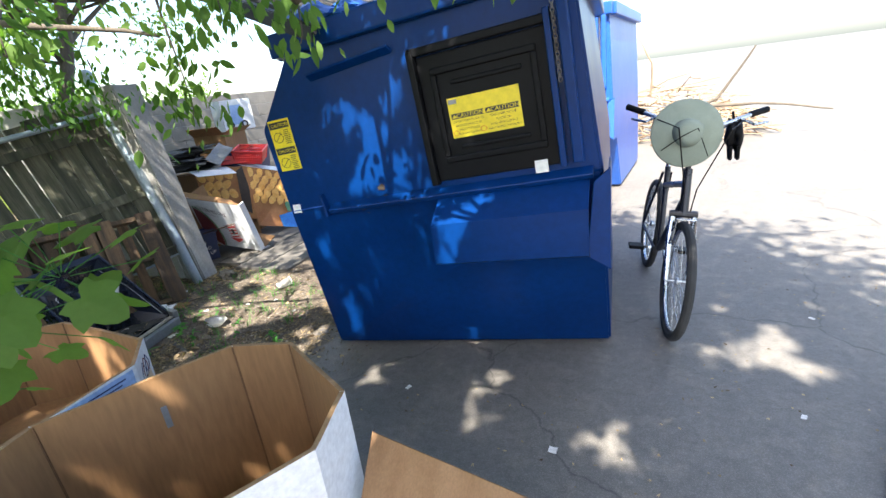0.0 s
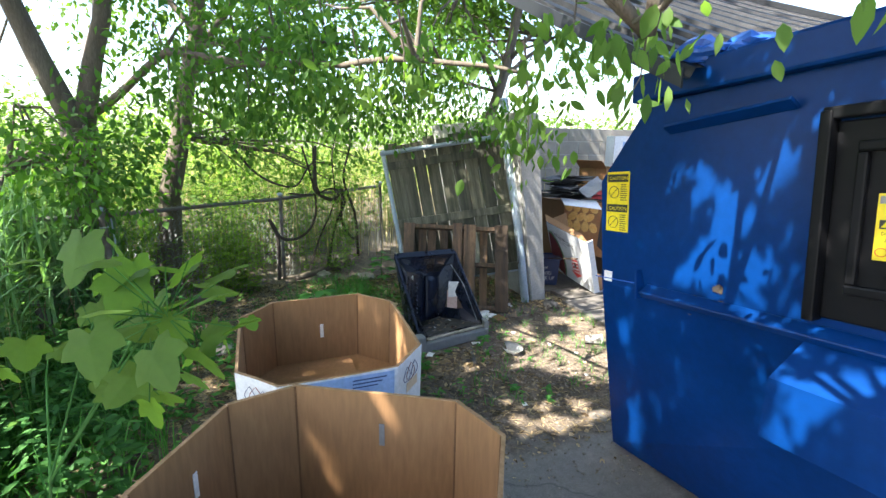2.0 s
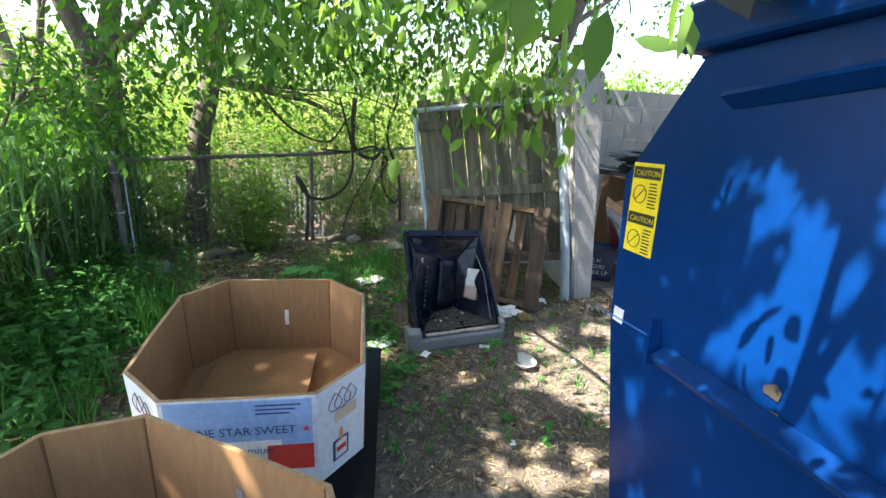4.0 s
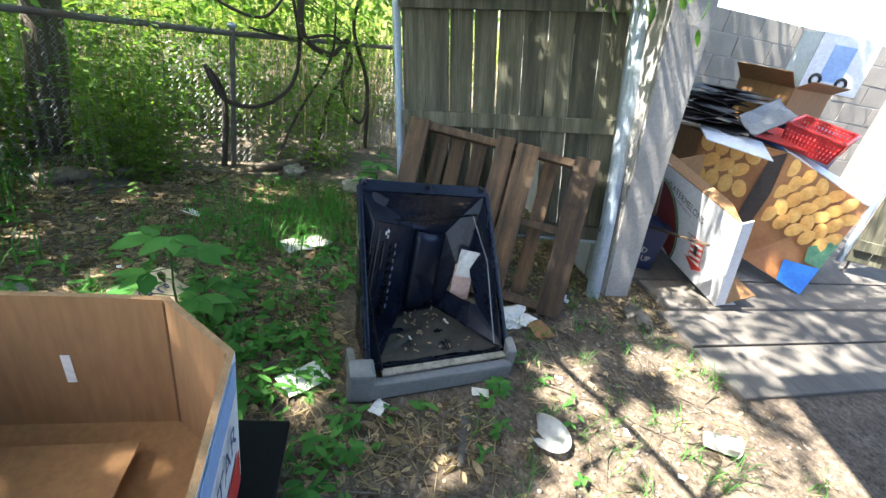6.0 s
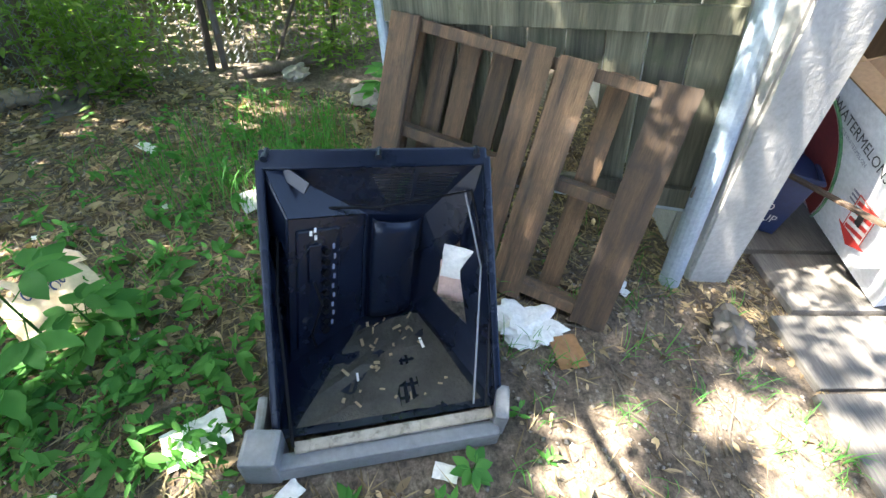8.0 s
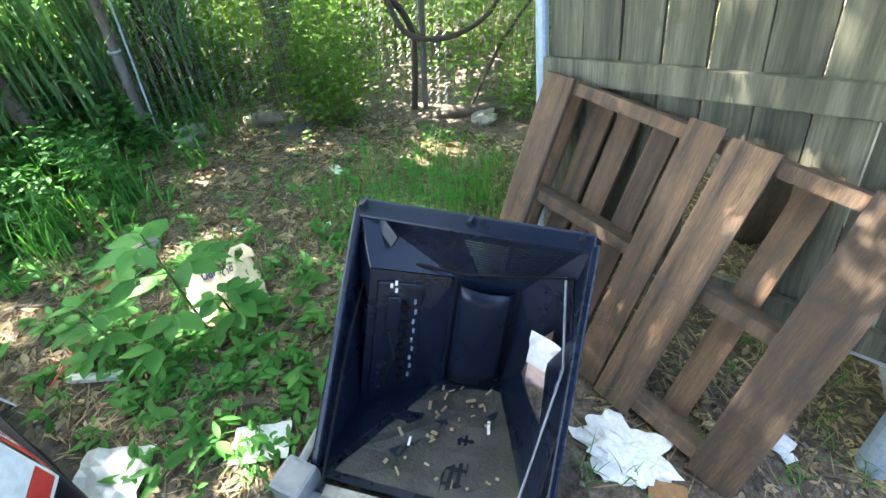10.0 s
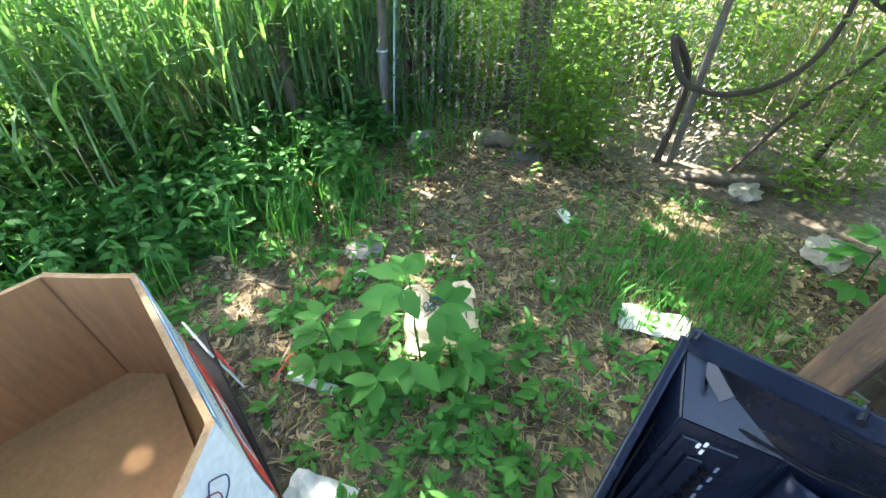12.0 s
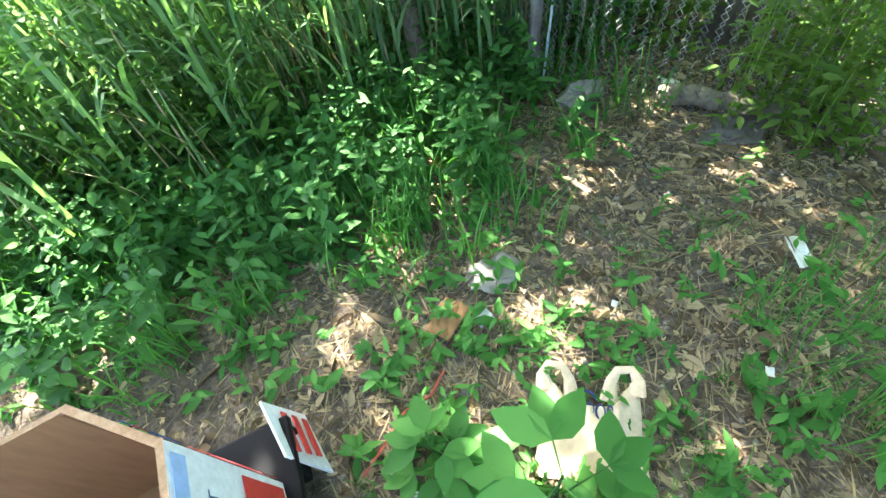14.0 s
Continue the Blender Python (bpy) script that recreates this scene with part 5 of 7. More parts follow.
def inside_things(x, y):
    if -3.08 < x < -2.0 and 0.1 < y < 1.12:
        return True
    if -3.95 < x < -3.2 and 1.32 < y < 2.06:
        return True
    u, w = (x + 1.385) * 0.536 + (y - 0.435) * 0.844, (x + 1.385) * 0.844 - (y - 0.435) * 0.536
    return abs(u) < 0.5 and abs(w) < 0.45


def scatter(n, x0, x1, y0, y1, weight, tries=40):
    out = []
    for _ in range(n * tries):
        x, y = random.uniform(x0, x1), random.uniform(y0, y1)
        if random.random() < weight(x, y) and not inside_things(x, y):
            out.append((x, y, height(x, y)))
            if len(out) == n:
                break
    return np.array(out)


def herbs(feet, tall, leaf, levels):
    """Broad-leaved weeds: pairs and threes of leaves up a stem."""
    n = len(feet)
    H = rng.uniform(0.45, 1.0, n) * tall
    chunks = []
    for k in range(levels):
        s = (k + 0.6) / levels
        for j in range(3):
            a = rng.uniform(0, 6.28, n)
            lean = rng.normal(0, 0.06, (n, 3)) * H[:, None]
            P = feet + np.stack([np.zeros(n), np.zeros(n), H * s], 1) + lean
            D = np.stack([np.cos(a), np.sin(a), rng.uniform(-0.25, 0.55, n)], 1)
            L = leaf * rng.uniform(0.6, 1.2, n) * (1.15 - 0.45 * s)
            chunks.append(leaf_arrays(P, D, np.tile([0, 0, 1.0], (n, 1)) + rng.normal(0, 0.25, (n, 3)), L, L * rng.uniform(0.30, 0.48, n), 0.3, 0.14, True))
    S = blade_arrays(feet, rng.normal(0, 1, (n, 3)), H, np.full(n, 0.005), np.full(n, 0.08), 2)
    return gather(chunks + [S])


def stuff(name, arrays, material, label, category):
    ob = new(name, raw_mesh(name, arrays[0], arrays[1], material))
    return tagged(ob, label, category, kind="stuff")


thicket = lambda x, y: weeds_at(x, y) if y < -0.3 else 0.0
low = lambda x, y: weeds_at(x, y) * (0.9 if y > -1.2 else 0.2)
feet = scatter(1150, -4.6, -1.5, -3.2, -0.25, thicket)
stuff("weeds", herbs(feet, 0.40, 0.09, 6), M_HERB, "thicket of dark green broad-leaved weeds along the yard", "weeds")
feet = scatter(850, -5.3, -2.0, -1.6, 2.4, low)
rosettes = scatter(340, -4.9, -2.3, -0.9, 2.2, lambda x, y: min(1.0, 0.05 + 1.8 * weeds_at(x, y)) * (1 - 0.8 * dirtiness(x, y)))
stuff("low_weeds", gather([herbs(feet, 0.12, 0.045, 2), herbs(rosettes, 0.10, 0.075, 2)]), M_GRASS, "low green weeds scattered over the dirt", "weeds")
feet = scatter(1000, -9.0, -4.8, -3.5, 3.6, lambda x, y: 1.0 if x + y * 0.9 < -5.75 and not (x > -6.6 and y > 2.75) else 0.0)
stuff("shrubs", herbs(feet, 2.1, 0.10, 10), M_LEAF_SUNLIT, "green shrubs behind the fence in a sunlit leaf colour", "shrubs")
feet = scatter(170, -5.5, -4.2, -1.9, -0.75, lambda x, y: 0.8 if x + y < -5.4 else 0.2)
stuff("bushes", herbs(feet, 1.2, 0.075, 8), M_HERB, "leafy bushes growing through the chain-link fence", "bush")

feet = np.concatenate([scatter(75, -5.6, -4.95, -0.2, 0.45, lambda x, y: math.exp(-((x + 5.28) / 0.2) ** 2 - ((y - 0.12) / 0.22) ** 2)), scatter(40, -6.2, -5.6, 0.8, 1.5, lambda x, y: 0.6)])
stuff("bushes", herbs(feet, 1.15, 0.06, 9), M_LEAF_SUNLIT, "bright leafy bush against the fence", "bush")
feet = scatter(150, -3.6, -2.2, -2.0, -0.75, lambda x, y: 0.9 if y < -0.95 - 0.15 * (x + 3) else 0.25)
stuff("bushes", herbs(feet, 1.25, 0.075, 9), M_LEAF, "loose leafy bushes standing in the weeds", "bush")

# grass tufts and long blades
def tufts(centers, per, spread, h, w, bend=(0.15, 0.6)):
    c = np.repeat(centers, per, 0)
    n = len(c)
    P = c + rng.normal(0, 1, (n, 3)) * np.array([spread, spread, 0])
    return blade_arrays(P, rng.normal(0, 1, (n, 3)), h * rng.uniform(0.45, 1.1, n), w * rng.uniform(0.6, 1.2, n), rng.uniform(*bend, n))


patch = scatter(75, -5.2, -4.2, 0.55, 1.6, lambda x, y: math.exp(-((x + 4.65) / 0.4) ** 2 - ((y - 1.05) / 0.35) ** 2))
edge_tufts = scatter(420, -5.0, -1.6, -1.9, 0.0, lambda x, y: weeds_at(x, y))
few = scatter(150, -4.6, -2.4, 0.1, 3.1, lambda x, y: 0.5)
stuff("grass", gather([tufts(patch, 12, 0.05, 0.22, 0.0045), tufts(edge_tufts, 10, 0.04, 0.34, 0.007), tufts(few, 9, 0.02, 0.11, 0.004, (0.4, 1.0))]), M_GRASS, "tufts of fresh green grass on the dirt", "grass")

reed_feet = scatter(1900, -5.2, -1.9, -4.0, -0.8, lambda x, y: 1.0 if y < -0.9 - 0.22 * (x + 4.6) else 0.08)
chunks = [tufts(reed_feet, 1, 0.02, 1.5, 0.019, (0.03, 0.16))]
for s in (0.25, 0.4, 0.55, 0.7):
    P = reed_feet + np.array([0, 0, 1.0]) * (1.2 * s * rng.uniform(0.7, 1.1, len(reed_feet)))[:, None]
    a = rng.uniform(0, 6.28, len(P))
    chunks.append(blade_arrays(P, np.stack([np.cos(a), np.sin(a), 0 * a], 1), rng.uniform(0.3, 0.6, len(P)), rng.uniform(0.012, 0.024, len(P)), rng.uniform(0.4, 0.95, len(P))))
stuff("reeds", gather(chunks), M_REED, "tall green reeds with long arching blades", "reeds")
dry = scatter(900, -5.2, -2.2, -3.4, -0.85, lambda x, y: 0.7 if y < -0.95 - 0.25 * (x + 4.6) else 0.1)
dry2 = scatter(420, -10.5, -6.2, -3.5, 4.5, lambda x, y: 0.9)
stuff("dry_reeds", gather([tufts(dry, 2, 0.03, 0.9, 0.007, (0.05, 0.5)), tufts(dry2, 4, 0.08, 1.3, 0.011, (0.03, 0.35))]), M_REED_DRY, "dead straw-coloured reed stalks", "reeds")
field = scatter(5000, -48, -12.0, -34, 9, lambda x, y: min(1.0, 6.0 / abs(x + 3)) if y < 6 else 0.4)
stuff("field_grass", gather([tufts(field, 5, 0.25, 1.25, 0.05, (0.05, 0.4))]), M_FIELD, "bright yellow-green tall grass of the field beyond", "grass")
far = np.stack([rng.uniform(-75, -55, 500), rng.uniform(-70, 60, 500), rng.uniform(0.3, 5.5, 500)], 1)
stuff("far_trees", sprays(far, 26, 1.1, 0.9, 0.3, 0.8), M_LEAF_SUNLIT, "hazy row of trees across the field", "trees")

# leaf litter, straw and twigs on the dirt
def litter_weight(x, y):
    if x > -1.9:
        return 0.02
    return (0.9 if x < -2.9 else 0.3) * (0.12 if math.hypot(x + 3.1, y - 2.6) < 0.75 else 1.0)


lf = scatter(15000, -5.4, -1.6, -1.4, 3.2, litter_weight)
n = len(lf)
a = rng.uniform(0, 6.28, n)
v1 = leaf_arrays(lf + np.array([0, 0, 0.006]), np.stack([np.cos(a), np.sin(a), rng.uniform(-0.1, 0.25, n)], 1), np.tile([0, 0, 1.0], (n, 1)) + rng.normal(0, 0.4, (n, 3)), rng.uniform(0.012, 0.06, n), rng.uniform(0.006, 0.026, n), 0.3, 0.25, True)
bf = scatter(900, -5.3, -2.6, -0.9, 2.0, litter_weight)
n = len(bf)
a = rng.uniform(0, 6.28, n)
v1 = gather([v1, leaf_arrays(bf + np.array([0, 0, 0.012]), np.stack([np.cos(a), np.sin(a), rng.uniform(-0.05, 0.3, n)], 1), np.tile([0, 0, 1.0], (n, 1)) + rng.normal(0, 0.5, (n, 3)), rng.uniform(0.05, 0.095, n), rng.uniform(0.02, 0.045, n), 0.5, 0.35, True)])
stuff("leaf_litter", v1, M_DEAD, "dead brown leaves strewn over the dirt", "leaves")
sf = scatter(17000, -5.2, -2.0, -1.2, 3.2, litter_weight)
n = len(sf)
a = rng.uniform(0, 6.28, n)
L, W = rng.uniform(0.02, 0.13, n), rng.uniform(0.002, 0.007, n)
v2 = leaf_arrays(sf + np.array([0, 0, 0.006]), np.stack([np.cos(a), np.sin(a), rng.uniform(-0.03, 0.10, n)], 1), np.tile([0, 0, 1.0], (n, 1)), L, W, 0.02, 0.3)
stuff("straw", v2, M_STRAW_BIT, "dry straw and stalks lying on the dirt", "straw")
cf = scatter(1100, -2.6, 3.0, -0.2, 7.0, lambda x, y: 0.6 if not (-2.0 < x < 0 and y > 1.7) else 0)
n = len(cf)
a = rng.uniform(0, 6.28, n)
v3 = leaf_arrays(cf + np.array([0, 0, 0.003]), np.stack([np.cos(a), np.sin(a), 0 * a], 1), np.tile([0, 0, 1.0], (n, 1)), rng.uniform(0.008, 0.035, n), rng.uniform(0.005, 0.014, n), 0.2, 0.2, True)
stuff("yard_litter", v3, M_DEAD, "small fallen leaves and chips on the asphalt", "leaves")
pf = scatter(5200, -5.3, -1.6, -1.2, 3.2, lambda x, y: 0.25 + 0.6 * dirtiness(x, y))
n = len(pf)
OCT = np.array([(1, 0, 0), (0, 1, 0), (-1, 0, 0), (0, -1, 0), (0, 0, 1), (0, 0, -1)], float)
TRI = np.array([(0, 1, 4), (1, 2, 4), (2, 3, 4), (3, 0, 4), (1, 0, 5), (2, 1, 5), (3, 2, 5), (0, 3, 5)])
size = rng.uniform(0.003, 0.013, (n, 1, 1)) * rng.uniform(0.6, 1.3, (n, 6, 1)) * np.array([1, 1, 0.6])
a = rng.uniform(0, 6.28, n)
spin = np.stack([np.stack([np.cos(a), -np.sin(a), 0 * a], 1), np.stack([np.sin(a), np.cos(a), 0 * a], 1), np.stack([0 * a, 0 * a, 1 + 0 * a], 1)], 1)
pv = np.einsum("nij,nkj->nki", spin, OCT[None] * size) + (pf + np.array([0, 0, 0.003]))[:, None]
stuff("pebbles", (pv.reshape(-1, 3), (np.arange(n)[:, None, None] * 6 + TRI[None]).reshape(-1, 3)), M_CLOD, "small clods, pebbles and chips on the dirt", "pebbles")
tw = bmesh.new()
for i in range(190):
    x, y = random.uniform(-5, -2.3), random.uniform(-0.5, 2.9)
    if inside_things(x, y):
        continue
    a, l = random.uniform(0, 6.28), random.uniform(0.08, 0.35)
    z = height(x, y) + 0.006
    tube([(x, y, z), (x + l * 0.5 * math.cos(a), y + l * 0.5 * math.sin(a), z + 0.012), (x + l * math.cos(a + 0.2), y + l * math.sin(a + 0.2), z)], [0.004, 0.003, 0.0015], 5, tw)
ob = new("twigs", finish(tw, "twigs", M_BARK))
tagged(ob, "broken brown twigs on the dirt", "twigs", kind="stuff")


# ---- chain-link fence, vines, logs ----
def chain_fence():
    f = thing("chain_link_fence", "old chain-link fence with rusty posts, overgrown", "fence")
    line = [V((-4.40, -2.7, 0)), V((-4.55, -0.75, 0)), V((-5.60, 0.62, 0)), V((-6.75, 2.1, 0))]
    top = [V((-4.45, -2.7, 0.97)), V((-4.67, -0.80, 0.97)), V((-5.62, 0.63, 0.95)), V((-6.8, 2.1, 0.95))]
    for i, (a, b) in enumerate(zip(line, top)):
        part("post", tube([a - V((0, 0, 0.1)), b + V((0, 0, 0.02))], 0.026 if i == 1 else 0.019, 12), M_STEEL_RUST, f, "rusty pipe post")
        part("post_cap", blob(b + V((0, 0, 0.03)), (0.032, 0.032, 0.02), i, 0.02, 2), M_STEEL, f)
    for z in (0.18, 0.55, 0.86):
        c = line[1].lerp(top[1], z / 0.97)
        part("tension_band", tube([c + V((0.03 * math.cos(a), 0.03 * math.sin(a), 0)) for a in [math.tau * k / 12 for k in range(12)]], 0.006, 6, None, True), M_STEEL, f)
    part("tension_bar", tube([line[1] + V((-0.045, 0.05, 0.05)), top[1] + V((-0.045, 0.05, -0.05))], 0.006, 6), M_STEEL, f)
    for a, b in zip(top, top[1:]):
        part("top_rail", tube([a - V((0, 0, 0.02)), b - V((0, 0, 0.02))], 0.019, 10), M_STEEL_RUST, f)
    for (a0, b0), (a1, b1) in zip(zip(line, top), list(zip(line, top))[1:]):
        L = (a1 - a0).length
        n = int(L / 0.052)
        rows = 36
        m = bmesh.new()
        for w in range(n):
            pts = []
            for r in range(rows + 1):
                s = (w + (0.5 if r % 2 else 0) + (0.5)) / (n + 0.5)
                z = r / rows
                p = a0.lerp(a1, s).lerp(b0.lerp(b1, s), z)
                pts.append(p + V((0.004 * (1 if r % 2 else -1), 0.004, 0.012)))
            tube(pts, 0.0024, 3, m)
            pts2 = []
            for r in range(rows + 1):
                s = (w + (0.0 if r % 2 else 0.5) + 0.5) / (n + 0.5)
                p = a0.lerp(a1, s).lerp(b0.lerp(b1, s), r / rows)
                pts2.append(p + V((-0.004, -0.004, 0.012)))
            tube(pts2, 0.0024, 3, m)
        ob = part("mesh", m, M_WIRE, f, "grey chain-link mesh")
        tagged(ob, kind="stuff")


chain_fence()


def vine(points, r, label="dark woody vine twisting along the fence"):
    t = thing("vine", label, "vine", None, "woody vines")
    pts = [V(p) for p in points]
    out = []
    for i in range(len(pts) - 1):
        p0, p1, p2, p3 = pts[max(i - 1, 0)], pts[i], pts[i + 1], pts[min(i + 2, len(pts) - 1)]
        for k in range(8):
            s = k / 8
            out.append(0.5 * ((2 * p1) + (p2 - p0) * s + (2 * p0 - 5 * p1 + 4 * p2 - p3) * s * s + (3 * p1 - p0 - 3 * p2 + p3) * s ** 3))
    out.append(pts[-1])
    part("stem", tube(out, [r * (1 - 0.5 * i / len(out)) for i in range(len(out))], 8), M_VINE, t)


FD = V((-0.615, 0.79, 0))
F0 = V((-5.62, 0.64, 0))
fv = lambda s, z, o=0.0: F0 + FD * s + V((0.79, 0.615, 0)) * o + V((0, 0, z))
vine([fv(-0.10, 0.0), fv(-0.08, 0.5), fv(-0.22, 0.72, 0.05), fv(-0.12, 0.52, 0.1), fv(0.15, 0.48, 0.1), fv(0.42, 0.62, 0.06), fv(0.5, 0.95, 0.02), fv(0.35, 1.5, 0)], 0.022)
vine([fv(0.55, 1.5, 0), fv(0.5, 1.0, 0.05), fv(0.75, 0.85, 0.08), fv(0.95, 0.95, 0.05), fv(0.9, 0.55, 0.08), fv(1.1, 0.3, 0.1), fv(1.25, 0.45, 0.05)], 0.026)
vine([fv(0.7, 0.0), fv(0.8, 0.5, 0.05), fv(1.0, 0.8, 0.05), fv(0.8, 0.98, 0.05), fv(0.45, 0.94, 0.04), fv(0.1, 0.98, 0.02)], 0.017)
vine([fv(1.3, 0.0), fv(1.25, 0.6), fv(1.0, 1.1, 0.04), fv(1.2, 1.6), fv(1.0, 2.2)], 0.02)
vine([fv(0.25, 0.0, 0.1), fv(0.45, 0.4, 0.1), fv(0.75, 0.85, 0.1), fv(0.85, 1.4), fv(1.1, 2.0)], 0.012)
vine([fv(-0.5, 1.6, -0.2), fv(-0.2, 1.2, -0.1), fv(0.2, 1.05, 0), fv(0.5, 1.3, 0), fv(0.9, 1.25, 0)], 0.014)


def log(a, b, r0, r1, label, material=None):
    t = thing("log", label, "log")
    part("wood", limb(bmesh.new(), [a, V(a).lerp(V(b), 0.25) + V((0.015, 0.02, 0.012)), V(a).lerp(V(b), 0.5) + V((0.035, 0.02, 0.0)), V(a).lerp(V(b), 0.8) + V((0.0, 0.01, 0.012)), b], r0, r1, 12, 0.12), material or M_BARK, t, "", True)


log((-4.95, -0.38, 0.05), (-5.28, 0.12, 0.04), 0.05, 0.03, "pale weathered log lying at the fence foot", M_LOG)
log((-5.55, 0.75, 0.04), (-5.75, 1.3, 0.04), 0.04, 0.03, "dark fallen branch along the fence foot")


def stone(where, size, seed, label, material=None):
    b = blob((where[0], where[1], height(*where[:2]) + size[2] * 0.55), size, seed, 0.6, 3, -size[2] * 0.6)
    ob = new("stone", finish(b, "stone", material or M_STONE, False))
    tagged(ob, label, "stone", "stones")


stone((-4.70, -0.55), (0.10, 0.07, 0.05), 3, "pale grey stone by the fence post")
stone((-5.03, 0.0), (0.13, 0.09, 0.025), 5, "flat dark slab of stone on the dirt", M_DARK_STONE)
# a flat sunlit dirt clump, shaped and coloured as a pale stone
stone((-3.84, 0.04), (0.085, 0.07, 0.02), 6, "flat sunlit clump of dirt among the weeds")
stone((-3.71, 2.93), (0.09, 0.06, 0.055), 8, "dark cobble beside the planks", M_DARK_STONE)
stone((-5.55, 1.05), (0.10, 0.07, 0.04), 9, "pale stone under the fence vines")
stone((-5.3, 1.5), (0.12, 0.08, 0.04), 10, "pale stone in the grass")


# ---- litter ----
def scrap(kind, where, w, h, yaw, crumple, seed, material, label, category, curl=0.0, tilt=0.0, nx=6, ny=6):
    b = sheet_bm(w, h, nx, ny, crumple, seed, curl)
    ob = new(kind, finish(b, kind, material))
    ob.matrix_world = pose(where[0], where[1], height(where[0], where[1]) + (where[2] if len(where) > 2 else 0.004), tilt, 0, yaw)
    return tagged(ob, label, category)


scrap("paper_sheet", (-3.33, 1.19, 0.02), 0.115, 0.165, 32, 0.004, 1, M_PAPER, "crumpled pale paper sheet lying in the weeds", "paper")
scrap("paper_scrap", (-3.19, 1.46), 0.05, 0.07, 50, 0.006, 2, M_PAPER, "small white paper scrap on dirt", "paper")
scrap("paper_scrap", (-3.24, 1.87), 0.07, 0.045, 75, 0.004, 3, M_PAPER, "small printed paper scrap before the sill", "paper")
scrap("paper_scrap", (-3.72, 0.16), 0.06, 0.05, 10, 0.006, 4, M_PAPER, "small white paper scrap on dirt", "paper")
scrap("paper_scrap", (-5.04, -0.36), 0.12, 0.08, 40, 0.015, 5, M_PAPER, "white paper scrap by the log", "paper")
scrap("plastic_film", (-4.37, 1.17), 0.26, 0.13, 120, 0.02, 6, M_FILM, "cloudy scrap of plastic film on the dirt", "plastic")
scrap("plastic_film", (-3.08, 0.85), 0.16, 0.2, 30, 0.02, 7, M_FILM, "cloudy scrap of plastic film beside the bin", "plastic")
scrap("paper_scrap", (-4.70, 0.53), 0.12, 0.05, 60, 0.012, 8, M_PAPER, "torn pale paper strip on dirt", "paper")
scrap("orange_wrapper", (-3.94, -0.57), 0.07, 0.06, 60, 0.02, 9, M_PRINT_ORANGE, "small orange wrapper in the weeds", "wrapper")
scrap("cardboard_scrap", (-3.62, 0.10), 0.14, 0.09, 30, 0.012, 10, M_KRAFT, "torn brown cardboard scrap in the weeds", "cardboard")
scrap("cardboard_scrap", (-3.62, 2.30), 0.13, 0.10, 10, 0.012, 11, M_KRAFT, "torn brown cardboard scrap by the pallet", "cardboard")
scrap("paper_scrap", (-3.86, 1.75), 0.2, 0.1, 10, 0.012, 12, M_PAPER, "white paper scrap behind the cabinet", "paper")
scrap("paper_scrap", (-3.95, 2.55), 0.12, 0.07, 60, 0.012, 13, M_PAPER, "white paper scrap behind the pallet", "paper")
scrap("wood_strip", (-3.03, 1.74, 0.006), 0.025, 0.2, 70, 0.002, 14, M_WOOD_PLANK, "thin grey strip of wood on dirt", "wood", 0, 0, 2, 4)
scrap("wood_strip", (-3.48, 0.42, 0.006), 0.03, 0.24, -40, 0.002, 15, M_WOOD_PLANK, "thin grey strip of wood on dirt", "wood", 0, 0, 2, 4)
for k, (x, y) in enumerate(((-3.55, 1.55), (-2.8, 2.5), (-3.9, 2.6), (-2.35, 1.75), (-4.3, 0.75), (-3.3, 2.25), (-2.5, 2.35), (-3.0, 2.4), (-4.1, 0.35), (-3.65, 0.9), (-1.2, 1.6), (0.6, 1.7), (-0.4, 1.3), (0.9, 2.6))):
    scrap("paper_scrap", (x, y), random.uniform(0.015, 0.04), random.uniform(0.015, 0.04), random.uniform(0, 180), 0.003, 20 + k, M_PAPER, "tiny white paper scrap on the ground", "paper", 0, 0, 3, 3)

tissue = new("paper_towel", finish(blob((-3.73, 2.17, 0.02), (0.08, 0.105, 0.024), 21, 1.0, 4, -0.016), "paper_towel", M_PAPER))
tagged(tissue, "crumpled white paper towel by the pallet foot", "paper towel")


def bowl():
    """A broken foam bowl, a bite missing."""
    b = bmesh.new()
    rings = []
    for r, z in ((0.0, 0.004), (0.045, 0.004), (0.07, 0.03), (0.085, 0.045)):
        rings.append([b.verts.new((r * math.cos(a), r * math.sin(a), z)) for a in [math.tau * k / 24 for k in range(24)]] if r else [b.verts.new((0, 0, z))])
    for k in range(24):
        j = (k + 1) % 24
        if k in (3, 4, 5, 6, 7):
            if k in (4, 5, 6):
                continue
            b.faces.new((rings[0][0], rings[1][k], rings[1][j]))
            continue
        b.faces.new((rings[0][0], rings[1][k], rings[1][j]))
        for i in (1, 2):
            b.faces.new((rings[i][k], rings[i + 1][k], rings[i + 1][j], rings[i][j]))
    bmesh.ops.solidify(b, geom=b.faces[:], thickness=0.003)
    ob = new("foam_bowl", finish(b, "foam_bowl", M_PAPER, True))
    ob.matrix_world = pose(-2.99, 2.04, height(-2.99, 2.04) + 0.012, 8, 0, 150)
    tagged(ob, "broken white foam bowl lying on dirt", "bowl")


bowl()


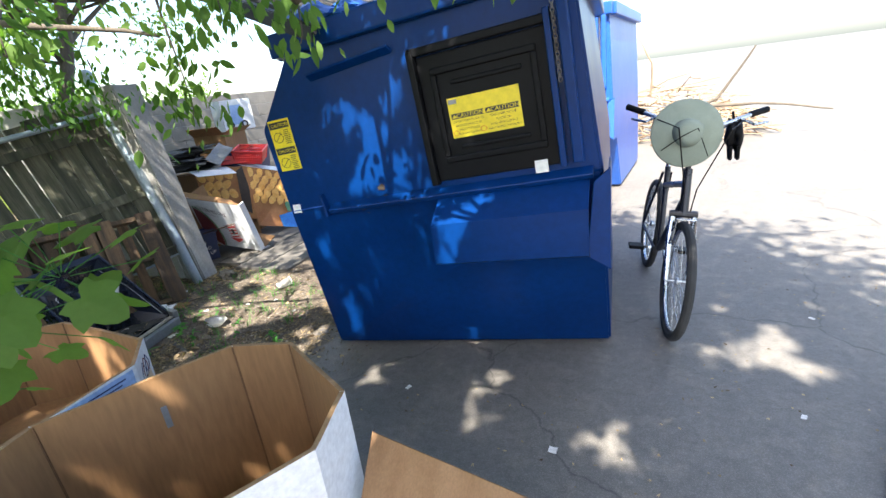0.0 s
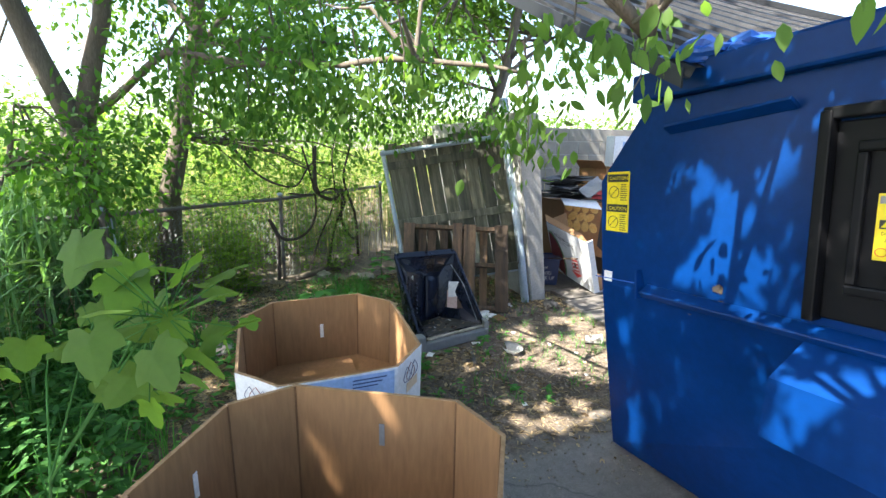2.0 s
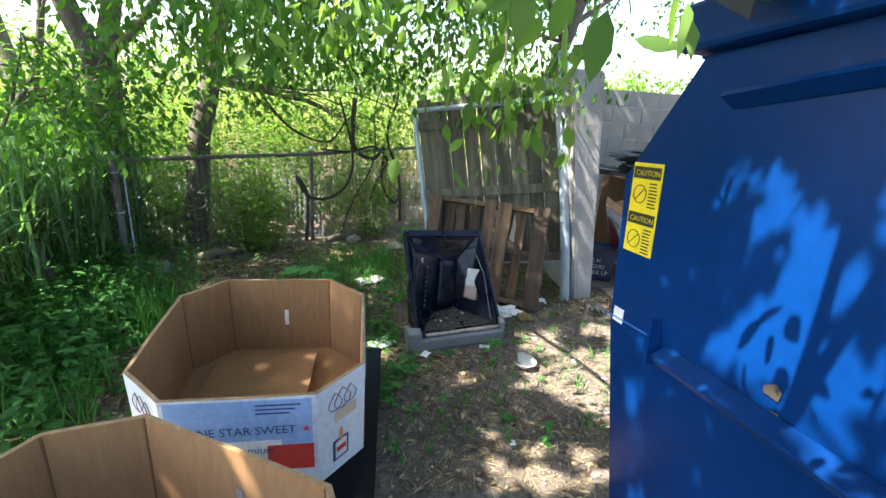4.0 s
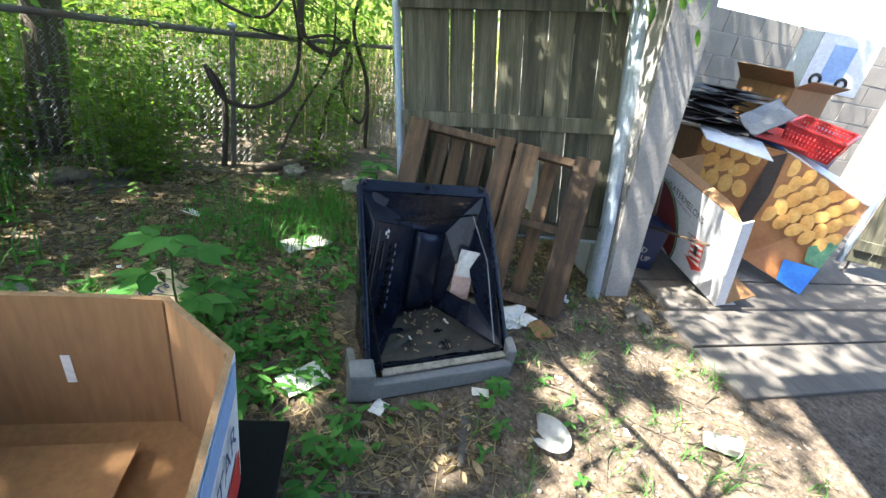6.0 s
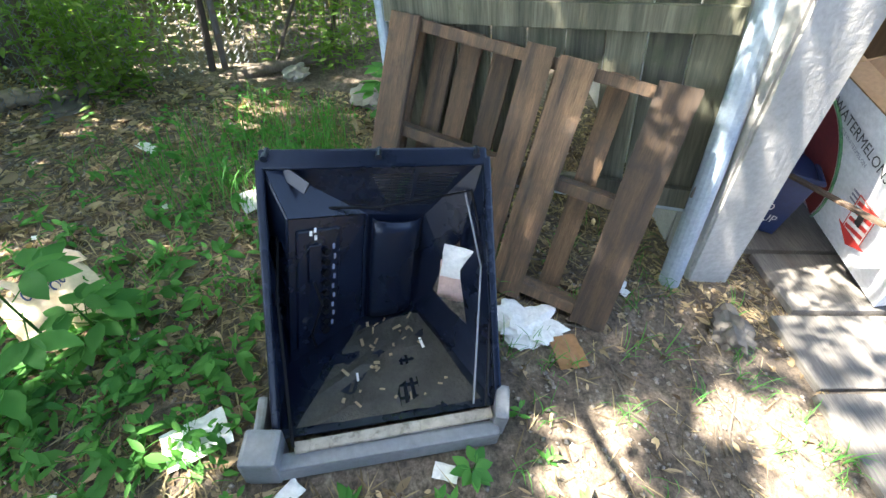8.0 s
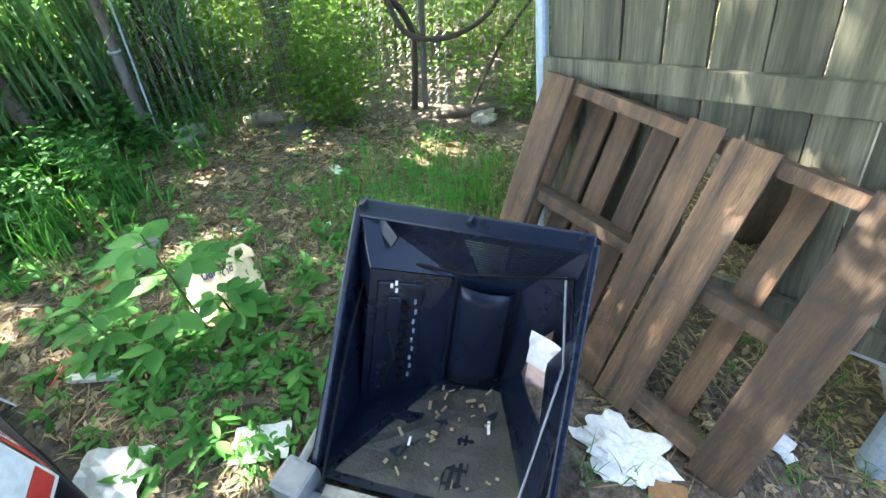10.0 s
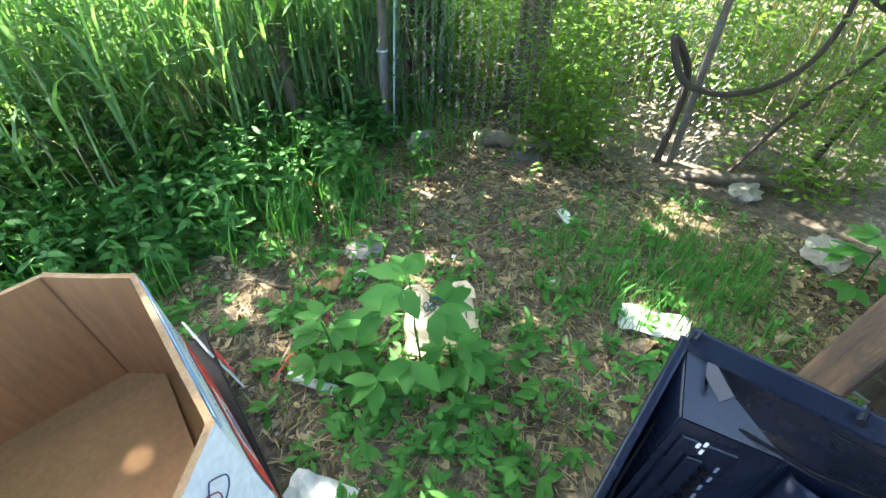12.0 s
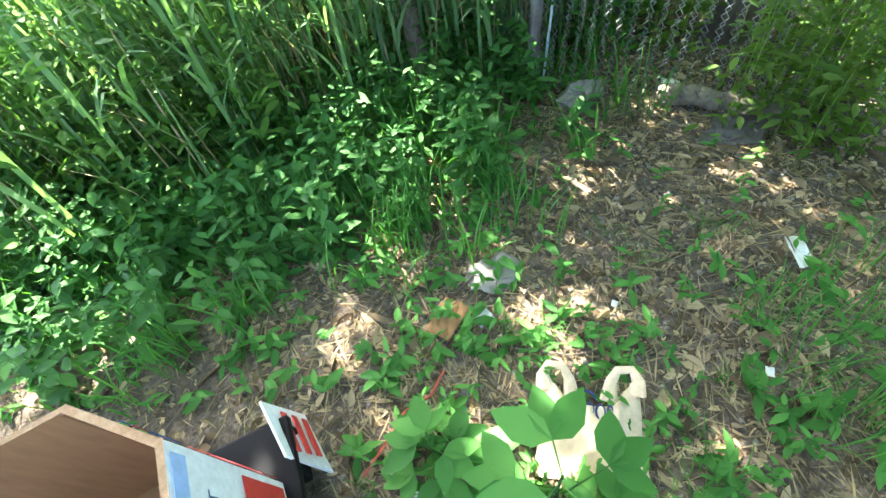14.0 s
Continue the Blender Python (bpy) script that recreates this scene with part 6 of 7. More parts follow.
def paper_cup(x, y, yaw, label, r=0.042, L=0.12):
    c = thing("paper_cup", label, "cup", pose(x, y, height(x, y) + r + 0.002, 0, 0, yaw))
    b = bmesh.new()
    seg = 20
    ring = lambda rr, xx: [b.verts.new((xx, rr * math.cos(a), rr * math.sin(a) * 0.9 - (r - rr) * 0.9)) for a in [math.tau * k / seg for k in range(seg)]]
    r0, r1 = ring(r * 0.72, 0.0), ring(r, L)
    for k in range(seg):
        b.faces.new((r0[k], r0[(k + 1) % seg], r1[(k + 1) % seg], r1[k]))
    b.faces.new(r0[::-1])
    bmesh.ops.solidify(b, geom=b.faces[:], thickness=0.0015)
    part("wall", b, M_PAPER, c, "", True)
    part("rim", tube([(L, r * math.cos(a), r * math.sin(a) * 0.9) for a in [math.tau * k / seg for k in range(seg)]], 0.0025, 6, None, True), M_PAPER, c)


paper_cup(-2.93, 2.70, 60, "crushed white paper cup with blue print on dirt")
paper_cup(-1.98, 2.30, 80, "clear white plastic cup lying beside the dumpster")
stick = thing("foam_strip", "white plastic strip lying on the dirt", "plastic strip", pose(-3.28, 0.48, height(-3.28, 0.48) + 0.012, 0, 0, 118))
part("strip", box(-0.085, -0.015, -0.01, 0.085, 0.015, 0.012, 0.006), M_PAPER, stick)
part("tip", box(0.085, -0.018, -0.01, 0.105, 0.014, 0.014, 0.004), M_PAPER, stick)
wire = thing("red_wire", "thin red wire trailing over the dirt", "wire")
part("wire", tube([(-3.18, 0.40, 0.02), (-3.26, 0.36, 0.025), (-3.36, 0.30, 0.02), (-3.45, 0.30, 0.025), (-3.52, 0.25, 0.015)], 0.0035, 6), M_RED_WIRE, wire)


def carrier_bag():
    """A half-empty tan carrier bag, face up, two handle loops at its mouth."""
    g = thing("carrier_bag", "crumpled tan plastic carrier bag with blue print in the weeds", "bag", pose(-3.795, 0.59, height(-3.8, 0.59) + 0.05, 16, 0, 143) @ Matrix.Diagonal((1.12, 1.12, 1.12, 1)))
    b = bmesh.new()
    nx, ny = 22, 22

    def skin(u, w, side):
        x, y = -0.13 + 0.26 * u, -0.15 + 0.23 * w
        x *= 1.0 - 0.12 * w
        if w > 0.75:
            y -= 0.10 * (w - 0.75) * 4 * math.cos((u - 0.5) * math.pi) ** 2
        puff = (math.sin(math.pi * u) ** 0.6) * (math.sin(math.pi * min(1, w * 0.75 + 0.12)) ** 0.6)
        fold = 0.018 * noise.noise(V((x * 26, y * 9, 4))) + 0.010 * noise.noise(V((x * 60, y * 40, 9)))
        return V((x + 0.012 * noise.noise(V((y * 20, 2, side))), y, side * 0.035 * puff + (fold * puff if side > 0 else 0)))
    for side in (-1, 1):
        g0 = [[b.verts.new(skin(i / nx, k / ny, side)) for i in range(nx + 1)] for k in range(ny + 1)]
        for k in range(ny):
            for i in range(nx):
                b.faces.new((g0[k][i], g0[k][i + 1], g0[k + 1][i + 1], g0[k + 1][i]))
    bmesh.ops.remove_doubles(b, verts=b.verts[:], dist=0.0008)
    bmesh.ops.recalc_face_normals(b, faces=b.faces[:])
    part("bag_body", b, M_BAG, g, "", True)
    for s in (-1, 1):
        loop = [(s * 0.108, 0.055, 0.004), (s * 0.114, 0.085, 0.012), (s * 0.10, 0.112, 0.018), (s * 0.066, 0.108, 0.02), (s * 0.05, 0.08, 0.012), (s * 0.044, 0.035, 0.004)]
        h = tube(loop, [0.024, 0.016, 0.011, 0.011, 0.014, 0.022], 8)
        for v in h.verts:
            v.co.z = 0.006 + (v.co.z - 0.006) * 0.45
        part("handle", h, M_BAG, g)
    for k, (x, w, h, y) in enumerate(((-0.055, 0.016, 0.035, 0), (-0.033, 0.010, 0.024, 0), (-0.017, 0.022, 0.024, 0), (0.011, 0.020, 0.032, -0.01), (0.037, 0.012, 0.022, 0))):
        part("print_mark", tube([(x + w * 0.5 + w * 0.5 * math.cos(a), y + h * 0.5 + h * 0.5 * math.sin(a), skin((x + 0.13) / 0.26, (y + 0.16) / 0.23, 1).z + 0.003) for a in [math.tau * i / 12 for i in range(12)]], 0.0026, 5, None, True), M_INK_BLUE, g)
    part("print_mark", tube([(-0.012 + 0.022 * math.cos(a), 0.03 + 0.022 * math.sin(a), skin(0.45, 0.8, 1).z + 0.003) for a in [0.2 + 2.6 * i / 10 for i in range(11)]], 0.0032, 5), M_INK_BLUE, g)


carrier_bag()


# small broad-leaved seedling on the dirt
def seedling(root, tall, n, size, label):
    t = thing("seedling", label, "seedling")
    b = bmesh.new()
    x, y, z = root
    tube([(x, y, z - 0.01), (x + 0.01, y - 0.02, z + tall * 0.5), (x + 0.03, y - 0.01, z + tall)], [0.005, 0.004, 0.002], 6, b)
    P, D = [], []
    for i in range(n):
        s = 0.25 + 0.75 * i / n
        a = i * 2.4 + random.uniform(-0.3, 0.3)
        r = 0.12 * tall / 0.35 * (1.2 - s)
        c = V((x + 0.02 * s, y - 0.015 * s, z + tall * s))
        e = c + V((r * math.cos(a), r * math.sin(a), 0.02))
        tube([c, e], 0.0018, 5, b)
        for k in (-0.9, 0, 0.9):
            P.append(tuple(e))
            D.append((math.cos(a + k), math.sin(a + k), 0.1))
    m = len(P)
    L = rng.uniform(0.8, 1.15, m) * size
    v, tr = leaf_arrays(np.array(P), np.array(D), np.tile([0, 0, 1.0], (m, 1)) + rng.normal(0, 0.2, (m, 3)), L, L * 0.55, 0.25, 0.1, True)
    part("stem", b, M_HERB, t)
    ob = new("leaves", raw_mesh("leaves", v, tr, M_GRASS))
    ob.parent = t


seedling((-3.58, 0.74, 0.0), 0.52, 9, 0.115, "young ash-like seedling with broad bright green leaves")
seedling((-3.40, 0.50, 0.0), 0.26, 8, 0.095, "low seedling with broad green leaves")
seedling((-3.66, 0.82, 0.0), 0.22, 7, 0.09, "low seedling with broad green leaves")
seedling((-5.15, 1.65, 0.0), 0.34, 10, 0.11, "leafy green seedling near the fence")
for x, y in ((-0.36, 0.92), (0.22, 1.02), (-3.25, 1.95), (-3.0, 1.35)):
    seedling((x, y, 0.0), 0.05, 4, 0.05, "small green weed growing from a crack")


# ---- enclosure contents ----
def carton(m, sx, sy, sz, outside, label, flaps=(), wall=0.006, name="cardboard_box"):
    """An open carton: four sides, a floor and its flaps as parts. flaps: (side, length, angle)."""
    c = thing(name, label, "box", m)
    x, y = sx / 2, sy / 2
    part("floor", box(-x, -y, 0.0, x, y, wall), M_KRAFT, c)
    sides = {"x+": box(x - wall, -y, wall, x, y, sz), "x-": box(-x, -y, wall, -x + wall, y, sz), "y+": box(-x + wall, y - wall, wall, x - wall, y, sz), "y-": box(-x + wall, -y, wall, x - wall, -y + wall, sz)}
    out = {}
    for k, b in sides.items():
        ob = part("side", b, [outside, M_KRAFT], c)
        n = V((1 if k[0] == "x" else 0, 1 if k[0] == "y" else 0, 0)) * (1 if k[1] == "+" else -1)
        for p in ob.data.polygons:
            if p.normal.dot(n) < 0.5:
                p.material_index = 1
        out[k] = ob
    for k, L, ang in flaps:
        s = 1 if k[1] == "+" else -1
        if k[0] == "x":
            e0, e1, d = V((s * x, -y, sz)), V((s * x, y, sz)), V((s, 0, 0))
        else:
            e0, e1, d = V((-x, s * y, sz)), V((x, s * y, sz)), V((0, s, 0))
        d = d * math.cos(radians(ang)) * L + V((0, 0, math.sin(radians(ang)) * L))
        part("flap", slab([e0, e1, e1 + d, e0 + d], 0.005), [M_WHITE_CARD if outside is not M_KRAFT else M_KRAFT], c)
    return c, out


def arrow(name, m, w, h, material, parent):
    """A striped warning arrow pointing down."""
    decal(name, m, 0, 0.22 * h, w, h, M_PAPER, parent)
    for i in range(4):
        b = bmesh.new()
        y0 = 0.26 * h + i * 0.185 * h
        b.faces.new([b.verts.new(m @ V(c)) for c in ((w * 0.06, y0, 0.0025), (w * 0.94, y0 + 0.1 * h, 0.0025), (w * 0.94, y0 + 0.19 * h, 0.0025), (w * 0.06, y0 + 0.09 * h, 0.0025))])
        part("stripe", b, material, parent)
    b = bmesh.new()
    b.faces.new([b.verts.new(m @ V(c)) for c in ((-w * 0.3, 0.25 * h, 0.002), (w * 0.5, -0.02 * h, 0.002), (w * 1.3, 0.25 * h, 0.002))])
    part("arrow_head", b, material, parent)
    for a, c in (((0, 0.22), (0, 1)), ((0, 1), (1, 1)), ((1, 1), (1, 0.22))):
        part("arrow_edge", tube([m @ V((a[0] * w, a[1] * h, 0.002)), m @ V((c[0] * w, c[1] * h, 0.002))], 0.002, 5), material, parent)
    decal("hand_hole", m, w * 0.35, h * 0.5, w * 0.6, h * 0.8, M_INK, parent, "", 0.004)


def watermelon_box():
    """A white fruit carton set on edge, tipped towards the yard."""
    a, b = V((-4.52, 3.56, 0.14)), V((-3.83, 3.57, 0.035))       # foot of the printed face
    ua, ub = V((-4.40, 3.31, 0.73)), V((-3.71, 3.31, 0.63))       # top of it
    c = thing("watermelon_box", "white printed watermelon carton tipped open in the enclosure", "box")
    n = (b - a).cross(ua - a).normalized()
    part("front", slab([a, b, ub, ua] if (b - a).cross(ua - a).dot(n) > 0 else [ua, ub, b, a], 0.008), M_WHITE_CARD, c)
    back = -n * 0.22 + V((0, 0.05, 0))
    part("side", slab([b, b + back * 0.25, ub + back * 0.25, ub], 0.008), M_WHITE_CARD, c)
    part("side", slab([a, ua, ua + back, a + back], 0.008), M_KRAFT, c)
    part("floor", slab([a, a + back, b + back, b], 0.008), M_KRAFT, c)
    part("flap", slab([b + V((0.0, 0.0, 0.012)), b + V((-0.06, 0.40, -0.022)), b + V((-0.30, 0.42, -0.02)), b + V((-0.20, 0.05, 0.25))], 0.005), M_WHITE_CARD, c, "white turned-out flap")
    part("flap", slab([ua + V((0, 0, 0.0)), ub, ub + V((-0.16, 0.06, 0.05)), ua + V((-0.16, 0.10, 0.05))], 0.006), M_KRAFT, c, "frayed brown top flap")
    u = (b - a).normalized()
    v = (ua - a - u * u.dot(ua - a)).normalized()
    m = frame_on(a + n * 0.008, u, v)
    H = (ua - a).length
    lettering("fruit_word", "WATERMELONS", 0.072, M_INK, c, m @ pose(0.09, H * 0.80, 0.001, 0, 0, -9.5), "LEFT", 0.72)
    lettering("fruit_word", "SEEDLESS WATERMELON", 0.028, M_INK_GREY, c, m @ pose(0.12, H * 0.73, 0.001, 0, 0, -9.5), "LEFT", 0.75)
    for i in range(3):
        decal("print_line", m, 0.36, H * 0.50 - i * 0.022, 0.52 - 0.03 * i, H * 0.50 - i * 0.022 + 0.008, M_INK_GREY, c)
    arrow("warning_arrow", m @ pose(0.40, 0.10, 0.001, 0, 0, 0), 0.11, 0.24, M_PRINT_RED, c)
    # printed slice in the lower corner
    b2 = bmesh.new()
    arc = [b2.verts.new(m @ V((0.015 + 0.24 * math.cos(t), 0.18 + 0.30 * math.sin(t) * 1.2, 0.002))) for t in [-0.5 + 1.9 * k / 12 for k in range(13)]]
    b2.faces.new([b2.verts.new(m @ V((0.015, 0.12, 0.002)))] + arc)
    part("printed_slice", b2, M_PRINT_MAROON, c)
    part("printed_rind", tube([m @ V((0.015 + 0.25 * math.cos(t), 0.18 + 0.31 * math.sin(t) * 1.2, 0.0)) for t in [-0.5 + 1.9 * k / 12 for k in range(13)]], 0.006, 5), M_PRINT_GREEN, c)


watermelon_box()


def squash_bin():
    """A big produce carton printed with yellow squash, sagging open."""
    c = thing("squash_bin", "large carton printed with yellow squash and a blue corner", "box")
    # left printed face behind the carton, and the right printed face that bends towards the yard
    quads = [((-4.62, 3.78, 0.35), (-4.28, 4.12, 0.25), (-4.32, 4.15, 0.90), (-4.66, 3.74, 0.92)), ((-4.28, 4.12, 0.16), (-4.0, 4.46, 0.03), (-4.12, 4.78, 0.66), (-4.32, 4.15, 0.90))]
    for qi, q in enumerate(quads):
        q = [V(p) for p in q]
        n = (q[1] - q[0]).cross(q[3] - q[0]).normalized()
        if n.x < 0:
            n = -n
            q = [q[1], q[0], q[3], q[2]]
        panel = part("printed_panel", slab(q, 0.01), M_PRINT_BROWN, c)
        at = lambda u, w: q[0].lerp(q[1], u).lerp(q[3].lerp(q[2], u), w) + n * 0.002
        cols, rows = (5, 3) if qi == 0 else (5, 5)
        for i in range(cols):
            for j in range(rows):
                u, w = (i + 0.5 + 0.5 * (j % 2)) / (cols + 0.5), 0.42 + 0.55 * (j + 0.5) / rows
                if qi == 0 and u > 0.72 and w < 0.9:
                    continue
                r = (q[1] - q[0]).length / cols * 0.62
                ang = random.uniform(-0.9, 0.9)
                b = bmesh.new()
                p = at(u, w)
                e1 = (q[1] - q[0]).normalized()
                e2 = n.cross(e1)
                ring = []
                for k in range(12):
                    t = math.tau * k / 12
                    lx, ly = r * 0.72 * math.cos(t), r * 1.05 * math.sin(t)
                    ring.append(b.verts.new(p + e1 * (lx * math.cos(ang) - ly * math.sin(ang)) + e2 * (lx * math.sin(ang) + ly * math.cos(ang)) + n * 0.0005 * (i + j)))
                top = b.verts.new(p + n * 0.008)
                for k in range(12):
                    b.faces.new((ring[k], ring[(k + 1) % 12], top))
                part("printed_squash", b, M_GOURD, panel)
        if qi == 1:
            b = bmesh.new()
            b.faces.new([b.verts.new(at(u, w) + n * 0.004) for u, w in ((0.62, 0.0), (1.0, 0.0), (1.0, 0.30), (0.55, 0.20))])
            part("printed_blue", b, M_PRINT_SKY, panel)
            b = bmesh.new()
            b.faces.new([b.verts.new(at(u, w) + n * 0.005) for u, w in ((0.78, 0.28), (1.0, 0.30), (1.0, 0.62), (0.72, 0.42))])
            part("printed_leaves", b, M_PRINT_GREEN, panel)
        else:
            b = bmesh.new()
            b.faces.new([b.verts.new(at(u, w) + n * 0.005) for u, w in ((0.74, 0.2), (0.92, 0.1), (1.0, 0.6), (0.97, 1.0), (0.82, 0.92))])
            part("printed_dark", b, M_VINE, panel)
    part("back_panel", slab([(-4.66, 3.74, 0.9), (-4.32, 4.15, 0.9), (-5.0, 4.4, 0.88), (-5.25, 3.75, 0.88)], 0.01), M_KRAFT, c)
    part("side_panel", slab([(-5.25, 3.76, 0.012), (-4.62, 3.78, 0.012), (-4.66, 3.74, 0.9), (-5.25, 3.75, 0.9)], 0.01), M_KRAFT, c)
    part("side_panel", slab([(-4.28, 4.12, 0.05), (-5.0, 4.4, 0.05), (-5.0, 4.4, 0.88), (-4.32, 4.15, 0.88)], 0.01), M_KRAFT, c)
    part("flap", slab([(-4.34, 4.16, 0.905), (-4.13, 4.80, 0.67), (-4.32, 4.86, 0.74), (-4.55, 4.25, 0.94)], 0.006), M_WHITE_CARD, c, "white-printed top flap")
    part("flap", slab([(-4.42, 3.56, 0.90), (-4.22, 3.92, 0.86), (-4.46, 4.04, 0.925), (-4.68, 3.70, 0.945)], 0.006), M_WHITE_CARD, c, "white-printed top flap")
    part("flap", slab([(-4.5, 4.0, 0.95), (-4.30, 4.25, 0.93), (-4.40, 4.42, 1.0), (-4.6, 4.2, 1.02)], 0.006), M_PRINT_RED, c, "red-striped flap")


squash_bin()


def shingle_pile():
    """Torn-off roofing strips stacked on the carton."""
    z = 0.915
    for i in range(26):
        w, h = random.uniform(0.25, 0.6), random.uniform(0.14, 0.25)
        b = sheet_bm(w, h, 6, 3, 0.006, 40 + i, 0, 0.006)
        ob = new("shingle", finish(b, "shingle", M_SHINGLE))
        ob.matrix_world = pose(-4.80 + random.gauss(0, 0.09), 3.92 + random.gauss(0, 0.12), z, random.gauss(0, 3), random.gauss(0, 4), random.uniform(60, 130))
        z += 0.0105
        tagged(ob, "torn dark roofing shingle on the rubbish pile", "shingle", "shingles on the pile")
    b = sheet_bm(0.17, 0.30, 6, 8, 0.012, 77, 0.02, 0.01)
    ob = new("rubber_flap", finish(b, "rubber_flap", M_GREY))
    ob.matrix_world = pose(-4.46, 3.98, 1.06, 35, 30, 20)
    tagged(ob, "curved grey rubber flap lying on the shingles", "rubber flap")


shingle_pile()
cr, crs = carton(pose(-5.0, 4.62, 0.95, 0, 0, 12), 0.42, 0.5, 0.32, M_KRAFT, "plain brown cardboard carton on the pile", (("x+", 0.12, 30), ("y-", 0.15, 40)))
tb = thing("tote", "dark blue plastic tote with a white label", "tote", pose(-4.78, 4.72, 0.72, 0, 0, 10))
b = box(-0.2, -0.30, 0, 0.2, 0.30, 0.30)
for v in b.verts:
    k = 0.86 if v.co.z < 0.1 else 1
    v.co.x *= k
    v.co.y *= k
part("body", b, M_NAVY, tb)
part("rim", box(-0.215, -0.315, 0.285, 0.215, 0.315, 0.315, 0.008), M_NAVY, tb)
part("label", box(0.196, -0.08, 0.14, 0.2045, 0.03, 0.24), M_PAPER, tb, "white paper label")
# what the tote and cartons stand on
st, sts = carton(pose(-4.85, 4.72, 0.0, 0, 0, 10), 0.55, 0.75, 0.71, M_KRAFT, "brown cardboard carton under the blue tote")
dolly_box, ds = carton(pose(-5.05, 4.98, 1.272, 0, 0, -22), 0.30, 0.42, 0.40, M_WHITE_CARD, "white carton printed with a blue picture on top")
part("printed_tool", box(0.151, -0.10, 0.08, 0.153, 0.06, 0.33), M_PRINT_BLUE, ds["x+"])
part("printed_wheel", tube([(0.1525, -0.12 + 0.035 * math.cos(a), 0.08 + 0.035 * math.sin(a)) for a in [math.tau * k / 14 for k in range(14)]], 0.012, 6, None, True), M_INK, ds["x+"])
part("printed_wheel", tube([(0.1525, 0.07 + 0.035 * math.cos(a), 0.08 + 0.035 * math.sin(a)) for a in [math.tau * k / 14 for k in range(14)]], 0.012, 6, None, True), M_INK, ds["x+"])


def basket(m, sx, sy, h, material, label, name, rows, cols, writing=()):
    """A plastic crate or basket with a lattice wall."""
    k = thing(name, label, "basket", m)
    part("floor", box(-sx / 2 * 0.85, -sy / 2 * 0.85, 0, sx / 2 * 0.85, sy / 2 * 0.85, 0.008), material, k)
    part("rim", tube([(sx / 2, sy / 2, h), (-sx / 2, sy / 2, h), (-sx / 2, -sy / 2, h), (sx / 2, -sy / 2, h)], 0.012, 8, None, True), material, k)
    for sgn, along in ((1, "y"), (-1, "y"), (1, "x"), (-1, "x")):
        bm = None
        for i in range(cols + 1):
            s = i / cols - 0.5
            lo, hi = ((sgn * sx * 0.425, s * sy * 0.85, 0), (sgn * sx * 0.5, s * sy, h)) if along == "y" else ((s * sx * 0.85, sgn * sy * 0.425, 0), (s * sx, sgn * sy * 0.5, h))
            bm = beam(lo, hi, 0.014, 0.004, (1, 0, 0) if along == "y" else (0, 1, 0), 0, bm)
        for j in range(rows):
            z = h * (j + 0.3) / rows
            g = 0.425 + 0.075 * z / h
            lo, hi = ((sgn * sx * g, -sy * g, z), (sgn * sx * g, sy * g, z)) if along == "y" else ((-sx * g, sgn * sy * g, z), (sx * g, sgn * sy * g, z))
            bm = beam(lo, hi, 0.012, 0.004, (1, 0, 0) if along == "y" else (0, 1, 0), 0, bm)
        part("lattice_side", bm, material, k)
    return k


basket(pose(-4.42, 4.42, 0.92, 6, 8, 30), 0.34, 0.42, 0.15, M_RED, "red plastic lattice basket on the pile", "basket", 5, 14)
crate = thing("crate", "navy plastic crate with white handwriting beside the post", "crate", pose(-4.38, 3.32, 0.03, 0, 0, -25))
b = box(-0.12, -0.14, 0, 0.12, 0.14, 0.30, 0.008)
for v in b.verts:
    v.co.x *= 0.85 + 0.5 * v.co.z
    v.co.y *= 0.85 + 0.5 * v.co.z
part("body", b, M_NAVY, crate)
part("rim", tube([(0.125, 0.145, 0.305), (-0.125, 0.145, 0.305), (-0.125, -0.145, 0.305), (0.125, -0.145, 0.305)], 0.012, 8, None, True), M_NAVY, crate)
for i, w in enumerate(("IC H", "FOOD", "PICK UP")):
    lettering("hand_writing", w, 0.055, M_PAPER, crate, frame_on((0.108 + 0.022 * (0.6 - 0.3 * i) + 0.004, -0.09, 0.185 - i * 0.06), (0, 1, 0), (0.06, 0, 1)), "LEFT", 0.9)
lath = thing("wood_lath", "thin pale wooden lath lying across the crate", "lath")
part("lath", beam((-4.25, 3.27, 0.345), (-3.85, 3.32, 0.43), 0.03, 0.012), M_WOOD_PALLET, lath)
pit = thing("plank_floor", "dark earth-stained boards inside the enclosure", "boards")
part("board", box(-6.2, 3.06, 0.0, -4.62, 6.9, 0.012), M_WOOD_PLANK, pit)


# ---- bin prints, pallet under the bin, plywood ----
bp = thing("plastic_pallet", "black plastic pallet under the onion bin", "pallet", pose(-2.55, 0.63, 0.034, 0, 4.0, -6))
part("deck", box(-0.50, -0.48, 0.095, 0.50, 0.48, 0.122, 0.006), M_BLACK, bp)
for x in (-0.42, 0.0, 0.42):
    for y in (-0.4, 0.0, 0.4):
        part("foot", box(x - 0.07, y - 0.07, 0.0, x + 0.07, y + 0.07, 0.096, 0.008), M_BLACK, bp)
for y in (-0.43, 0.0, 0.43):
    part("runner", box(-0.49, y - 0.04, 0.0, 0.49, y + 0.04, 0.018, 0.004), M_BLACK, bp)


def face_frame(oc, i, z):
    a, b = V((*oc[i], z)), V((*oc[(i + 1) % 8], z))
    u = (b - a).normalized()
    n = u.cross(V((0, 0, 1)))
    return frame_on(a + n * 0.004, u, (0, 0, 1)), (b - a).length


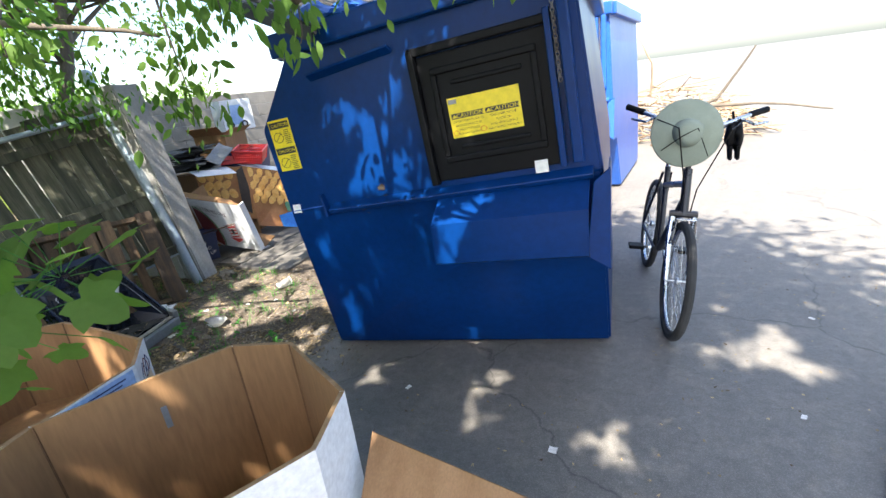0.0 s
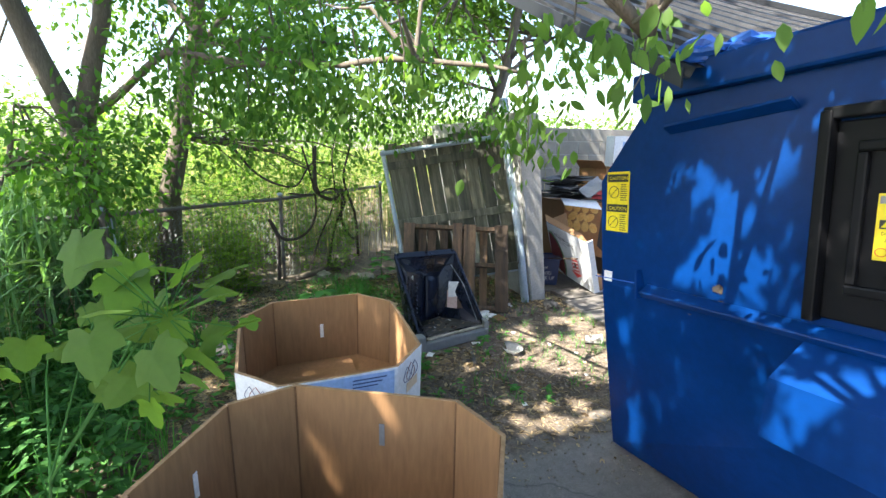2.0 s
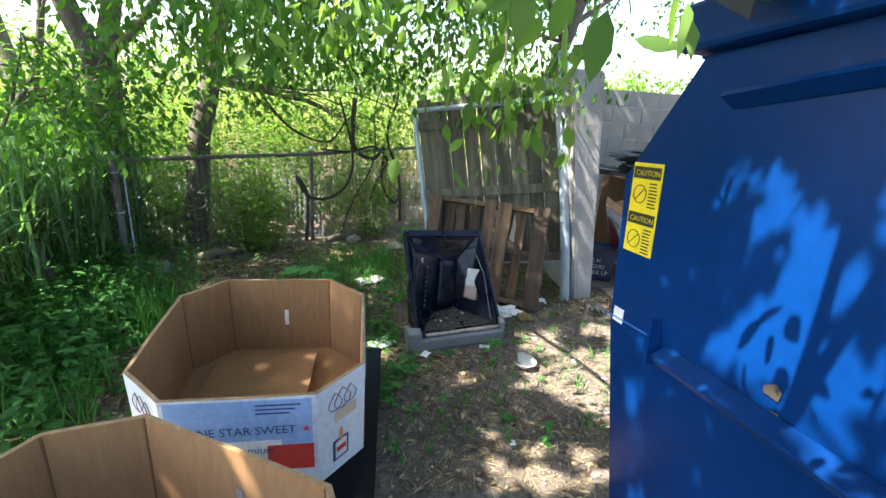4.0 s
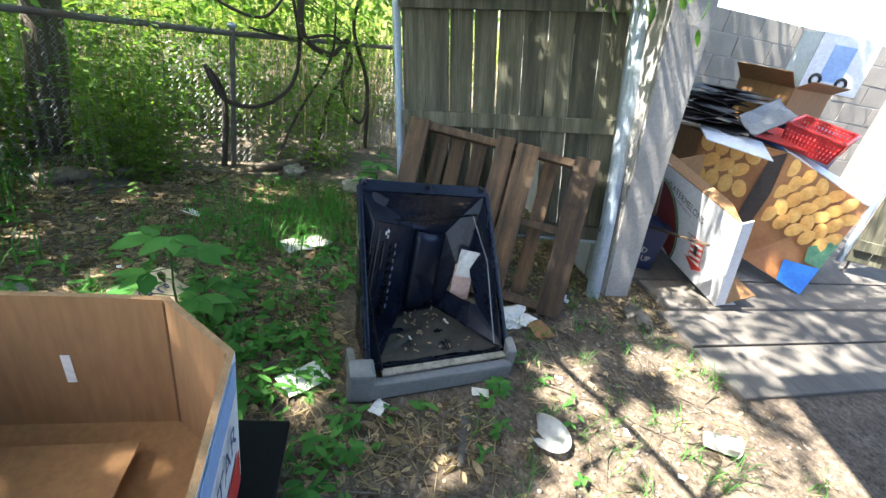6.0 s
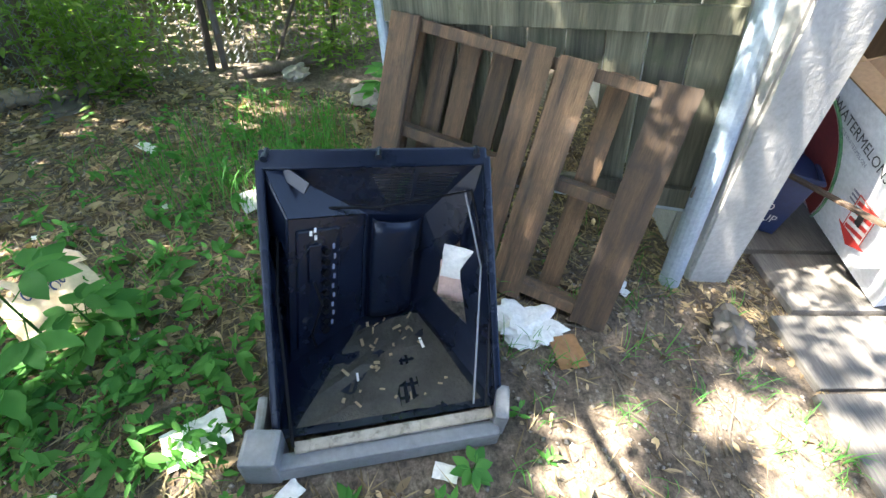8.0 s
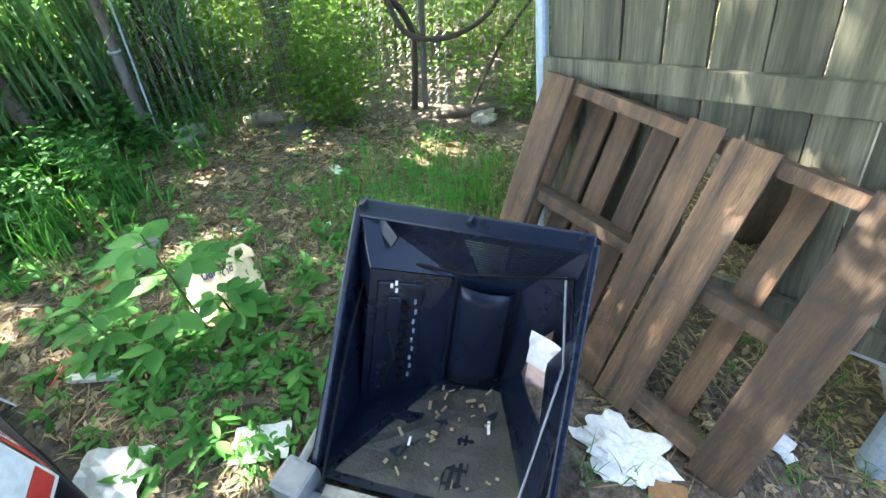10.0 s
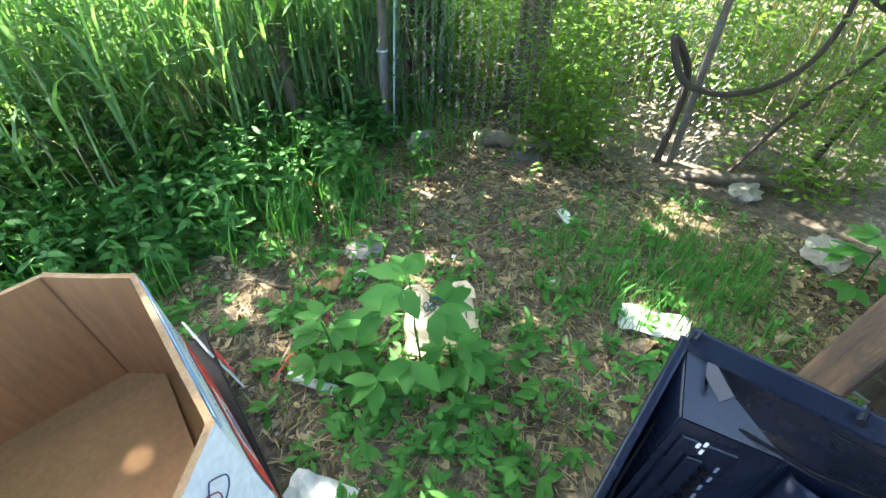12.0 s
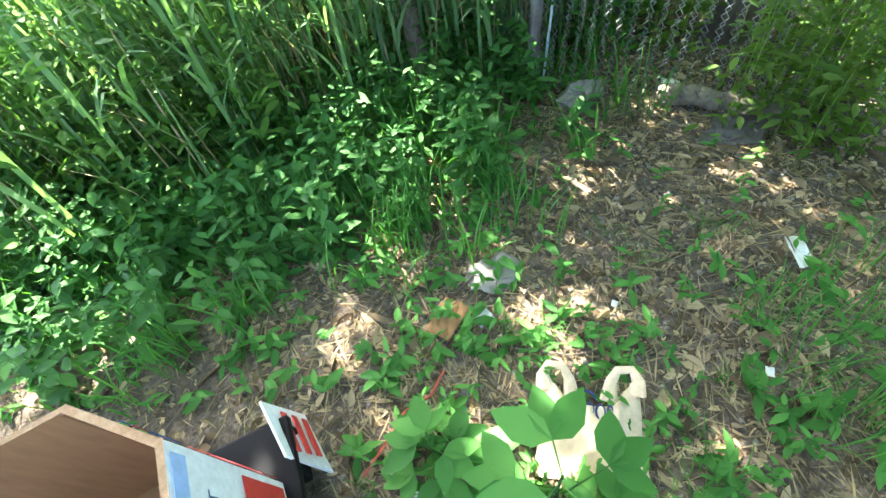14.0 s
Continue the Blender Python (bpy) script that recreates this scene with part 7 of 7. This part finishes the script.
def onion(m, x, y, s, parent):
    for k, (dx, r) in enumerate(((-0.55, 0.5), (0.0, 0.62), (0.6, 0.5))):
        pts = []
        for i in range(20):
            a = math.tau * i / 20
            q = V((x + dx * s + r * s * math.cos(a), y + r * s * 0.85 * math.sin(a), 0.002))
            if 3 <= i <= 7:
                q.y += 0.35 * s * (1 - abs(i - 5) / 2.5)
            pts.append(m @ q)
        part("drawn_onion", tube(pts, 0.0015, 5, None, True), M_INK_BLUE if k != 1 else M_PRINT_MAROON, parent)


m, L = face_frame(oc2, 2, 0.125)                 # the long face towards the yard
fp = pan2[2]
decal("printed_field", m, 0.015, 0.14, L - 0.015, 0.425, M_PRINT_BLUE, fp)
lettering("brand_word", "LONE STAR SWEET", 0.052, M_INK_BLUE, fp, m @ pose(L * 0.48, 0.275, 0.003), "CENTER", 0.88)
lettering("brand_word", "Premium", 0.05, M_INK_BLUE, fp, m @ pose(L * 0.56, 0.185, 0.003), "CENTER", 0.85)
lettering("brand_word", "Onions", 0.05, M_INK_BLUE, fp, m @ pose(L * 0.56, 0.135, 0.0035), "CENTER", 0.85)
decal("printed_red", m, L * 0.66, 0.10, L - 0.012, 0.22, M_PRINT_RED, fp, "", 0.0022)
decal("printed_white", m, L * 0.36, 0.16, L * 0.76, 0.245, M_PAPER, fp, "", 0.0019)
star = bmesh.new()
star.faces.new([star.verts.new(m @ V((L * 0.93 + (0.016 if k % 2 == 0 else 0.007) * math.sin(math.tau * k / 10), 0.292 + (0.016 if k % 2 == 0 else 0.007) * math.cos(math.tau * k / 10), 0.003))) for k in range(10)])
part("printed_star", star, M_PRINT_RED, fp)
for i in range(3):
    decal("print_line", m, L * 0.60, 0.40 - 0.018 * i, L * 0.9 - 0.02 * i, 0.406 - 0.018 * i, M_INK_BLUE, fp, "", 0.0025)
for i in (1, 3):
    mm, LL = face_frame(oc2, i, 0.125)
    onion(mm, LL * 0.5, 0.34, LL * 0.27, pan2[i])
mm, LL = face_frame(oc2, 3, 0.125)
decal("tape", mm, LL * 0.35, 0.25, LL * 0.8, 0.30, M_BAG, pan2[3])
decal("emblem", mm, LL * 0.3, 0.06, LL * 0.62, 0.16, M_INK_BLUE, pan2[3], "", 0.0015)
decal("emblem", mm, LL * 0.34, 0.07, LL * 0.58, 0.15, M_PAPER, pan2[3], "", 0.0025)
decal("emblem_stripe", mm, LL * 0.36, 0.10, LL * 0.56, 0.125, M_PRINT_RED, pan2[3], "", 0.0032)
decal("emblem_bottle", mm, LL * 0.44, 0.15, LL * 0.50, 0.21, M_PRINT_ORANGE, pan2[3], "", 0.0025)
mm, LL = face_frame(oc2, 4, 0.125)               # face towards the gate
lettering("brand_word", "LONE STAR", 0.11, M_INK_BLUE, pan2[4], mm @ pose(LL * 0.48, 0.22, 0.003), "CENTER", 0.85)
decal("printed_red", mm, 0.03, 0.02, LL - 0.03, 0.14, M_PRINT_RED, pan2[4])
decal("printed_field", mm, 0.02, 0.34, LL - 0.02, 0.425, M_PRINT_BLUE, pan2[4])
for i in (5, 7):
    mm, LL = face_frame(oc2, i, 0.125)
    onion(mm, LL * 0.5, 0.33, LL * 0.27, pan2[i])
    decal("printed_red", mm, 0.01, 0.02, LL - 0.01, 0.09, M_PRINT_RED, pan2[i])
mm, LL = face_frame(oc2, 6, 0.125)
lettering("brand_word", "LONE STAR SWEET", 0.052, M_INK_BLUE, pan2[6], mm @ pose(LL * 0.48, 0.30, 0.003), "CENTER", 0.88)
decal("printed_field", mm, 0.02, 0.385, LL - 0.02, 0.425, M_PRINT_BLUE, pan2[6])
decal("printed_red", mm, 0.02, 0.02, LL - 0.02, 0.20, M_PRINT_RED, pan2[6])
decal("printed_white", mm, LL * 0.2, 0.06, LL * 0.6, 0.17, M_PAPER, pan2[6], "", 0.0022)
for i in range(4):
    decal("print_line", mm, LL * 0.24, 0.145 - 0.022 * i, LL * 0.55 - 0.03 * (i % 2), 0.153 - 0.022 * i, M_INK_BLUE, pan2[6], "", 0.003)
# hand holes and scuffs inside the bins
for pn, oc, yaw, ids, z in ((pan1, oc1, 58, (6, 4), 0.50), (pan2, oc2, -6, (6,), 0.34)):
    for i in ids:
        a, c = V((*oc[i], z)), V((*oc[(i + 1) % 8], z))
        u = (c - a).normalized()
        nn = -u.cross(V((0, 0, 1)))
        h = frame_on(a.lerp(c, 0.45) + nn * 0.0165, u, (0, 0, 1))
        decal("hand_hole", h, -0.010, -0.045, 0.010, 0.045, M_PAPER if i == 6 else M_GREY, pn[i], "", 0.002)
lsh = new("flattened_carton", finish(slab([(-3.11, 0.34, 0.006), (-3.09, 0.14, 0.006), (-3.05, 0.16, 0.24), (-3.065, 0.32, 0.22)], 0.006), "flattened_carton", M_WHITE_CARD))
for k in range(3):
    st = slab([(-3.107 + 0.011 * k, 0.30, 0.05 + 0.05 * k), (-3.100 + 0.011 * k, 0.18, 0.05 + 0.05 * k), (-3.095 + 0.011 * k, 0.18, 0.075 + 0.05 * k), (-3.102 + 0.011 * k, 0.30, 0.075 + 0.05 * k)], 0.004)
    part("red_stripe", st, M_PRINT_RED, lsh)
tagged(lsh, "white carton flap with a red stripe leaning on the bin", "carton")
ply = thing("plywood_sheet", "brown wood-grained board leaning against the bin", "board")
part("board", slab([(-0.90, 0.77, 0.48), (-0.80, 0.10, 0.012), (-0.18, 0.12, 0.012), (-0.34, 0.67, 0.42)], 0.018, 0.003), M_PLY, ply)


board = thing("fibre_board", "brown fibre board lying flat on the asphalt", "board")
part("board", slab([(0.72, 1.30, 0.024), (1.32, 1.05, 0.024), (1.62, 1.70, 0.024), (1.02, 1.96, 0.024)], 0.018, 0.003), M_PLY, board)


# ---- bicycle ----
def bicycle():
    k = thing("bicycle", "dark mountain bicycle standing in the yard, a hat on its bars", "bicycle", pose(0.125, 2.35, 0.0, 7, 0, 93.3))
    R = 0.335
    wheels = []
    for x in (0.0, 1.06):
        w = part("wheel", tube([(x + 0.012 * math.cos(a), 0.012 * math.sin(a) * 0, R + 0.012 * math.sin(a)) for a in [math.tau * i / 10 for i in range(10)]], 0.012, 6, None, True), M_CHROME, k, "spoked wheel hub")
        part("tyre", tube([(x + (R - 0.024) * math.cos(a), 0, R + (R - 0.024) * math.sin(a)) for a in [math.tau * i / 48 for i in range(48)]], 0.024, 10, None, True), M_RUBBER, w, "knobbly black tyre")
        part("rim", tube([(x + (R - 0.052) * math.cos(a), 0, R + (R - 0.052) * math.sin(a)) for a in [math.tau * i / 48 for i in range(48)]], 0.010, 8, None, True), M_CHROME, w, "alloy rim")
        for i in range(28):
            a = math.tau * i / 28
            s = 0.02 if i % 2 else -0.02
            part("spoke", tube([(x + 0.015 * math.cos(a + 0.5), s, R + 0.015 * math.sin(a + 0.5)), (x + (R - 0.055) * math.cos(a), 0, R + (R - 0.055) * math.sin(a))], 0.0012, 4), M_CHROME, w)
        part("axle", tube([(x, -0.06, R), (x, 0.06, R)], 0.008, 8), M_CHROME, w)
    hx, hz = 0.22, 0.86
    for s in (-1, 1):
        part("fork_leg", tube([(0.0, s * 0.055, R), (0.09, s * 0.06, R + 0.22), (0.13, s * 0.055, R + 0.34)], [0.013, 0.018, 0.016], 10), M_CHROME if s > 0 else M_CHROME, k, "grey suspension fork leg")
        part("chain_stay", tube([(1.06, s * 0.06, R), (0.62, s * 0.035, 0.30)], 0.010, 8), M_FRAME, k)
        part("seat_stay", tube([(1.06, s * 0.06, R), (0.80, s * 0.025, 0.78)], 0.009, 8), M_FRAME, k)
    part("fork_crown", tube([(0.13, -0.07, R + 0.35), (0.13, 0.07, R + 0.35)], 0.02, 10), M_FRAME, k)
    part("fork_brace", tube([(0.05, -0.058, R + 0.2), (0.04, -0.045, R + 0.345), (0.04, 0.045, R + 0.345), (0.05, 0.058, R + 0.2)], 0.009, 8), M_CHROME, k)
    part("head_tube", tube([(0.13, 0, R + 0.34), (hx, 0, hz + 0.06)], 0.024, 12), M_FRAME, k)
    part("down_tube", tube([(0.165, 0, R + 0.42), (0.62, 0, 0.30)], 0.024, 12), M_FRAME, k)
    part("top_tube", tube([(0.20, 0, hz - 0.02), (0.78, 0, 0.70)], 0.020, 12), M_FRAME, k)
    part("seat_tube", tube([(0.62, 0, 0.30), (0.80, 0, 0.82)], 0.018, 12), M_FRAME, k)
    sad = blob((0.84, 0, 0.91), (0.14, 0.07, 0.03), 4, 0.08, 3)
    part("saddle", sad, M_BLACK, k, "black saddle", True)
    part("seat_post", tube([(0.80, 0, 0.80), (0.83, 0, 0.90)], 0.013, 10), M_CHROME, k)
    part("chain_ring", tube([(0.62 + 0.085 * math.cos(a), -0.045, 0.30 + 0.085 * math.sin(a)) for a in [math.tau * i / 28 for i in range(28)]], 0.006, 6, None, True), M_CHROME, k)
    for s, dz in ((-1, 0.10), (1, -0.10)):
        part("crank", tube([(0.62, s * 0.06, 0.30), (0.62 - 0.12 * (1 if dz > 0 else -1), s * 0.075, 0.30 + dz * 0.4)], 0.010, 8), M_CHROME, k)
        ped = box(0.62 - 0.12 * (1 if dz > 0 else -1) - 0.045, s * 0.08 if s > 0 else -0.18, 0.30 + dz * 0.4 - 0.012, 0.62 - 0.12 * (1 if dz > 0 else -1) + 0.045, 0.18 if s > 0 else -0.08, 0.30 + dz * 0.4 + 0.012, 0.006)
        part("pedal", ped, M_BLACK, k, "black flat pedal")
    part("stem", tube([(hx, 0, hz + 0.05), (hx + 0.02, 0, hz + 0.20), (hx - 0.04, 0, hz + 0.28)], 0.015, 10), M_FRAME, k)
    part("handlebar", tube([(hx + 0.10, -0.33, hz + 0.37), (hx + 0.02, -0.2, hz + 0.33), (hx - 0.04, -0.06, hz + 0.28), (hx - 0.04, 0.06, hz + 0.28), (hx + 0.02, 0.2, hz + 0.33), (hx + 0.10, 0.33, hz + 0.37)], 0.012, 10), M_CHROME, k, "silver riser handlebar")
    for s in (-1, 1):
        part("grip", tube([(hx + 0.06, s * 0.26, hz + 0.35), (hx + 0.11, s * 0.35, hz + 0.375)], 0.017, 10), M_BLACK, k, "black rubber grip")
        part("brake_lever", tube([(hx - 0.0, s * 0.21, hz + 0.33), (hx - 0.04, s * 0.26, hz + 0.31), (hx + 0.0, s * 0.33, hz + 0.32)], 0.007, 8), M_CHROME, k)
        part("cable", tube([(hx - 0.02, s * 0.22, hz + 0.33), (hx - 0.20, s * 0.12, hz + 0.30), (hx - 0.14, s * 0.03, hz - 0.02), (hx - 0.05, s * 0.03, hz - 0.3)], 0.0035, 6), M_BLACK, k, "black brake cable")
    part("reflector", box(0.70, -0.03, 0.86, 0.715, 0.03, 0.90, 0.004), M_RED, k, "red reflector")
    return k


bicycle()


def hat():
    """A wide-brimmed cotton hat hung on the handlebar, crown towards the yard."""
    h = thing("sun_hat", "sage green wide-brimmed cotton hat hung on the handlebar", "hat", pose(0.20, 2.50, 1.12, 80, 0, 6) @ Matrix.Diagonal((0.8, 0.8, 0.8, 1)))
    b = bmesh.new()
    rings = []
    for r, z in ((0.09, 0.0), (0.15, -0.012), (0.215, -0.02), (0.222, -0.026), (0.214, -0.028), (0.15, -0.02), (0.088, -0.008)):
        rings.append([b.verts.new((r * math.cos(a) * 1.0, r * math.sin(a), z + 0.012 * math.sin(2 * a + 1) * r / 0.2)) for a in [math.tau * i / 40 for i in range(40)]])
    for r0, r1 in zip(rings, rings[1:]):
        for i in range(40):
            b.faces.new((r0[i], r0[(i + 1) % 40], r1[(i + 1) % 40], r1[i]))
    part("brim", b, M_HAT, h, "stiff round brim", True)
    b = bmesh.new()
    rings = []
    for r, z in ((0.092, -0.002), (0.088, 0.05), (0.078, 0.085), (0.05, 0.098)):
        rings.append([b.verts.new((r * math.cos(a) * (1 + 0.04 * math.sin(3 * a)), r * math.sin(a), z)) for a in [math.tau * i / 32 for i in range(32)]])
    for r0, r1 in zip(rings, rings[1:]):
        for i in range(32):
            b.faces.new((r0[i], r0[(i + 1) % 32], r1[(i + 1) % 32], r1[i]))
    b.faces.new(rings[-1])
    part("crown", b, M_HAT, h, "soft crumpled crown", True)
    part("cord", tube([(-0.16, -0.10, 0.01), (-0.05, -0.02, 0.105), (0.04, 0.02, 0.105), (0.12, -0.16, 0.02)], 0.003, 6), M_BLACK, h, "black chin cord")


hat()
gl = thing("cycling_gloves", "black gloves hanging from the handlebar", "gloves")
for i, x in enumerate((0.42, 0.455)):
    b = blob((x, 2.60, 1.08 - 0.01 * i), (0.026, 0.035, 0.085), 50 + i, 0.3, 3)
    part("glove", b, M_BLACK, gl, "", True)
    for j in range(4):
        part("finger", tube([(x, 2.575 + 0.017 * j, 1.02), (x + 0.004, 2.572 + 0.018 * j, 0.955 - 0.01 * (j % 2))], [0.010, 0.007], 7), M_BLACK, gl)
part("strap", tube([(0.43, 2.60, 1.15), (0.42, 2.585, 1.20)], 0.006, 6), M_BLACK, gl)


# ---- brush pile ----
bp2 = thing("brush_pile", "heap of cut dry branches and twigs", "brush pile", pose(0.85, 10.3, 0) @ Matrix.Diagonal((1.25, 1.1, 1.2, 1)))
bm = bmesh.new()
for i in range(330):
    a, r = random.uniform(0, 6.28), random.random() ** 0.6
    x, y = 1.35 * r * math.cos(a), 1.0 * r * math.sin(a)
    z = max(0.02, (1 - r * r) * 0.95 * random.uniform(0.2, 1.0))
    l, d, e = random.uniform(0.3, 0.9), random.uniform(0, 6.28), random.gauss(0, 0.22)
    p = V((x, y, z))
    q = V((math.cos(d) * math.cos(e), math.sin(d) * math.cos(e), math.sin(e))) * l
    s, f = p - q * 0.5, p + q * 0.5
    s.z, f.z = max(0.01, s.z), max(0.01, f.z)
    tube([s, p + V((0, 0, random.uniform(-0.03, 0.05))), f], [random.uniform(0.008, 0.02), 0.010, 0.005], 5, bm)
ob = part("brushwood", bm, M_TWIG, bp2)
tagged(ob, kind="stuff")
part("branch", limb(bmesh.new(), [(-0.2, -0.9, 0.25), (0.5, -1.0, 0.6), (0.9, -1.05, 1.25)], 0.035, 0.012), M_BARK, bp2, "thick grey branch")
part("branch", limb(bmesh.new(), [(0.3, -1.0, 0.5), (0.95, -1.0, 0.5), (1.9, -0.8, 0.3)], 0.03, 0.010), M_BARK, bp2, "thick grey branch")
part("branch", limb(bmesh.new(), [(-0.3, -0.4, 0.7), (-0.3, -0.6, 1.2), (-0.5, -0.7, 1.55)], 0.02, 0.006), M_TWIG, bp2, "upright twig")
